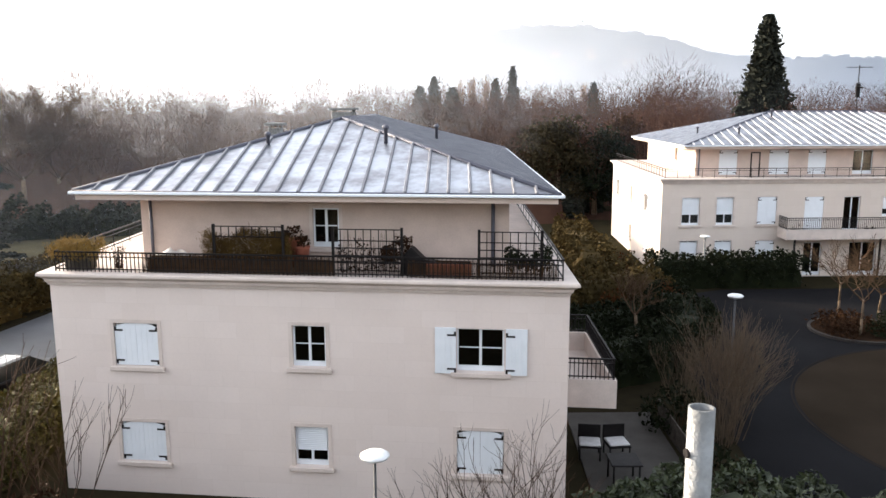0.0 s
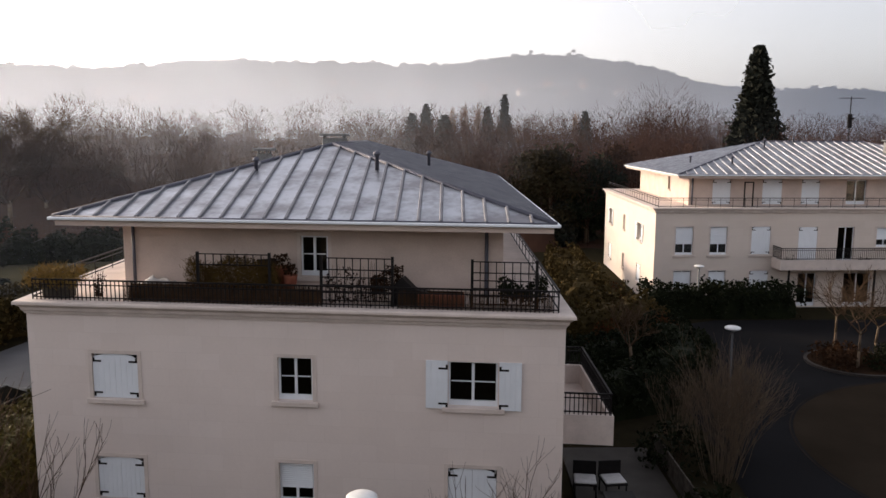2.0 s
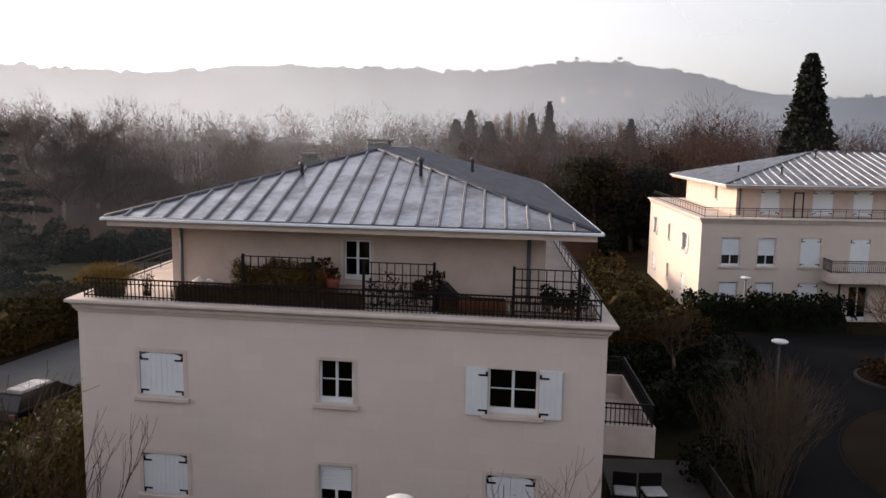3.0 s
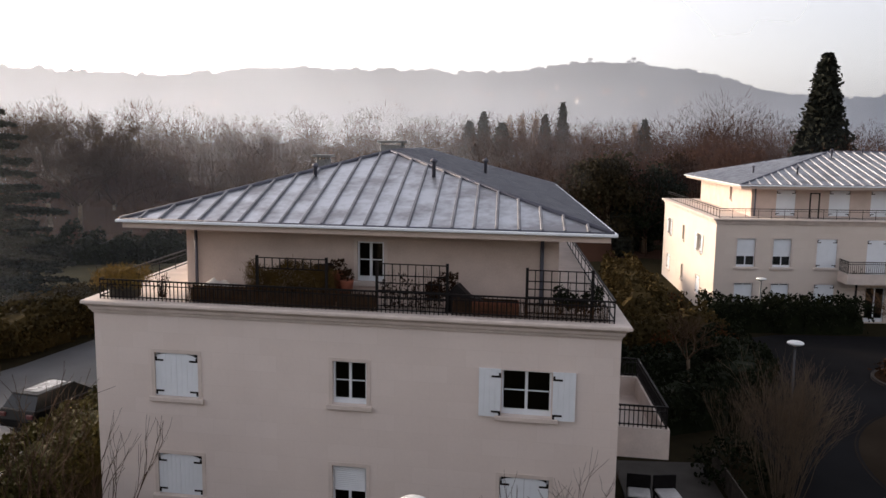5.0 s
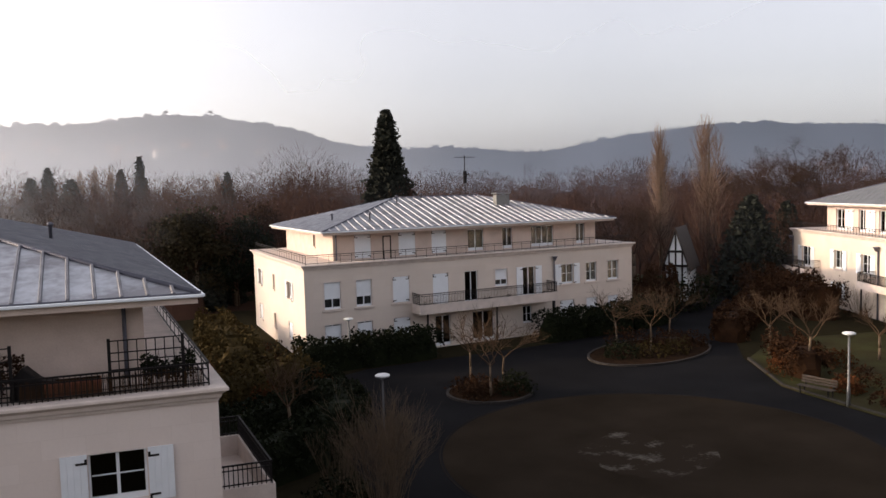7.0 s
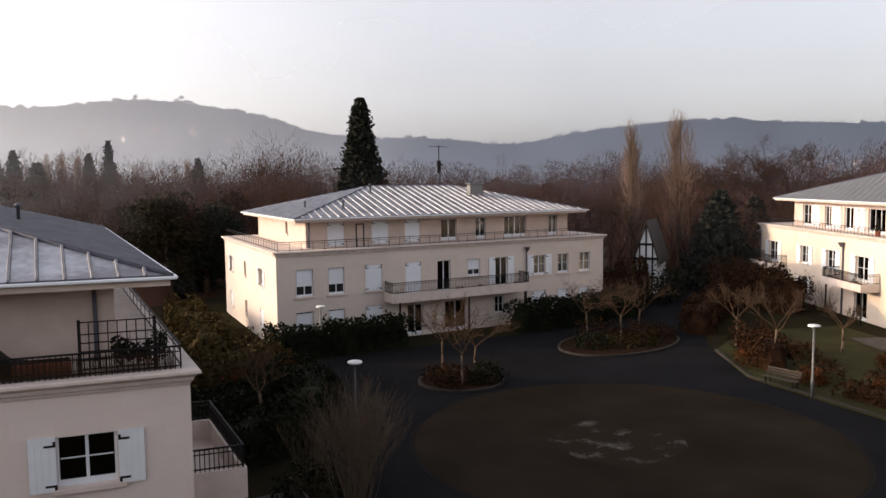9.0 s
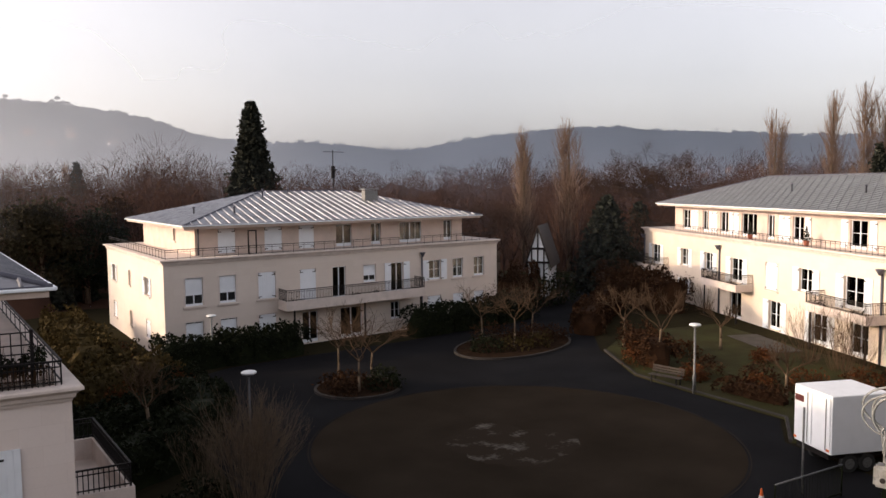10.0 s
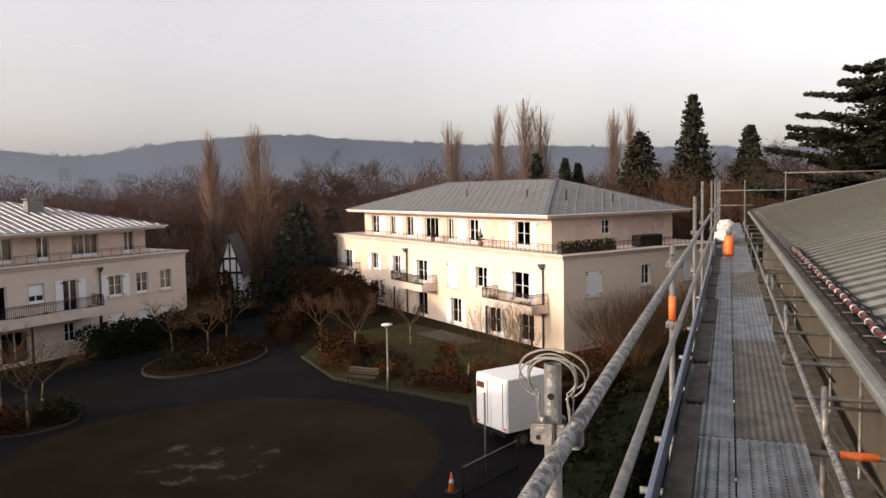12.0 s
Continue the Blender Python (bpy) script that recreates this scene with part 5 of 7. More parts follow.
for s in (7.45, 8.2, 11.05, 11.8, 14.65, 15.5, 22.2, 22.95, 25.5, 29.55, 32.35):
    shutter_leaf(face_front(FC, 2.0), s, s + 0.7, 6.45, 8.3, -0.02, house, 1)
roof_c = hip_roof(house, FC, 2.1, 35.6, 0.75, 16.4, 8.87, 11.35, ZINC_SLATE, ())


def lozenge_ribs(roof, F, lo, hi, half, ze, zr, place, step, label):
    """Two crossing families of raised shingle edges on one roof slope. place maps along, run to plan points."""
    bm = bmesh.new()
    rise = (zr - ze) / half

    def at(s, r, h):
        x, y = place(s, r)
        return Vector((x, y, ze + rise * r + h))

    for sign in (-1, 1):
        k = lo - half
        while k < hi + half:
            pts = []
            for q in range(41):
                r = half * q / 40
                a = k + sign * r * 1.0
                if lo + r + 0.1 < a < hi - r - 0.1:
                    pts.append((a, r))
            if len(pts) > 1:
                (a0, r0), (a1, r1) = pts[0], pts[-1]
                p = [at(a0 - 0.05, r0, 0.003), at(a0 + 0.05, r0, 0.003), at(a1 + 0.05, r1, 0.003), at(a1 - 0.05, r1, 0.003)]
                t2 = [at(a0, r0, 0.05), at(a1, r1, 0.05)]
                v = [bm.verts.new(c) for c in p + t2]
                for f in ((0, 4, 5, 3), (1, 2, 5, 4), (0, 1, 4), (3, 5, 2)):
                    bm.faces.new([v[i] for i in f])
            k += step
    bmesh.ops.recalc_face_normals(bm, faces=bm.faces[:])
    tagged(part("shingle_edges", bm, SHINGLE_EDGE, roof, label, m=F), kind="stuff")


lozenge_ribs(roof_c, FC, 2.1, 35.6, 7.825, 8.87, 11.35, lambda s, r: (s, 0.75 + r), 0.95, "raised edges of lozenge zinc shingles")
lozenge_ribs(roof_c, FC, 0.75, 16.4, 7.825, 8.87, 11.35, lambda s, r: (35.6 - r, s), 0.95, "raised edges of lozenge zinc shingles")
roof_vent(house, FC, 34.0, 4.0, 10.1, 0.5)
roof_vent(house, FC, 33.4, 9.5, 9.7, 0.5)
roof_vent(house, FC, 20.0, 4.5, 10.1, 0.6)
roof_vent(house, FC, 29.0, 4.3, 10.1, 0.5)
railing(house, "railing", face_front(FC, 0), 0.4, 37.6, 0.36, 6.37, 6.98, True, step=0.5)
railing(house, "railing", face_left(FC, 0), 0.4, 16.7, 37.6, 6.37, 6.98, True, step=0.5)
for a, b in ((1.2, 6.2), (15.6, 21.4), (30.2, 36.2)):
    balcony(house, FC, a, b, 1.25, 2.45, 3.0, 3.75, posts=((a + 0.3, -1.0), (b - 0.3, -1.0)))
for u in (0.5, 16.2, 35.7):
    bm = bmesh.new()
    tube(bm, (u, 0.18, 0), (u, 0.18, 5.4), 0.07, n=8)
    lathe(bm, [(0.07, 0), (0.26, 0.3), (0.28, 0.36)], (u, 0.02, 5.3), 10)
    part("downpipe", bm, ZINC_DULL, house, m=FC)


def potted_cone(F, u, v, z, h, label):
    t = thing("potted_conifer", F @ Vector((u, v, z)), label, "plant", "potted conifers")
    bm = bmesh.new()
    lathe(bm, [(0.17, 0), (0.22, 0.35), (0.24, 0.37)], (u, v, z), 12)
    part("pot", bm, TERRACOTTA, t, m=F)
    rng = random.Random(int(u * 10))
    bm = bmesh.new()
    leaves(bm, [(u + rng.gauss(0, 0.12) * (1 - q) * 1.6, v + rng.gauss(0, 0.12) * (1 - q) * 1.6, z + 0.35 + q * h) for q in [rng.random() for _ in range(260)]], 0.07, rng)
    part("foliage", bm, NEEDLE, t, m=F)


for u in (19.8, 27.2):
    potted_cone(FC, u, 0.9, 6.375, 1.0, "small dark conifer in a terrace pot")
t = thing("planter_hedge", FC @ Vector((36.9, 3.5, 6.37)), "low green hedge along the side terrace", "plant")
rng = random.Random(5)
bm = bmesh.new()
leaves(bm, [(rng.uniform(36.7, 37.3), rng.uniform(0.6, 6.0), 6.4 + rng.uniform(0, 0.75)) for _ in range(900)], 0.12, rng)
part("foliage", bm, LEAF_LIGHT, t, m=FC)
bm = bmesh.new()
box(bm, (36.8, 0.6, 6.375), (37.2, 6.0, 6.7))
part("trough", bm, TIMBER, t, m=FC)
t = thing("covered_table", FC @ Vector((36.6, 10.0, 6.37)), "dark covered garden table on the side terrace", "table")
bm = bmesh.new()
box(bm, (36.2, 8.6, 6.375), (37.1, 11.2, 7.2))
part("cover", bm, IRON, t, m=FC, bevel=0.08)

def flower_box(F, u0, u1, v, z, material, label):
    """A narrow flower box on a balcony with a tangle of winter plants."""
    t = thing("flower_box", F @ Vector(((u0 + u1) / 2, v, z)), label, "planter", "balcony flower boxes")
    bm = bmesh.new()
    box(bm, (u0, v - 0.1, z), (u1, v + 0.1, z + 0.2))
    part("trough", bm, IRON, t, m=F, bevel=0.01)
    rng = random.Random(int(u0 * 7))
    bm = bmesh.new()
    leaves(bm, [(rng.uniform(u0, u1), v + rng.gauss(0, 0.09), z + 0.2 + abs(rng.gauss(0, 0.16))) for _ in range(170)], 0.06, rng)
    part("foliage", bm, material, t, m=F)


for u0, u1, lf in ((8.1, 9.3, LEAF), (12.9, 13.6, LEAF_BROWN), (14.4, 15.2, LEAF), (17.9, 18.9, LEAF)):
    flower_box(FB, u0, u1, -0.92, 2.825, lf, "dark flower box on the long balcony")
for u0, u1, lf in ((1.5, 2.6, LEAF), (16.0, 17.6, LEAF_BROWN), (19.6, 20.9, LEAF_BROWN), (30.6, 32.0, LEAF_BROWN), (34.4, 35.8, LEAF)):
    flower_box(FC, u0, u1, -0.98, 2.655, lf, "dark flower box with dry plants on the sunny balcony")

# ---- own building under the scaffold: along, outward, up ----
S_ANG = 12.0
FD = affine(0, 0, S_ANG, S_ANG + 90)
house = thing("apartment_building", FD @ Vector((0, -1.9, 0)), "scaffolded apartment building with a dull standing-seam roof", "building", "residence buildings")
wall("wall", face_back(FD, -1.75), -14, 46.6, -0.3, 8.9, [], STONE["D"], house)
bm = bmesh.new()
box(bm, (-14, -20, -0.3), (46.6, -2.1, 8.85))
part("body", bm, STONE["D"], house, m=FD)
hip_roof(house, FD, -15, 47.5, -20.9, -1.06, 9.15, 11.95, ZINC_DARK, ("back", "right"), step=0.6, gutter_mat=ZINC_DARK, seam_h=0.035, seam_mat=SEAM_DARK)

# ---- scaffold ----
SC = thing("scaffold", FD @ Vector((5.7, 0, 0)), "galvanised tube scaffold with steel decking along the eaves", "scaffold")
DECK, RAIL = 9.01, 10.05
POSTS = [(-2.6, 10.25), (0.49, 10.255), (1.92, 10.21), (6.25, 10.19), (10.4, 10.5), (13.4, 10.7), (20.5, 10.75), (25.9, 10.85), (31.0, 10.8), (36.0, 10.8)]
PO = 0.435
for k, (x, top) in enumerate(POSTS):
    bm = bmesh.new()
    n = 20
    r = 0.0212
    rings = [[bm.verts.new((x + math.cos(a * math.tau / n) * rr, PO + math.sin(a * math.tau / n) * rr, z)) for a in range(n)] for rr, z in ((r, 0.0), (r, top), (r - 0.004, top + 0.001), (r - 0.004, top - 0.35))]
    for a, b in zip(rings, rings[1:]):
        for j in range(n):
            bm.faces.new((a[j], a[(j + 1) % n], b[(j + 1) % n], b[j])).smooth = True
    p = part("standard", bm, STEEL, SC, m=FD)
    bm = bmesh.new()
    tube(bm, (x + 0.018, PO, top - 0.075), (x - 0.0245, PO + 0.0005, top - 0.075), 0.008, n=10)
    part("pin_hole", bm, IRON, p, m=FD)
    bm = bmesh.new()
    box(bm, (x - 0.09, PO - 0.09, 0.0), (x + 0.09, PO + 0.09, 0.012))
    part("base_plate", bm, STEEL, p, m=FD)
    bm = bmesh.new()
    tube(bm, (x, -0.62, 0.02), (x, -0.62, DECK + 0.16), 0.0212, n=12)
    part("inner_standard", bm, STEEL, p, m=FD)
for nm, x0, x1, y, z, mt in (("guard_rail", -6.0, 37.0, 0.385, RAIL, SPLASH), ("mid_rail", -6.0, 37.0, 0.385, RAIL - 0.46, STEEL), ("inner_ledger", -6.0, 37.0, -0.57, DECK - 0.02, SPLASH), ("inner_ledger", -6.0, 37.0, -0.62, 6.6, STEEL), ("outer_ledger", -6.0, 37.0, 0.46, 6.6, STEEL)):
    bm = bmesh.new()
    n = 14
    steps = 60
    prev = None
    for k in range(steps + 1):
        x = x0 + (x1 - x0) * k / steps
        ring = [bm.verts.new((x, y + math.cos(a * math.tau / n) * 0.0212, z + math.sin(a * math.tau / n) * 0.0212)) for a in range(n)]
        if prev:
            for j in range(n):
                bm.faces.new((prev[j], prev[(j + 1) % n], ring[(j + 1) % n], ring[j])).smooth = True
        prev = ring
    bmesh.ops.recalc_face_normals(bm, faces=bm.faces[:])
    part(nm, bm, mt, SC, "tube splashed with pale plaster" if mt is SPLASH else "", m=FD)


def coupler(x, y, z, m):
    """A forged right-angle coupler: two cast jaws joined by a web, with bolt holes and nuts."""
    bm = bmesh.new()
    box(bm, (x - 0.052, y + 0.012, z - 0.026), (x - 0.018, y + 0.07, z + 0.024))
    box(bm, (x - 0.046, y - 0.052, z - 0.034), (x - 0.004, y - 0.012, z + 0.018))
    box(bm, (x - 0.040, y - 0.014, z - 0.016), (x - 0.020, y + 0.014, z + 0.02))
    box(bm, (x + 0.018, y + 0.0, z - 0.024), (x + 0.044, y + 0.06, z + 0.024))
    bmesh.ops.bevel(bm, geom=bm.edges[:], offset=0.005, segments=2, affect="EDGES")
    tube(bm, (x - 0.034, y + 0.042, z + 0.02), (x - 0.034, y + 0.042, z + 0.04), 0.009, n=6)
    tube(bm, (x - 0.026, y - 0.032, z + 0.012), (x - 0.026, y - 0.032, z + 0.03), 0.008, n=6)
    c = part("coupler", bm, STEEL, SC, "forged steel right-angle coupler", m=m)
    for dx, dy, dz in ((-0.0528, 0.05, -0.008), (-0.0468, -0.036, -0.010)):
        bm = bmesh.new()
        tube(bm, (x + dx, y + dy, z + dz), (x + dx + 0.004, y + dy, z + dz), 0.0062, n=10)
        part("bolt_hole", bm, IRON, c, m=m)
    return c


for x, top in POSTS[1:]:
    coupler(x, 0.41, RAIL, FD)
    coupler(x, 0.41, RAIL - 0.46, FD)
# deck planks
for row, (y0, y1) in enumerate(((-0.43, -0.018), (-0.008, 0.36))):
    x = -4.99
    while x < 35:
        bm = bmesh.new()
        x1 = x + 3.46
        n = 17
        prof = []
        for k in range(n + 1):
            y = y0 + (y1 - y0) * k / n
            prof.append((y, DECK - (0.010 if k % 2 else 0.0)))
        prof = [(y0, DECK - 0.06)] + prof + [(y1, DECK - 0.06)]
        a = [bm.verts.new((x + 0.012, y, z)) for y, z in prof]
        b = [bm.verts.new((x1 - 0.012, y, z)) for y, z in prof]
        for k in range(len(prof) - 1):
            bm.faces.new((a[k], b[k], b[k + 1], a[k + 1]))
        bm.faces.new(a)
        bm.faces.new(b[::-1])
        bmesh.ops.recalc_face_normals(bm, faces=bm.faces[:])
        pl = part("deck_plank", bm, PLANK_BROWN if row == 0 and (5 < x < 6 or 12 < x < 13 or 22 < x < 23) else PLANK, SC, m=FD)
        if 0 < x1 and x < 5:
            bm = bmesh.new()
            for j in range(4 if row == 0 else 6):
                for i in range(66 if row == 0 else 84):
                    cx = x + 0.1 + i * (0.050 if row == 0 else 0.039) + (0.02 if row and j % 2 else 0)
                    cy = y0 + 0.07 + j * 0.088 if row == 0 else y0 + 0.03 + j * 0.06
                    v = [bm.verts.new((cx + dx, cy + dy, DECK + 0.0015)) for dx, dy in ((-0.014, 0), (-0.008, -0.0065), (0.008, -0.0065), (0.014, 0), (0.008, 0.0065), (-0.008, 0.0065))]
                    bm.faces.new(v)
            tagged(part("punched_holes", bm, IRON, pl, m=FD), kind="stuff")
        x = x1
# toe boards: alu profile outside, weathered boards lying against it
for x in range(-6, 36, 3):
    bm = bmesh.new()
    box(bm, (x + 0.01, 0.372, DECK - 0.02), (x + 2.99, 0.40, DECK + 0.16))
    part("toe_board", bm, ALU, SC, "bluish toe board", m=FD, bevel=0.006)
xb = 2.2
rng = random.Random(11)
for k in range(11):
    ln = rng.choice((1.2, 1.6, 2.0))
    t = thing("board", FD @ Vector((xb + ln / 2, 0.26, DECK)), "weathered grey board lying along the scaffold deck", "board", "loose boards")
    bm = bmesh.new()
    w = rng.uniform(0.13, 0.16)
    box(bm, (0, -w / 2, 0), (ln, w / 2, 0.028))
    part("plank", bm, TIMBER, t, m=FD @ Matrix.Translation((xb, 0.265 + rng.uniform(-0.015, 0.015), DECK + 0.005)) @ Matrix.Rotation(rng.uniform(-0.012, 0.012), 4, "Z"), bevel=0.004)
    xb += ln + rng.uniform(0.04, 0.3)
# transoms to the wall
for x in (-2.6, 0.4, 2.0, 3.6, 4.5, 5.46, 6.9, 8.2, 9.9, 11.3, 12.7, 15, 17.2, 19.7, 22.3, 24.9, 27.5, 30.0, 33, 36):
    bm = bmesh.new()
    tube(bm, (x + 0.06, 0.5, DECK - 0.1), (x + 0.06, -1.62, DECK - 0.1), 0.0212, n=10)
    part("transom", bm, STEEL, SC, m=FD)
    if x in (6.9, 12.7, 19.7):
        bm = bmesh.new()
        tube(bm, (x - 0.1, -0.6, DECK - 0.1), (x + 0.5, -1.5, DECK - 1.4), 0.02, n=8)
        part("brace", bm, STEEL, SC, m=FD)
for x in (5.62, 9.3, 13.8):
    bm = bmesh.new()
    tube(bm, (x, -0.56, DECK - 0.1), (x, -0.56, DECK + 0.17), 0.021, n=12)
    part("spigot", bm, STEEL, SC, m=FD)
for row in range(4):
    x = 1.2 + 0.4 * (row % 2)
    while x < 35:
        bm = bmesh.new()
        box(bm, (x + 0.01, -1.62 + row * 0.235, 6.965), (x + 2.49, -1.40 + row * 0.235, 7.0))
        part("lower_board", bm, PLANK_BROWN, SC, m=FD, bevel=0.004)
        x += 2.5
for x, top in POSTS:
    for z in (7.0, 8.0):
        bm = bmesh.new()
        tube(bm, (x, 0.5, z - 0.06), (x, -1.66, z - 0.06), 0.0212, n=8)
        part("lower_transom", bm, STEEL, SC, m=FD)
    bm = bmesh.new()
    tube(bm, (x + 0.3, -1.5, 0.02), (x + 0.3, -1.5, DECK - 0.12), 0.0212, n=8)
    part("wall_standard", bm, STEEL, SC, m=FD)
for z in (7.55, 8.05):
    bm = bmesh.new()
    tube(bm, (-6.0, -0.66, z), (37.0, -0.66, z), 0.0212, n=8)
    part("lower_guard_rail", bm, STEEL, SC, m=FD)
# orange marks, end guard
bm = bmesh.new()
tube(bm, (6.25, PO, 9.61), (6.25, PO, 9.80), 0.027, n=14)
part("marker_band", bm, ORANGE, SC, "orange painted band", m=FD)
bm = bmesh.new()
tube(bm, (5.52, -0.64, DECK - 0.1), (5.52, -0.86, DECK - 0.1), 0.027, n=14)
part("marker_band", bm, ORANGE, SC, "orange painted band", m=FD)
for x, y, z0, z1 in ((37.0, 0.41, 0, 10.9), (37.0, -0.62, 0, 10.85), (37.0, -2.25, 9.45, 11.2)):
    bm = bmesh.new()
    tube(bm, (x, y, z0), (x, y, z1), 0.026, n=10)
    part("end_post", bm, STEEL, SC, m=FD)
for z, va, vb in ((9.75, 0.5, -1.0), (10.4, 0.5, -2.9), (11.12, -2.15, -6.5)):
    bm = bmesh.new()
    tube(bm, (37.0, va, z), (37.0, vb, z), 0.025, n=10)
    part("end_rail", bm, STEEL, SC, m=FD)
# wire loops on the post by the coupler
t = thing("wire_coil", FD @ Vector((1.92, 0.41, 10.2)), "grey wire looped over a scaffold post", "wire")
rng = random.Random(4)
for k in range(7):
    bm = bmesh.new()
    prev = None
    w = rng.uniform(0.065, 0.11)
    hgt = rng.uniform(0.005, 0.03)
    dx = rng.uniform(-0.02, 0.02)
    pts = [Vector((1.92 + dx, PO + 0.035, 10.03 + 0.02 * k))]
    for j in range(25):
        ang = radians(-55 + 290 * j / 24)
        pts.append(Vector((1.92 + dx - 0.012 * math.sin(ang), PO + math.cos(ang) * w * 0.8, 10.165 + hgt + math.sin(ang) * 0.055)))
    pts.append(Vector((1.92 + dx, PO - 0.045, 10.02 + 0.02 * k)))
    prev = None
    for i, p in enumerate(pts):
        d = (pts[min(i + 1, len(pts) - 1)] - pts[max(i - 1, 0)]).normalized()
        n = d.cross(Vector((1, 0, 0))).normalized()
        ring = [bm.verts.new(p + (n * math.cos(a * math.tau / 6) + d.cross(n) * math.sin(a * math.tau / 6)) * 0.0022) for a in range(6)]
        if prev:
            for a in range(6):
                bm.faces.new((prev[a], prev[(a + 1) % 6], ring[(a + 1) % 6], ring[a])).smooth = True
        else:
            bm.faces.new(ring[::-1])
        prev = ring
    bm.faces.new(prev)
    part("loop", bm, CABLE, t, m=FD)
# bucket and sacks on the deck
t = thing("container", FD @ Vector((19.5, 0.02, DECK)), "orange plastic gas bottle standing on the deck", "container")
bm = bmesh.new()
lathe(bm, [(0.10, 0), (0.115, 0.03), (0.115, 0.36), (0.10, 0.42), (0.06, 0.47), (0.04, 0.48)], (19.5, 0.03, DECK + 0.002), 18)
part("body", bm, ORANGE, t, m=FD)
bm = bmesh.new()
lathe(bm, [(0.06, 0.475), (0.07, 0.54), (0.06, 0.56)], (19.5, 0.03, DECK + 0.002), 14)
part("collar", bm, STEEL, t, m=FD)
for x, y, z, s in ((23.6, 0.15, DECK, 0.85), (24.2, 0.05, DECK, 0.8), (23.9, 0.12, DECK + 0.32, 0.7)):
    t = thing("sack", FD @ Vector((x, y, z)), "white crumpled rubble sack on the deck", "sack", "rubble sacks")
    bm = bmesh.new()
    bmesh.ops.create_icosphere(bm, subdivisions=3, radius=0.33 * s)
    for v in bm.verts:
        d = v.co.normalized()
        v.co = v.co * (1 + 0.3 * noise.noise(d * 2.4 + Vector((x, 0, z))))
        v.co.z = max(-0.2 * s, v.co.z * 0.85)
        v.co += Vector((x, y, z + 0.2 * s + 0.003))
    for f in bm.faces:
        f.smooth = True
    part("sack_body", bm, BAG, t, m=FD)
# eaves edge of the own roof: board, gutter hooks, cable with red and white barrier tape
bm = bmesh.new()
box(bm, (-15, -1.12, 9.10), (47.5, -1.04, 9.19))
# Black box laid along the gutter as its dark strip.
gl = bmesh.new()
box(gl, (-15, -1.37, 9.2), (47.4, -1.125, 9.25))
part("gutter_dark_strip", gl, IRON, house, "black strip laid along the gutter", m=FD)
eb = part("eaves_board", bm, TIMBER, house, "weathered pale board along the eaves", m=FD)
for k in range(60):
    x = 3.0 + k * 0.7
    bm = bmesh.new()
    box(bm, (x, -1.40, 9.262), (x + 0.018, -1.10, 9.27))
    part("gutter_hook", bm, STEEL, house, m=FD)
t = thing("barrier_tape", FD @ Vector((10, -1.3, 9.3)), "red and white barrier tape stretched along the eaves", "tape")
x, k = 5.2, 0
while x < 18:
    ln = 0.06 if k % 2 else 0.40
    bm = bmesh.new()
    sag = [0.012 * math.sin(q * 4.1) for q in (x, x + ln)]
    tube(bm, (x, -1.22 + sag[0], 9.315), (x + ln, -1.22 + sag[1], 9.315), 0.036 if k % 2 else 0.033, n=10)
    part("stripe", bm, BAG if k % 2 else RED, t, m=FD)
    x, k = x + ln, k + 1
t = thing("cable", FD @ Vector((9, -1.2, 9.25)), "dark cable lying in loops along the eaves", "cable")
bm = bmesh.new()
prevp = None
for k in range(260):
    a = k * 0.42
    p = Vector((5.0 + k * 0.05 + 0.1 * math.cos(a), -1.27 + 0.11 * math.sin(a), 9.262 + 0.035 * (1 + math.sin(a + 1.2))))
    if prevp:
        tube(bm, prevp, p, 0.010, n=5, cap=False)
    prevp = p
part("loop", bm, IRON, t, m=FD)

# ---- lamps, bench, box trailer, sign, cone, car ----
def street_lamp(at, height, label, disc=0.3, paint=None, foot=0.085):
    t = thing("street_lamp", (*at, 0), label, "lamp", "court lamps")
    bm = bmesh.new()
    lathe(bm, [(foot, -0.02), (foot, 0.9), (foot * 0.65, 0.95), (foot * 0.6, height - 0.12)], (*at, 0), 12)
    part("pole", bm, paint or STEEL, t)
    bm = bmesh.new()
    lathe(bm, [(0.06, -0.14), (0.16, -0.10), (disc * 0.92, -0.06), (disc, -0.03), (disc, 0.0), (disc * 0.8, 0.035), (0.03, 0.06)], (*at, height), 28)
    part("disc", bm, LAMP_TOP, t, "flat white disc head")
    return t


street_lamp((33.82, 24.72), 3.56, "slim pale lamp post with a flat white disc")
street_lamp((16.3, 46.2), 3.10, "slim pale lamp post with a flat white disc")
street_lamp((11.26, 28.1), 3.78, "slim lamp post with a flat white disc among shrubs", 0.29, DARK_POLE, 0.06)
street_lamp((-1.27, 14.3), 3.86, "slim grey lamp post with a flat white disc", 0.30, DARK_POLE, 0.05)
t = thing("bench", (33.9, 26.75, 0), "dark slatted park bench at the kerb", "bench")
mb = pose(34.1, 26.75, 0.0, 0, 0, 97)
for k in range(4):
    bm = bmesh.new()
    box(bm, (-0.95, -0.22 + k * 0.115, 0.43), (0.95, -0.13 + k * 0.115, 0.465))
    part("slat", bm, DARK_WOOD, t, m=mb, bevel=0.006)
for k in range(3):
    bm = bmesh.new()
    box(bm, (-0.95, -0.30 - 0.03 * k, 0.55 + k * 0.13), (0.95, -0.265 - 0.03 * k, 0.65 + k * 0.13))
    part("slat", bm, DARK_WOOD, t, m=mb, bevel=0.006)
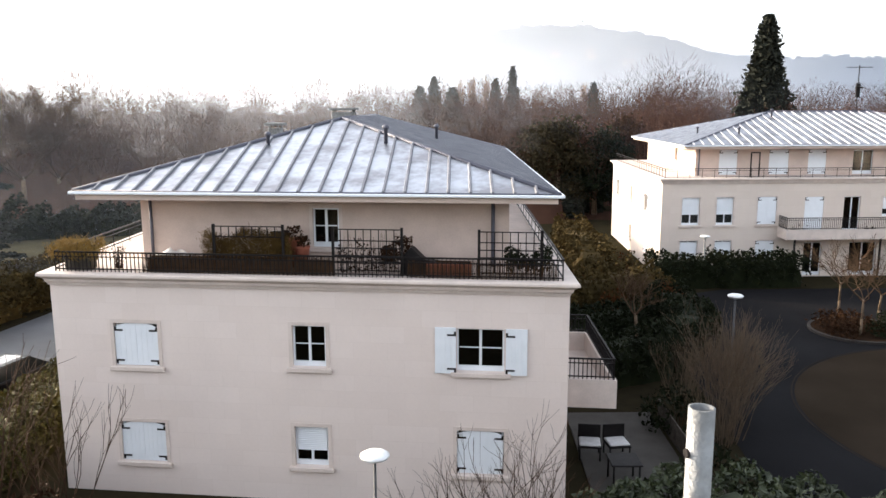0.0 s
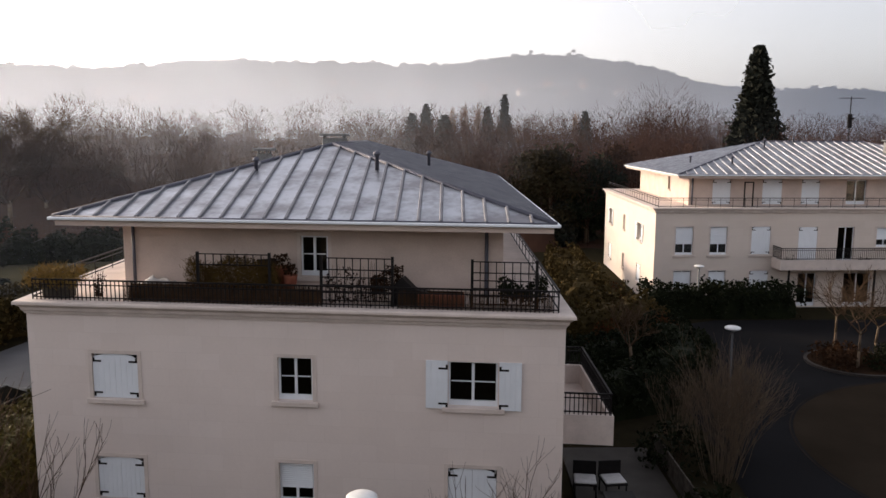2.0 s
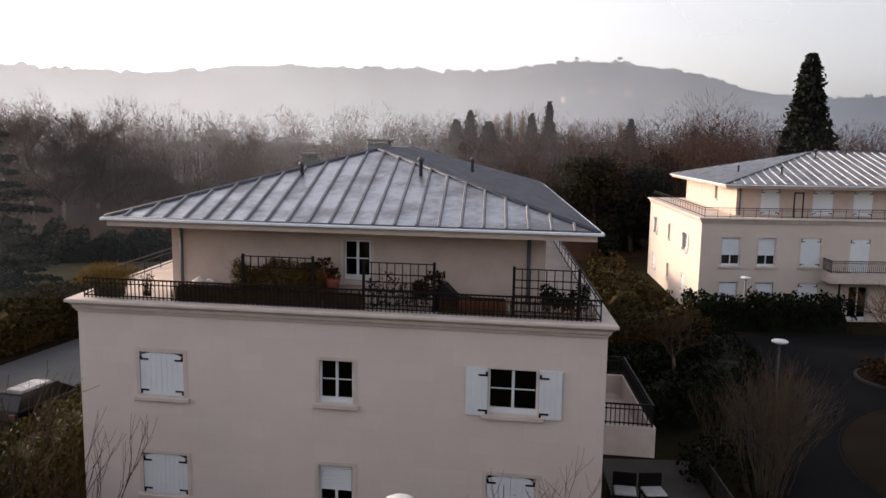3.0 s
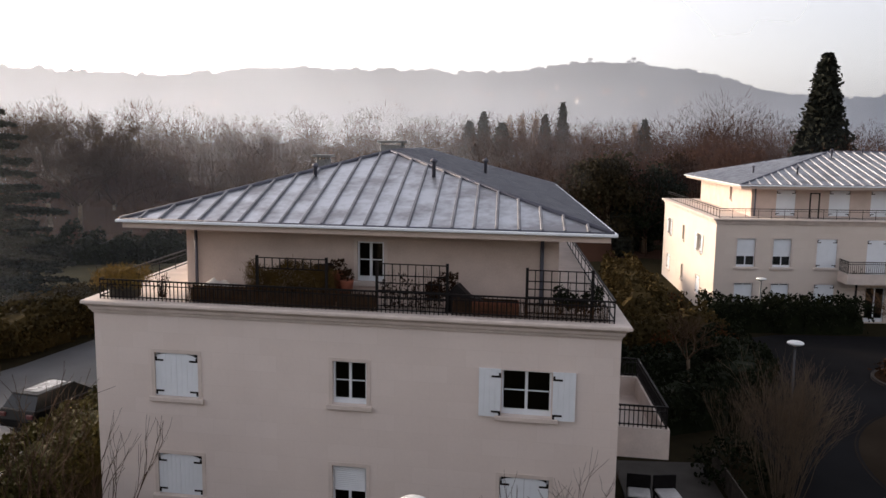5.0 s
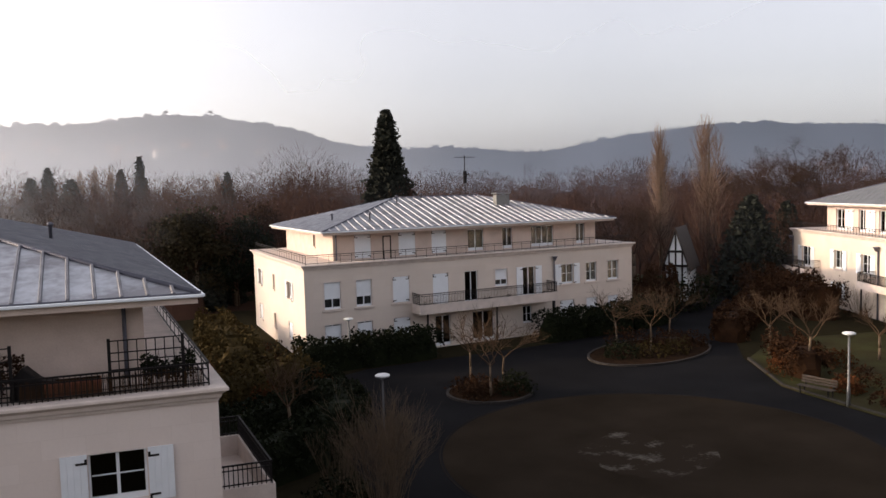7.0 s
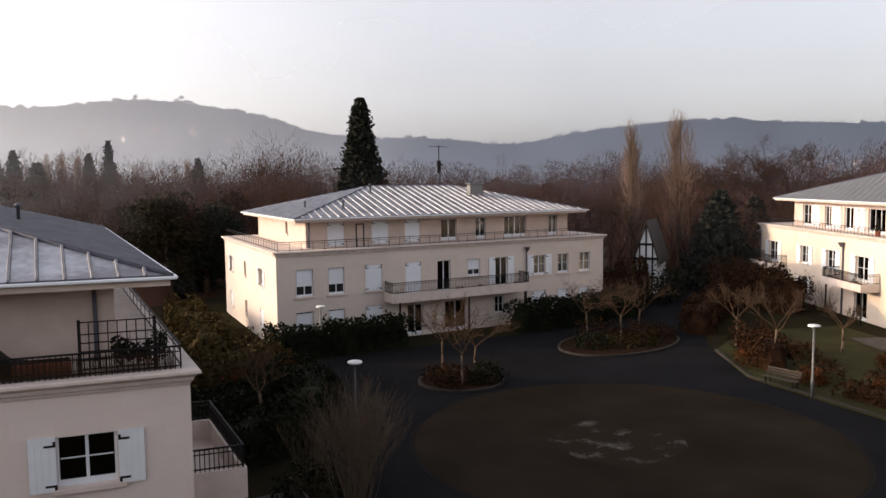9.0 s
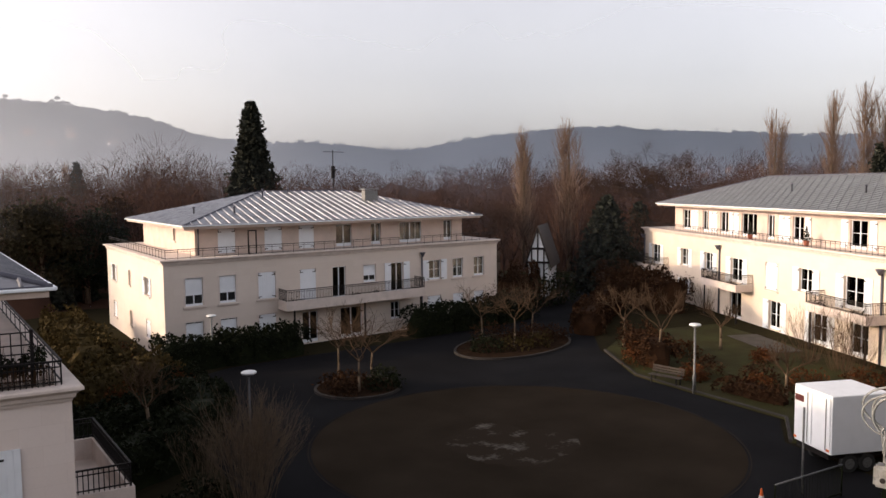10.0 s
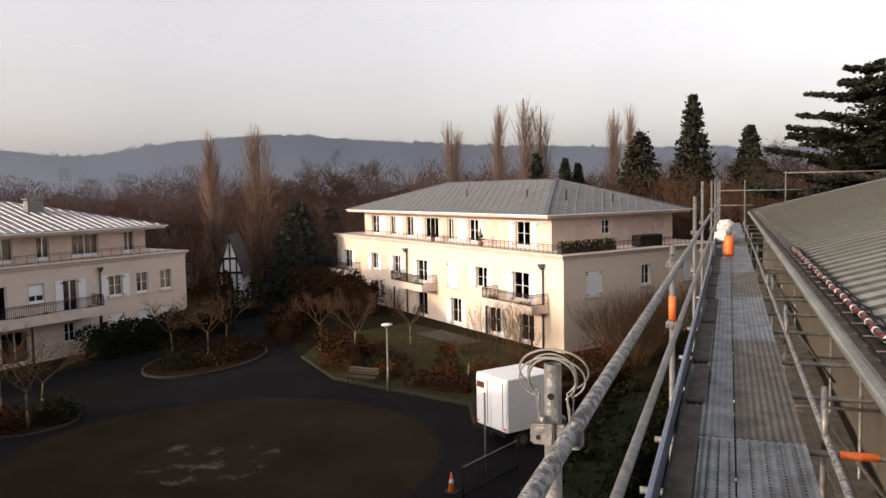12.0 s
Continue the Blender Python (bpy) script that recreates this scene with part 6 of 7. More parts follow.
for x in (-0.75, 0.75):
    bm = bmesh.new()
    box(bm, (x - 0.03, 0.14, 0), (x + 0.03, 0.2, 0.43))
    box(bm, (x - 0.03, -0.26, 0), (x + 0.03, -0.2, 0.43))
    box(bm, (x - 0.03, -0.33, 0.38), (x + 0.03, 0.2, 0.428))
    box(bm, (x - 0.03, -0.38, 0.43), (x + 0.03, -0.33, 0.93))
    part("leg", bm, IRON, t, m=mb)


def box_trailer():
    """A white box trailer standing with its doors towards the court."""
    t = thing("box_trailer", (29.5, 14.95, 0), "white box trailer parked beside the lawn", "trailer")
    m = pose(28.35, 15.45, 0, 0, 0, -24)
    bm = bmesh.new()
    box(bm, (0, -1.05, 0.75), (2.5, 1.05, 2.95))
    part("box_body", bm, WHITE, t, m=m, bevel=0.03)
    for y0, y1 in ((-1.0, -0.02), (0.02, 1.0)):
        bm = bmesh.new()
        box(bm, (-0.035, y0, 0.85), (-0.004, y1, 2.85))
        d = part("rear_door", bm, WHITE, t, m=m, bevel=0.008)
        bm = bmesh.new()
        tube(bm, (-0.055, y0 + 0.2, 0.9), (-0.055, y0 + 0.2, 2.8), 0.015, n=6)
        part("lock_bar", bm, STEEL, d, m=m)
    bm = bmesh.new()
    box(bm, (-0.05, 0.45, 2.35), (-0.037, 0.95, 2.6))
    part("plate", bm, RED, t, "small red sign panel", m=m)
    for y in (-0.92, 0.92):
        bm = bmesh.new()
        box(bm, (-0.05, y - 0.08, 0.86), (-0.037, y + 0.08, 0.95))
        part("reflector", bm, ORANGE, t, m=m)
    bm = bmesh.new()
    box(bm, (0.0, -0.9, 0.55), (2.5, 0.9, 0.747))
    part("chassis", bm, IRON, t, m=m, bevel=0.02)
    bm = bmesh.new()
    tube(bm, (2.5, -0.5, 0.62), (3.6, 0, 0.55), 0.04, n=8)
    tube(bm, (2.5, 0.5, 0.62), (3.6, 0, 0.55), 0.04, n=8)
    tube(bm, (3.45, 0, 0.0), (3.45, 0, 0.6), 0.035, n=8)
    part("drawbar", bm, IRON, t, m=m)
    for x in (0.9, 1.65):
        for y in (-0.95, 0.75):
            bm = bmesh.new()
            tube(bm, (x, y, 0.34), (x, y + 0.2, 0.34), 0.34, n=24)
            w = part("wheel", bm, RUBBER, t, m=m)
            bm = bmesh.new()
            tube(bm, (x, y - 0.01, 0.34), (x, y + 0.21, 0.34), 0.2, n=16)
            part("rim", bm, STEEL, w, m=m)
    return t


box_trailer()
t = thing("post", (25.5, 14.2, 0), "plain grey post at the court edge", "post")
bm = bmesh.new()
tube(bm, (25.5, 14.2, -0.02), (25.5, 14.2, 3.05), 0.035, n=10)
part("pole", bm, STEEL, t)
t = thing("barrier", (24.6, 13.5, 0), "low green mesh gate panel at the court edge", "barrier")
for a, b in (((22.9, 13.65, 1.1), (26.4, 13.3, 1.1)), ((22.9, 13.65, 0.1), (26.4, 13.3, 0.1)), ((22.9, 13.65, 0), (22.9, 13.65, 1.1)), ((26.4, 13.3, 0), (26.4, 13.3, 1.1))):
    bm = bmesh.new()
    tube(bm, a, b, 0.03, n=8)
    part("rail", bm, STEEL if a[2] == 1.1 else LEAF, t)
for k in range(1, 24):
    bm = bmesh.new()
    x = 22.9 + 3.5 * k / 24
    tube(bm, (x, 13.65 - 0.35 * k / 24, 0.1), (x, 13.65 - 0.35 * k / 24, 1.1), 0.007, n=5)
    part("bar", bm, LEAF, t)
t = thing("traffic_cone", (23.2, 14.3, 0), "orange traffic cone with a white band", "cone")
bm = bmesh.new()
lathe(bm, [(0.15, 0.03), (0.025, 0.70), (0.02, 0.72)], (23.2, 14.3, 0), 16)
part("cone", bm, ORANGE, t)
bm = bmesh.new()
box(bm, (22.99, 14.09, 0.008), (23.41, 14.51, 0.04))
part("base", bm, RUBBER, t)
bm = bmesh.new()
lathe(bm, [(0.102, 0.32), (0.072, 0.48)], (23.2, 14.3, 0), 16)
part("band", bm, BAG, t)


def parked_car(at, yaw, material, label):
    """A small hatchback: body with wheel arches, cabin with glass, lights, wheels."""
    t = thing("car", (*at, 0), label, "car", "parked cars")
    m = pose(at[0], at[1], 0, 0, 0, yaw)
    bm = bmesh.new()
    prof = [(-2.0, 0.3), (2.05, 0.3), (2.12, 0.55), (2.0, 0.78), (1.15, 0.92), (-1.95, 0.98), (-2.08, 0.6)]
    secs = [(-0.84, 0.94), (-0.78, 1.0), (0.78, 1.0), (0.84, 0.94)]
    rings = [[bm.verts.new((x * k, y, 0.3 + (z - 0.3) * k)) for x, z in prof] for y, k in secs]
    for a, b in zip(rings, rings[1:]):
        for j in range(len(prof)):
            bm.faces.new((a[j], b[j], b[(j + 1) % len(prof)], a[(j + 1) % len(prof)]))
    bm.faces.new(rings[0])
    bm.faces.new(rings[-1][::-1])
    bmesh.ops.recalc_face_normals(bm, faces=bm.faces[:])
    part("body", bm, material, t, m=m, bevel=0.03)
    bm = bmesh.new()
    lo = [bm.verts.new(p) for p in ((-1.9, -0.74, 0.965), (1.1, -0.74, 0.93), (1.1, 0.74, 0.93), (-1.9, 0.74, 0.965))]
    hi = [bm.verts.new(p) for p in ((-1.55, -0.58, 1.42), (0.25, -0.58, 1.44), (0.25, 0.58, 1.44), (-1.55, 0.58, 1.42))]
    for k in range(4):
        bm.faces.new((lo[k], lo[(k + 1) % 4], hi[(k + 1) % 4], hi[k]))
    bm.faces.new(hi)
    part("cabin_glass", bm, CAR_GLASS, t, "dark tinted glass", m=m)
    bm = bmesh.new()
    box(bm, (-1.6, -0.6, 1.425), (0.28, 0.6, 1.47))
    part("roof_panel", bm, material, t, m=m, bevel=0.02)
    bm = bmesh.new()
    box(bm, (-1.3, -0.36, 1.472), (0.1, 0.36, 1.48))
    part("sunroof", bm, CAR_ROOF, t, "glass roof panel, pale with painted sky reflection", m=m, bevel=0.003)
    for x in (-1.3, 1.3):
        for y in (-0.87, 0.69):
            bm = bmesh.new()
            tube(bm, (x, y, 0.31), (x, y + 0.18, 0.31), 0.31, n=22)
            w = part("wheel", bm, RUBBER, t, m=m)
            bm = bmesh.new()
            tube(bm, (x, y - 0.008, 0.31), (x, y + 0.188, 0.31), 0.2, n=14)
            part("rim", bm, STEEL, w, m=m)
    for y in (-0.6, 0.6):
        bm = bmesh.new()
        box(bm, (1.9, y - 0.17, 0.62), (2.09, y + 0.17, 0.74))
        part("headlight", bm, LAMP_TOP, t, m=m, bevel=0.03)
        bm = bmesh.new()
        box(bm, (-2.06, y - 0.14, 0.7), (-1.96, y + 0.14, 0.86))
        part("tail_light", bm, RED, t, m=m, bevel=0.02)


parked_car((-16.2, 28.5), 76, CAR, "dark parked hatchback beside the hedge")

# ground-floor terrace seats of the near building
def patio_chair(x, y, rot, label):
    t = thing("patio_chair", (x, y, 0.03), label, "chair", "patio chairs")
    m = pose(x, y, 0.032, 0, 0, rot) @ Matrix.Diagonal((1.35, 1.35, 1.0, 1.0))
    bm = bmesh.new()
    box(bm, (-0.26, -0.26, 0.40), (0.26, 0.26, 0.45))
    part("seat", bm, IRON, t, m=m, bevel=0.01)
    bm = bmesh.new()
    box(bm, (-0.24, -0.24, 0.452), (0.24, 0.24, 0.52))
    part("cushion", bm, BAG, t, "pale seat cushion", m=m, bevel=0.025)
    bm = bmesh.new()
    box(bm, (-0.26, 0.24, 0.45), (0.26, 0.28, 0.92))
    part("backrest", bm, IRON, t, m=m, bevel=0.01)
    for a in (-0.23, 0.23):
        for b in (-0.23, 0.23):
            bm = bmesh.new()
            tube(bm, (a, b, 0), (a, b, 0.4), 0.02, n=6)
            part("leg", bm, IRON, t, m=m)


patio_chair(4.75, 22.4, -8, "dark garden chair with a pale cushion on the patio")
patio_chair(5.6, 22.4, 6, "dark garden chair with a pale cushion on the patio")
t = thing("patio_table", (5.4, 20.6, 0.03), "dark covered patio table", "table")
bm = bmesh.new()
box(bm, (4.95, 20.2, 0.70), (5.85, 21.1, 0.75))
part("tabletop", bm, IRON, t, bevel=0.02)
for a in (5.03, 5.77):
    for b in (20.28, 21.02):
        bm = bmesh.new()
        tube(bm, (a, b, 0.032), (a, b, 0.7), 0.03, n=6)
        part("leg", bm, IRON, t)
t = thing("low_fence", (7.6, 19, 0), "brown wooden garden fence beside the patio", "fence")
for k in range(15):
    bm = bmesh.new()
    y = 17.2 + k * 0.55
    box(bm, (7.55 + 0.012 * k, y, 0), (7.6 + 0.012 * k, y + 0.52, 0.75))
    part("panel", bm, TIMBER, t, bevel=0.006)

# ---- hedges and shrubs ----
rng = random.Random(21)
hedge("hedge", [(-15.0, 15.6), (-13.2, 21.0), (-13.0, 27.5), (-12.6, 36)], 2.4, 1.7, LEAF_LIGHT, "olive-green loose hedge beside the near building", rng, 420, 0.12, "hedges")
hedge("hedge", [(4.0, 16.5), (6.2, 17.0), (8.2, 17.2), (10.2, 15.9), (12.0, 14.2)], 2.6, 1.6, LEAF_LAUREL, "green laurel hedge under the scaffold", rng, 620, 0.11, "hedges", rough=0.4)
hedge("hedge", [(12.0, 14.2), (17.0, 11.0)], 2.4, 1.4, LEAF_LAUREL, "green laurel hedge under the scaffold", rng, 420, 0.10, "hedges")
hedge("hedge", [(13.2, 46.6), (17, 46.2), (22.2, 46.4)], 1.9, 2.0, LEAF, "dark clipped hedge before the shaded front", rng, 300, 0.13, "hedges")
hedge("hedge", [(31.0, 46.6), (34.5, 46.7), (39, 47.0), (43.5, 48.0)], 2.4, 2.0, LEAF, "dark hedge before the shaded front", rng, 300, 0.13, "hedges")
hedge("hedge", [(9.2, 44.5), (9.8, 50), (10.5, 60)], 2.8, 2.3, LEAF_OLIVE, "dark olive loose hedge by the sunlit gable", rng, 240, 0.15, "hedges", rough=0.5)
hedge("hedge", [(6.2, 29), (9.5, 30.5), (11.6, 33.5), (11.8, 38.5)], 2.2, 1.9, LEAF, "dark clipped hedge in the garden", rng, 280, 0.13, "hedges")
hedge("hedge", [(6.3, 34), (10.2, 36.5)], 2.0, 1.6, LEAF, "dark clipped hedge in the garden", rng, 280, 0.13, "hedges")
hedge("hedge", [(6.5, 39.5), (12.4, 42.5)], 2.6, 2.2, LEAF_OLIVE, "olive-brown loose hedge in the garden", rng, 240, 0.15, "hedges", rough=0.5)
hedge("hedge", [(41.0, 39.0), (44, 41.5), (47.5, 43.6), (54, 48)], 2.4, 1.8, LEAF_BROWN, "dark brown beech hedge along the path", rng, 280, 0.15, "hedges", rough=0.4)
hedge("hedge", [(43, 50.2), (47, 52.5), (52, 58)], 3.0, 2.6, LEAF_BROWN, "brown hedge at the end of the path", rng, 260, 0.15, "hedges", rough=0.5)
hedge("hedge", [(35.2, 20.5), (35.3, 24.0)], 1.1, 0.7, LEAF_BROWN, "low rust-brown hedge along the lawn", rng, 260, 0.09, "hedges", rough=0.5)
hedge("hedge", [(36.6, 29.0), (39.6, 33.5)], 2.2, 1.6, LEAF_BROWN, "rust-brown hedge beside the lawn", rng, 260, 0.12, "hedges", rough=0.5)
hedge("hedge", [(31.0, 15.2), (35.0, 14.2), (40, 14.5)], 2.2, 1.6, LEAF_BROWN, "rust-brown hedge behind the trailer", rng, 260, 0.12, "hedges", rough=0.5)
hedge("hedge", [(20, 8.8), (26, 9.8), (36, 11)], 3.0, 1.5, LEAF, "dark hedge along the scaffolded building", rng, 240, 0.13, "hedges", rough=0.4)
for x, y, r, h, lf, ct in ((20.2, 36.8, 1.5, 0.9, LEAF_BROWN, 500), (21.6, 35.2, 1.1, 1.3, LEAF, 600), (19.4, 35.4, 0.9, 0.7, LEAF_BROWN, 260), (31.8, 39.2, 1.3, 1.1, LEAF, 420), (33.8, 38.6, 1.3, 0.9, LEAF_OLIVE, 300), (35.6, 38.2, 1.0, 1.1, LEAF_OLIVE, 260), (36.6, 40.0, 1.6, 1.3, LEAF_BROWN, 520), (38.2, 39.6, 1.2, 1.0, LEAF_BROWN, 320), (34.6, 41.6, 1.8, 1.4, LEAF_BROWN, 520), (37.8, 27.0, 1.3, 1.1, LEAF_BROWN, 380), (38.6, 24.0, 1.2, 1.0, LEAF_BROWN, 320), (8.2, 24.5, 1.4, 1.4, LEAF, 500), (7.9, 20.2, 1.2, 1.1, LEAF, 420)):
    shrub("shrub", (x, y), r, h, "low rust-brown winter shrub in a planting bed" if lf is LEAF_BROWN else "low dark evergreen shrub in a planting bed" if lf is LEAF else "low golden shrub in a planting bed", rng, 12, leafy=lf, count=ct, z0=0.02, group="island shrubs", size=0.1)
for x, y, r, h, st in ((9.4, 23.6, 1.25, 4.0, 64), (10.4, 25.4, 1.0, 3.4, 36), (48.4, 16.2, 3.3, 3.8, 260), (52.5, 15.0, 2.4, 4.0, 150), (45.5, 15.2, 1.8, 3.0, 110), (44.4, 22.6, 1.3, 3.6, 46), (45.4, 25.0, 1.2, 3.2, 40), (42.6, 20.8, 1.2, 2.6, 34), (60.0, 44, 1.5, 2.6, 30), (57.5, 41.0, 1.4, 2.4, 30), (9.0, 27.0, 1.3, 2.4, 30)):
    shrub("shrub", (x, y), r, h, "tall bare brown winter shrub", rng, st, depth=3, group="bare shrubs", material=BARK if x < 12 else TWIG_PALE, base=0.5, spread=0.42)
for x, y, h in ((1.6, 15.9, 3.0), (0.6, 16.4, 2.3), (2.5, 16.3, 2.6), (-11.2, 17.4, 4.4), (-9.6, 17.8, 3.4), (-12.4, 16.6, 4.2)):
    shrub("shrub", (x, y), 1.7, h * 1.12, "bare thorny shrub before the near wall", rng, 7, depth=3, group="bare shrubs", girth=1.7, spread=0.5)
hedge("hedge", [(-1.5, 17.0), (3.6, 16.5)], 1.2, 0.75, LEAF_BROWN, "low brown hedge before the near wall", rng, 240, 0.09, "hedges", rough=0.5)
hedge("hedge", [(-13.6, 16.2), (-9.5, 16.6)], 1.8, 1.5, LEAF_BROWN, "brown hedge before the near wall", rng, 240, 0.1, "hedges", rough=0.5)

hedge("hedge", [(-29.0, 26), (-26.2, 32.5), (-24.6, 36.5), (-23.2, 41), (-22, 50)], 4.4, 1.9, LEAF_OLIVE, "dark olive hedge along the lane", rng, 420, 0.16, "hedges", rough=0.45)
sheet("meadow", [(-23, 48), (-16, 60), (-20, 74), (-60, 74), (-80, 50), (-32, 38)], 0.012, MEADOW, label="pale winter meadow beside the lane")
hedge("hedge", [(-60, 56), (-46, 62), (-36, 66), (-24, 69), (-12, 72)], 4.0, 2.4, LEAF, "dark thicket behind the meadow", rng, 220, 0.2, "hedges", rough=0.6)
for x, y, r, h in ((-33.9, 53.3, 1.2, 1.5), (-30.5, 51.0, 0.9, 1.1), (-37.5, 55.0, 1.4, 1.7)):
    shrub("shrub", (x, y), r, h, "round olive bush in the meadow", rng, 12, leafy=LEAF_OLIVE, count=420, group="meadow bushes", size=0.13)


def reed_screen(u0, u1, z1):
    """A screen of upright reeds tied behind the railing."""
    t = thing("reed_screen", FA @ Vector(((u0 + u1) / 2, 0.43, 6.37)), "brown reed screen tied behind the terrace railing", "screen", "reed screens")
    r2 = random.Random(int(u0 * 31))
    bm = bmesh.new()
    u = u0
    while u < u1:
        tube(bm, (u, 0.43 + r2.uniform(-0.008, 0.008), 6.373), (u + r2.uniform(-0.02, 0.02), 0.43, z1 + r2.uniform(-0.05, 0.03)), 0.009, 0.006, 4)
        u += r2.uniform(0.014, 0.024)
    tagged(part("reeds", bm, REED, t, m=FA), kind="stuff")
    for z in (6.5, 6.75):
        bm = bmesh.new()
        box(bm, (u0, 0.416, z), (u1, 0.42, z + 0.012))
        part("tie_wire", bm, IRON, t, m=FA)


reed_screen(2.9, 8.2, 6.90)
reed_screen(10.2, 14.1, 6.82)

p = [FC @ Vector(q) for q in ((1.0, -4.5, 0), (6.0, -4.2, 0), (11.0, -4.0, 0), (15.5, -3.6, 0))]
hedge("hedge", [(q.x, q.y) for q in p], 3.4, 2.9, LEAF_BROWN, "dark brown hedge before the sunny front", rng, 300, 0.15, "hedges", rough=0.4)
for x, y, r, h in ((36.0, 26.4, 0.9, 0.8), (37.2, 23.2, 0.9, 0.7), (39.0, 21.6, 1.2, 1.0), (41.0, 19.6, 1.3, 1.2), (36.6, 30.6, 1.2, 1.3), (38.4, 31.6, 1.3, 1.4), (40.8, 30.6, 1.1, 1.0), (43.0, 26.6, 0.8, 0.8), (40.4, 17.2, 1.6, 1.6), (43.6, 16.6, 1.5, 1.8), (32.2, 16.6, 0.9, 1.1), (38.0, 18.2, 1.0, 1.2), (12.6, 41.0, 1.2, 1.4), (9.2, 38.4, 1.3, 1.5), (7.6, 44.6, 1.5, 1.8), (11.2, 47.6, 1.4, 1.9)):
    shrub("shrub", (x, y), r, h, "rust-coloured winter shrub with dry leaves", rng, 12, leafy=LEAF_RUST, count=420, z0=0.04 if x > 33 else -0.02, group="rust shrubs", size=0.09)

# ---- garden trees ----
rng = random.Random(33)
for x, y, h in ((20.75, 38.6, 5.0), (20.1, 35.2, 4.8), (22.0, 37.0, 4.4), (33.3, 41.5, 5.0), (34.3, 39.2, 5.2), (37.4, 40.8, 4.8)):
    bare_tree("pollard_tree", (x, y), h, 0.06, "small pollarded tree with pale spreading branches", rng, crown=0.62, depth=3, spread=0.62, up=0.12, kids=4, group="pollard trees", material=TWIG_PALE, length=1.5)
for x, y, h in ((37.4, 29.7, 5.6), (35.9, 20.9, 3.6), (39.8, 34.6, 5.0), (8.8, 33.0, 4.5), (44.0, 30.2, 3.8)):
    bare_tree("garden_tree", (x, y), h, 0.08, "young leafless tree on the lawn", rng, crown=0.6, depth=3, spread=0.5, up=0.18, kids=4, group="garden trees", material=TWIG_PALE)

# ---- large trees ----
def polar(yaw, d):
    return (math.sin(radians(yaw)) * d, math.cos(radians(yaw)) * d)


rng = random.Random(44)
conifer("sequoia", polar(22.55, 92), 20.3, 5.4, "tall dark cone-shaped sequoia", rng, tiers=100, droop=0.3, power=0.92, clump=0.34, per=34, tip=0.05, sprays=14)
for yaw, d, h, r in ((41.9, 100, 19.3, 1.5), (45.1, 100, 20.4, 2.0), (58.8, 120, 22.6, 1.9), (62.2, 120, 25, 2.0), (64.0, 120, 26, 2.3), (65.2, 124, 25, 1.8), (70.3, 130, 25, 1.8), (71.4, 130, 25, 1.6), (1.9, 200, 19.5, 1.4), (2.8, 205, 21, 1.6), (3.7, 200, 20.5, 1.5), (10.6, 190, 18, 1.6)):
    poplar("poplar", polar(yaw, d), h, r, "tall leafless columnar poplar", rng)
for yaw, d, h, r, p in ((5.6, 165, 19.3, 3.6, 0.9), (0.0, 165, 17.0, 3.6, 0.7), (1.3, 150, 14.6, 4.4, 0.6), (11.3, 150, 15.3, 3.2, 0.9), (4.4, 172, 17.0, 3.6, 0.8), (-1.0, 175, 15.5, 4.0, 0.6), (9.9, 78, 7.4, 0.9, 0.5), (11.4, 82, 6.8, 0.9, 0.5), (47.8, 82, 9.5, 4.5, 0.7), (50.0, 95, 8.5, 3.2, 0.7), (64.9, 100, 14.9, 1.9, 0.8), (66.9, 100, 14.3, 1.9, 0.8), (67.8, 102, 13.6, 1.6, 0.8), (75.6, 85, 19.8, 4.6, 0.85), (79.3, 88, 16.8, 4.6, 0.85), (72.1, 92, 16.6, 4.4, 0.5), (84.0, 70, 11, 4.5, 0.6)):
    conifer("conifer", polar(yaw, d), h, r, "dark evergreen conifer among the bare woods", rng, tiers=54, clump=0.30, per=20, power=p, group="conifers")


def evergreen(at, height, radius, label, rng, material):
    """A rounded evergreen broadleaf: trunk, limbs and a lumpy crown of many small leaf sprays with gaps."""
    t = thing("evergreen_tree", (*at, 0), label, "tree", "evergreen trees")
    bm = bmesh.new()
    tube(bm, (*at, -0.2), (*at, height * 0.55), 0.3, 0.16, 8)
    part("trunk", bm, BARK, t)
    br, fo = bmesh.new(), bmesh.new()
    for _ in range(36):
        d = Vector((rng.gauss(0, 1), rng.gauss(0, 1), rng.gauss(0.25, 0.9))).normalized() * rng.uniform(0.7, 1.3)
        c = Vector((at[0] + d.x * radius * 0.72, at[1] + d.y * radius * 0.72, height * 0.55 + d.z * height * 0.36))
        c.z = max(c.z, height * 0.12)
        tube(br, (at[0], at[1], height * rng.uniform(0.25, 0.5)), c, 0.07, 0.02, 4, cap=False)
        lump = radius * rng.uniform(0.24, 0.4)
        leaves(fo, [c + Vector((rng.gauss(0, 1), rng.gauss(0, 1), rng.gauss(0, 0.75))) * lump * 0.62 for _ in range(230)], 0.2, rng)
    part("branchwork", br, TWIG, t)
    part("foliage", fo, material, t)


for yaw, d, h, r, m in ((9.0, 78, 9.8, 3.4, LEAF_DEEP), (11.6, 80, 8.8, 3.2, LEAF), (13.4, 84, 9.4, 3.0, LEAF_BROWN), (7.2, 86, 8.8, 3.2, LEAF_DEEP)):
    evergreen(polar(yaw, d), h, r, "rounded dark evergreen tree beside the garden", rng, m)


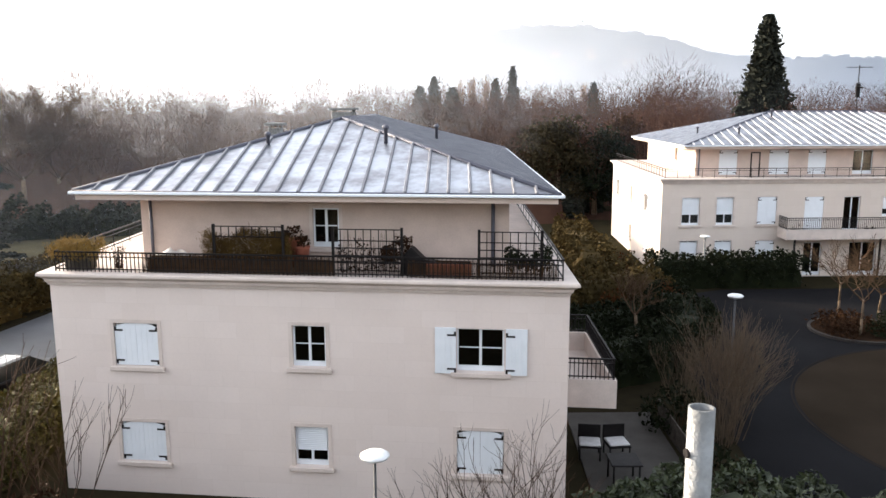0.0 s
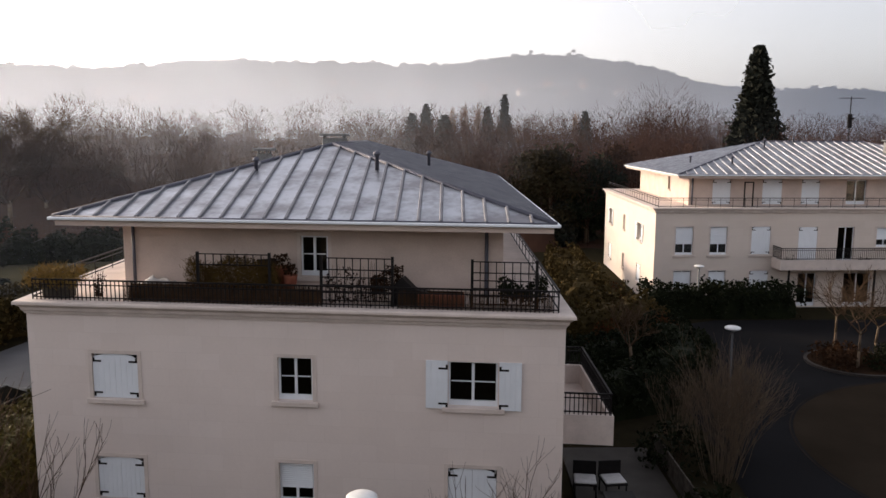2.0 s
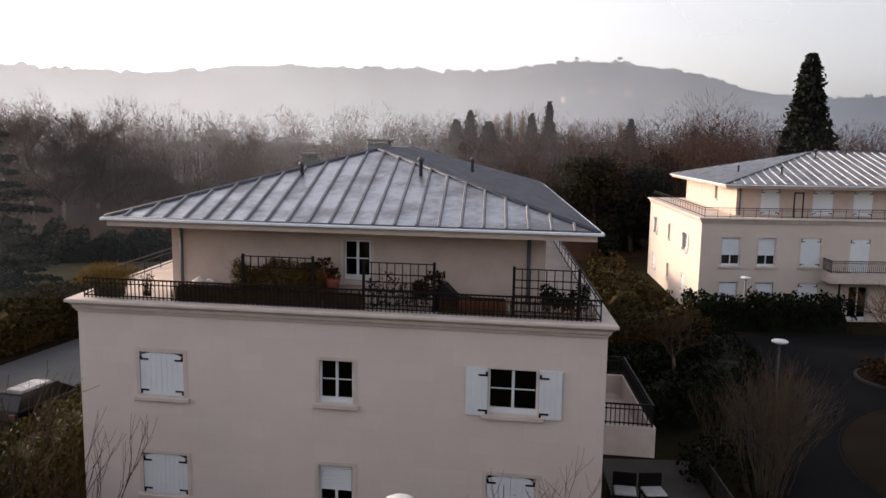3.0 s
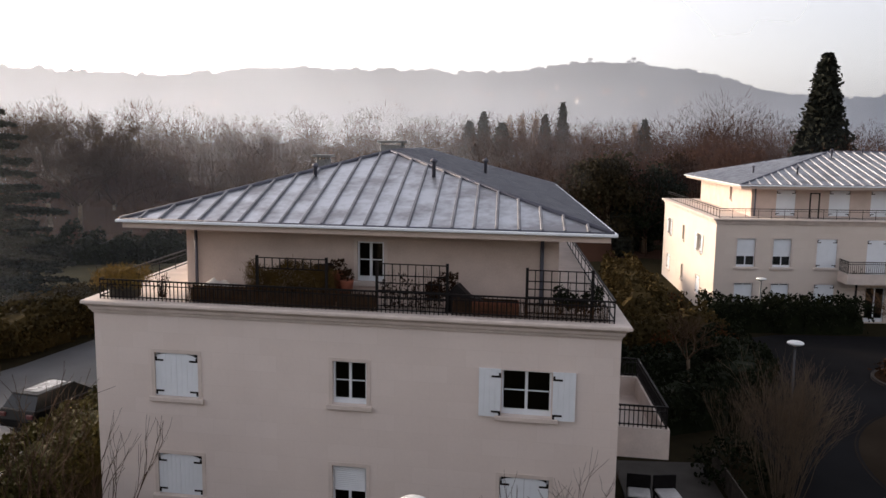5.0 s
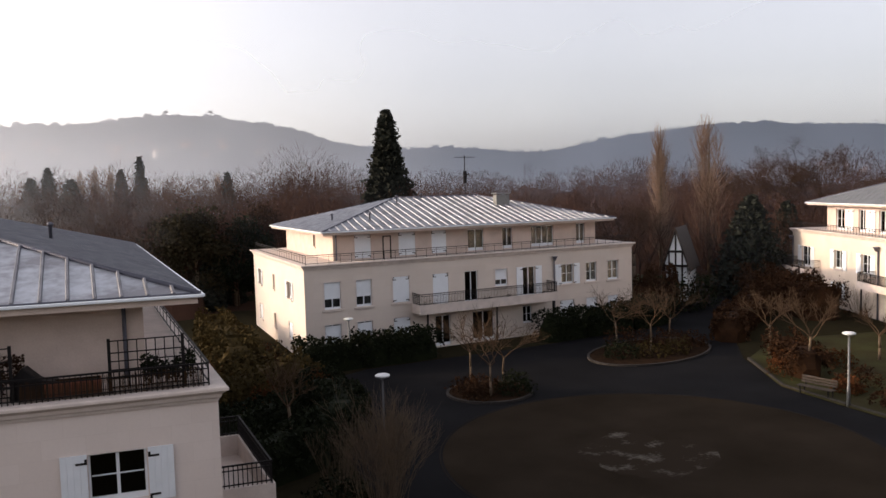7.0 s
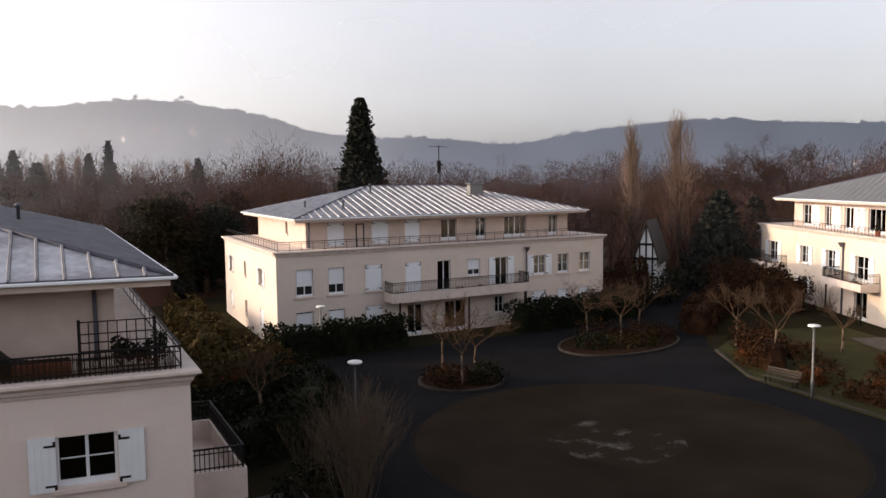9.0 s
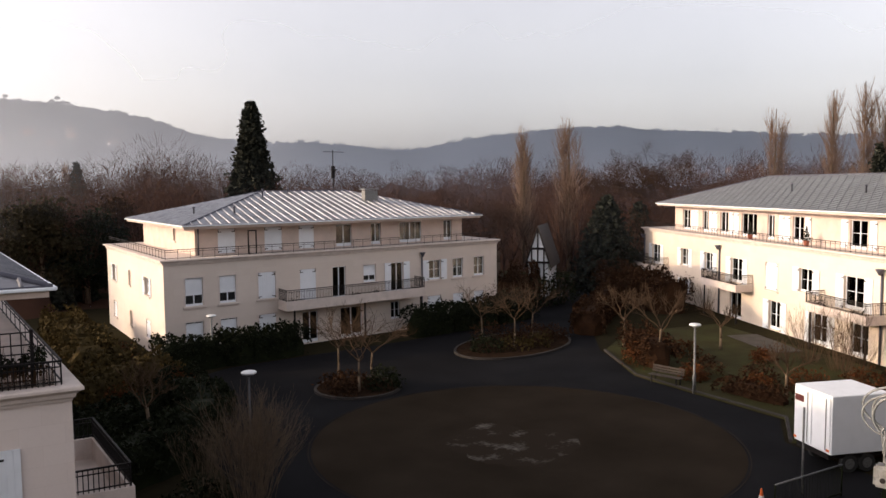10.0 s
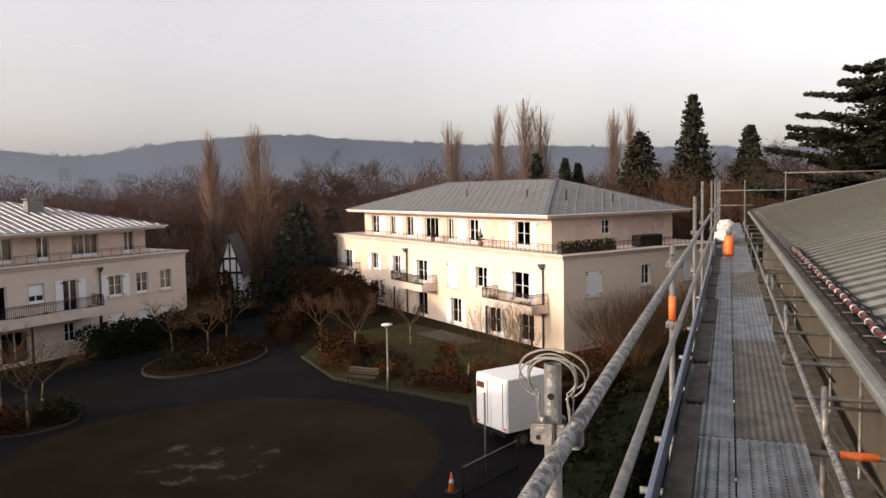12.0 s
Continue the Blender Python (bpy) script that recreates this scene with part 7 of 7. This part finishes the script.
def cedar(at, height, reach, label, rng, tiers=17, low=0.12, rise=0.1, power=0.8):
    """A cedar: heavy trunk with tiers of flat spreading plates of dark foliage, gaps between them."""
    t = thing("cedar", (*at, 0), label, "tree", "cedars")
    bm = bmesh.new()
    tube(bm, (*at, -0.2), (*at, height * 0.96), 0.5, 0.08, 10)
    part("trunk", bm, BARK, t)
    br, fo = bmesh.new(), bmesh.new()
    for k in range(tiers):
        f = (k + rng.uniform(0.2, 0.8)) / tiers
        n = 11 if f < 0.75 else 8
        turn = rng.uniform(0, math.tau)
        for j in range(n):
            z = height * (low + (0.98 - low) * f) + rng.gauss(0, 0.14)
            ln = max(0.9, reach * (1 - f) ** power) * rng.uniform(0.55, 1.15)
            a = turn + j * math.tau / n + rng.uniform(-0.3, 0.3)
            e = Vector((at[0] + math.cos(a) * ln, at[1] + math.sin(a) * ln, z + ln * (rise + rng.uniform(-0.05, 0.07))))
            p0 = Vector((*at, z))
            tube(br, p0, e, 0.11, 0.025, 5, cap=False)
            pts = []
            for _ in range(int(80 + 95 * ln)):
                w = rng.uniform(0.12, 1.04)
                sp = 0.17 * ln * (0.15 + 0.85 * math.sin(math.pi * min(1, w * 0.97)))
                g = rng.gauss(0, sp)
                side = Vector((-math.sin(a), math.cos(a), 0)) * g
                c = p0.lerp(e, w) + side
                c.z += rng.gauss(0.04, 0.07) - 0.08 * abs(g) + 0.10 * ln * w * (1 - w)
                pts.append(c)
            leaves(fo, pts, 0.16, rng, 0.8)
    part("branchwork", br, TWIG, t)
    part("foliage", fo, NEEDLE, t)


cedar(polar(86.4, 60), 19.0, 10.5, "broad dark cedar with flat plates of foliage", rng, tiers=15, low=0.1, rise=0.17, power=0.6)
cedar(polar(-34.2, 60), 18.6, 7.2, "tall layered cedar at the lane", rng, tiers=20, low=0.05, rise=-0.02, power=0.8)
for yaw, d, h in ((74.2, 66, 11), (76.6, 70, 12.5), (78.0, 68, 13), (79.6, 74, 14.5), (81.2, 78, 15.5)):
    bare_tree("bare_tree", polar(yaw, d), h, 0.12, "slim sunlit leafless tree", rng, crown=0.7, depth=4, spread=0.42, up=0.3, kids=3, group="slim bare trees", length=h * 0.28, material=TWIG_PALE)
for yaw, d, h in ((47.0, 110, 16), (51.0, 115, 19.5), (53.5, 118, 17.5), (49.2, 120, 17), (-27.6, 85, 17.0), (-29.5, 88, 16.6), (-25.5, 90, 15.0), (82.0, 100, 19), (77.2, 105, 18), (68.5, 120, 16.5), (86.5, 105, 18), (15.0, 110, 12), (40.0, 95, 11.5), (55.5, 130, 16)):
    bare_tree("bare_tree", polar(yaw, d), h, 0.24, "large leafless broadleaf tree", rng, crown=0.74, depth=5, spread=0.62, up=0.14, kids=3, group="large bare trees", length=h * 0.27, fine=0.012)

# ---- timbered house between the trees ----
t = thing("timbered_house", (*polar(42.9, 76), 0), "small white gabled house with dark timber bars", "house")
mh = pose(*polar(42.9, 76), 0, 0, 0, -52) @ Matrix.Diagonal((0.74, 1, 1.02, 1))
bm = bmesh.new()
box(bm, (-1.3, 0, -0.1), (1.3, 6, 3.3))
part("wall", bm, WHITE, t, m=mh)
bm = bmesh.new()
g = [bm.verts.new(p) for p in ((-1.5, -0.1, 3.3), (1.5, -0.1, 3.3), (0, -0.1, 6.6), (-1.5, 6, 3.3), (1.5, 6, 3.3), (0, 6, 6.6))]
for q in ((0, 1, 2), (5, 4, 3), (0, 2, 5, 3), (1, 4, 5, 2), (0, 3, 4, 1)):
    bm.faces.new([g[i] for i in q])
part("gable", bm, WHITE, t, m=mh)
for a, b in (((-1.5, -0.17, 3.3), (0, -0.17, 6.6)), ((1.5, -0.17, 3.3), (0, -0.17, 6.6)), ((-1.5, -0.17, 3.3), (1.5, -0.17, 3.3)), ((-0.9, -0.17, 4.6), (0.9, -0.17, 4.6)), ((0, -0.17, 0.2), (0, -0.17, 6.6)), ((-1.3, -0.17, 1.6), (1.3, -0.17, 1.6)), ((-0.8, -0.17, 0.2), (-0.8, -0.17, 4.6)), ((0.8, -0.17, 0.2), (0.8, -0.17, 4.6))):
    bm = bmesh.new()
    tube(bm, a, b, 0.11, n=6)
    part("timber_bar", bm, IRON, t, m=mh)
for sx in (-1, 1):
    bm = bmesh.new()
    q = [bm.verts.new(p) for p in ((sx * 1.75, -0.3, 2.9), (0, -0.3, 6.75), (0, 6.2, 6.75), (sx * 1.75, 6.2, 2.9), (sx * 1.75, -0.3, 2.74), (0, -0.3, 6.61), (0, 6.2, 6.61), (sx * 1.75, 6.2, 2.74))]
    for f in ((0, 1, 2, 3), (7, 6, 5, 4), (0, 4, 5, 1), (2, 6, 7, 3), (0, 3, 7, 4), (1, 5, 6, 2)):
        bm.faces.new([q[i] for i in f])
    bmesh.ops.recalc_face_normals(bm, faces=bm.faces[:])
    part("roof_slope", bm, DARK_WOOD, t, m=mh)
for yaw, d, r, h in ((42.2, 71, 1.3, 2.6), (43.6, 70, 1.5, 2.9), (44.6, 72, 1.6, 3.2), (41.4, 70, 1.4, 2.4)):
    shrub("shrub", polar(yaw, d), r, h, "dark bush before the timbered house", rng, 12, leafy=LEAF, count=420, group="dark bushes", size=0.16)
# sunlit village houses on the far slope
for k in range(53):
    yaw = rng.uniform(-24, 14) if k < 46 else rng.uniform(49, 58)
    d = rng.uniform(690, 880) if k < 46 else rng.uniform(590, 650)
    x, y = polar(yaw, d)
    z = terrain(x, y) - 0.4
    t = thing("village_house", (x, y, z), "small pale house of the far village", "house", "village houses")
    w, hh = (rng.uniform(6, 10), rng.uniform(3.5, 5.5)) if k < 46 else (rng.uniform(3, 5), rng.uniform(1.8, 2.6))
    m = pose(x, y, z, 0, 0, -yaw + rng.uniform(-40, 40))
    bm = bmesh.new()
    box(bm, (-w / 2, -3, -1.5), (w / 2, 3, hh))
    part("wall", bm, VILLAGE, t, m=m)
    bm = bmesh.new()
    g = [bm.verts.new(p) for p in ((-w / 2 - 0.3, -3.2, hh), (w / 2 + 0.3, -3.2, hh), (w / 2 + 0.3, 3.2, hh), (-w / 2 - 0.3, 3.2, hh), (-w / 2 - 0.3, 0, hh + 1.8), (w / 2 + 0.3, 0, hh + 1.8))]
    for q in ((0, 1, 5, 4), (2, 3, 4, 5), (1, 2, 5), (3, 0, 4), (0, 3, 2, 1)):
        bm.faces.new([g[i] for i in q])
    part("roof", bm, ROOF_TILE, t, m=m)

# ---- far woods: one joined mass of leafless trees ----
rng = random.Random(55)
bm = bmesh.new()


def twig_tree(bm, x, y, h, w, n, thick):
    """A far leafless tree: stem, limbs and a rounded crown of short twigs, dense inside and ragged at the rim."""
    def sliver(p, q, t):
        d = (q - p)
        s = Vector((d.y, -d.x, 0))
        s = (s.normalized() if s.length > 0.01 else Vector((1, 0, 0))) * t
        s.rotate(Euler((0, 0, rng.uniform(0, 3.1))))
        a, b, c = bm.verts.new(p - s), bm.verts.new(p + s), bm.verts.new(q)
        bm.faces.new((a, b, c))
    base = Vector((x, y, -0.2))
    mid = base + Vector((rng.gauss(0, 0.03) * h, rng.gauss(0, 0.03) * h, h * 0.6))
    tall = h * rng.uniform(0.34, 0.44)
    sliver(base, base + Vector((0, 0, h * 0.8)), thick * 4)
    for _ in range(n // 8):
        d = Vector((rng.gauss(0, 1), rng.gauss(0, 1), rng.gauss(0.5, 0.7))).normalized()
        sliver(base + Vector((0, 0, h * rng.uniform(0.15, 0.5))), mid + Vector((d.x * w, d.y * w, d.z * tall)) * 0.92, thick * 2)
    lobes = [Vector((rng.gauss(0, 0.5), rng.gauss(0, 0.5), rng.uniform(-0.5, 0.6))) for _ in range(5)]
    for k in range(n * 3):
        o = lobes[k % 5]
        d = Vector((rng.gauss(0, 1), rng.gauss(0, 1), rng.gauss(0.1, 1))).normalized() * (0.55 * rng.random() ** 0.45)
        c = o + d
        if c.length > 1:
            c.normalize()
        p = mid + Vector((c.x * w, c.y * w, c.z * tall))
        g = Vector((c.x, c.y, c.z * 0.6 + 0.35)) + Vector((rng.gauss(0, 0.45), rng.gauss(0, 0.45), rng.gauss(0, 0.35)))
        sliver(p, p + g * h * rng.uniform(0.03, 0.075), thick * 1.25)


def belt(count, y0, y1, d0, d1, h0, h1, n, thick, keep_clear=()):
    for _ in range(count):
        yaw, d = rng.uniform(y0, y1), rng.uniform(d0, d1)
        x, y = polar(yaw, d)
        uc, ub = FC.inverted() @ Vector((x, y, 0)), FB.inverted() @ Vector((x, y, 0))
        if -6 < uc.x < 43 and -10 < uc.y < 20 or -4 < ub.x < 32 and -6 < ub.y < 22:
            continue
        if any(abs(yaw - c) < w and d < lim for c, w, lim in keep_clear):
            continue
        lump = 1 + 0.3 * noise.noise((x * 0.035, y * 0.035, 0.5))
        h = rng.uniform(h0, h1) * lump
        twig_tree(bm, x, y, h, h * rng.uniform(0.26, 0.42), n, thick)


belt(250, -80, -8, 88, 135, 9, 13.0, 150, 0.026)
belt(75, -1, 21, 104, 146, 13.0, 17.0, 160, 0.028)
belt(190, -12, 18, 75, 135, 7.0, 11, 150, 0.026)
belt(330, 14, 62, 84, 140, 8.5, 12.0, 150, 0.026, keep_clear=((42.9, 1.6, 95), (48.5, 1.5, 90)))
belt(220, 55, 98, 82, 140, 10.0, 14.0, 150, 0.026)
belt(34, 72, 86, 74, 84, 10.5, 13.5, 170, 0.02)
belt(640, -65, 95, 150, 230, 12.0, 18, 130, 0.045)
belt(420, -65, 95, 290, 410, 16, 23, 90, 0.09)
belt(150, 14, 95, 290, 410, 14, 19, 60, 0.08)
tagged(part("woods", bm, WOODS), "brown-grey leafless woods filling the valley", "woods", kind="stuff")
# undergrowth beneath the woods
bm = bmesh.new()
for d, h, st in ((80, 4.0, 0.5), (92, 6.6, 0.5), (106, 8.4, 0.5), (122, 9.6, 0.5), (142, 10.6, 0.5), (190, 12.0, 0.5), (240, 12.5, 0.5), (330, 12.5, 0.5), (420, 15.5, 0.5)):
    n = int(165 / 0.3)
    prev = None
    for k in range(n + 1):
        yaw = -66 + 165 * k / n
        x, y = polar(yaw, d * (1 + 0.05 * noise.noise((yaw * 0.2, d, 0))))
        gap = 0.02 if d < 104 and 38 < yaw < 80 else 0.12 if d < 100 and (abs(yaw - 43) < 1.8 or abs(yaw - 48) < 2.0 or -3 < yaw - 12.5 < 2.5) else 1.0
        z = h * 0.8 * gap * (0.82 + 0.30 * noise.noise((x * 0.05, y * 0.05, 2)) + 0.20 * noise.noise((x * 0.16, y * 0.16, 5)) + 0.10 * noise.noise((x * 0.7, y * 0.7, 1)))
        ring = []
        for f, o in ((0, -0.06), (0.5, -0.035), (0.85, -0.015), (1.0, 0.0), (0.8, 0.02), (0, 0.05)):
            jx, jy = polar(yaw, d * o)
            ring.append(bm.verts.new((x + jx, y + jy, z * f * (1 + 0.15 * noise.noise((x * 0.5, y * 0.5, f * 7))) - 0.1)))
        if prev:
            for j in range(5):
                bm.faces.new((prev[j], ring[j], ring[j + 1], prev[j + 1]))
        prev = ring
bmesh.ops.recalc_face_normals(bm, faces=bm.faces[:])
tagged(part("undergrowth", bm, WOODS), "dense brown undergrowth of the valley woods", "undergrowth", kind="stuff")
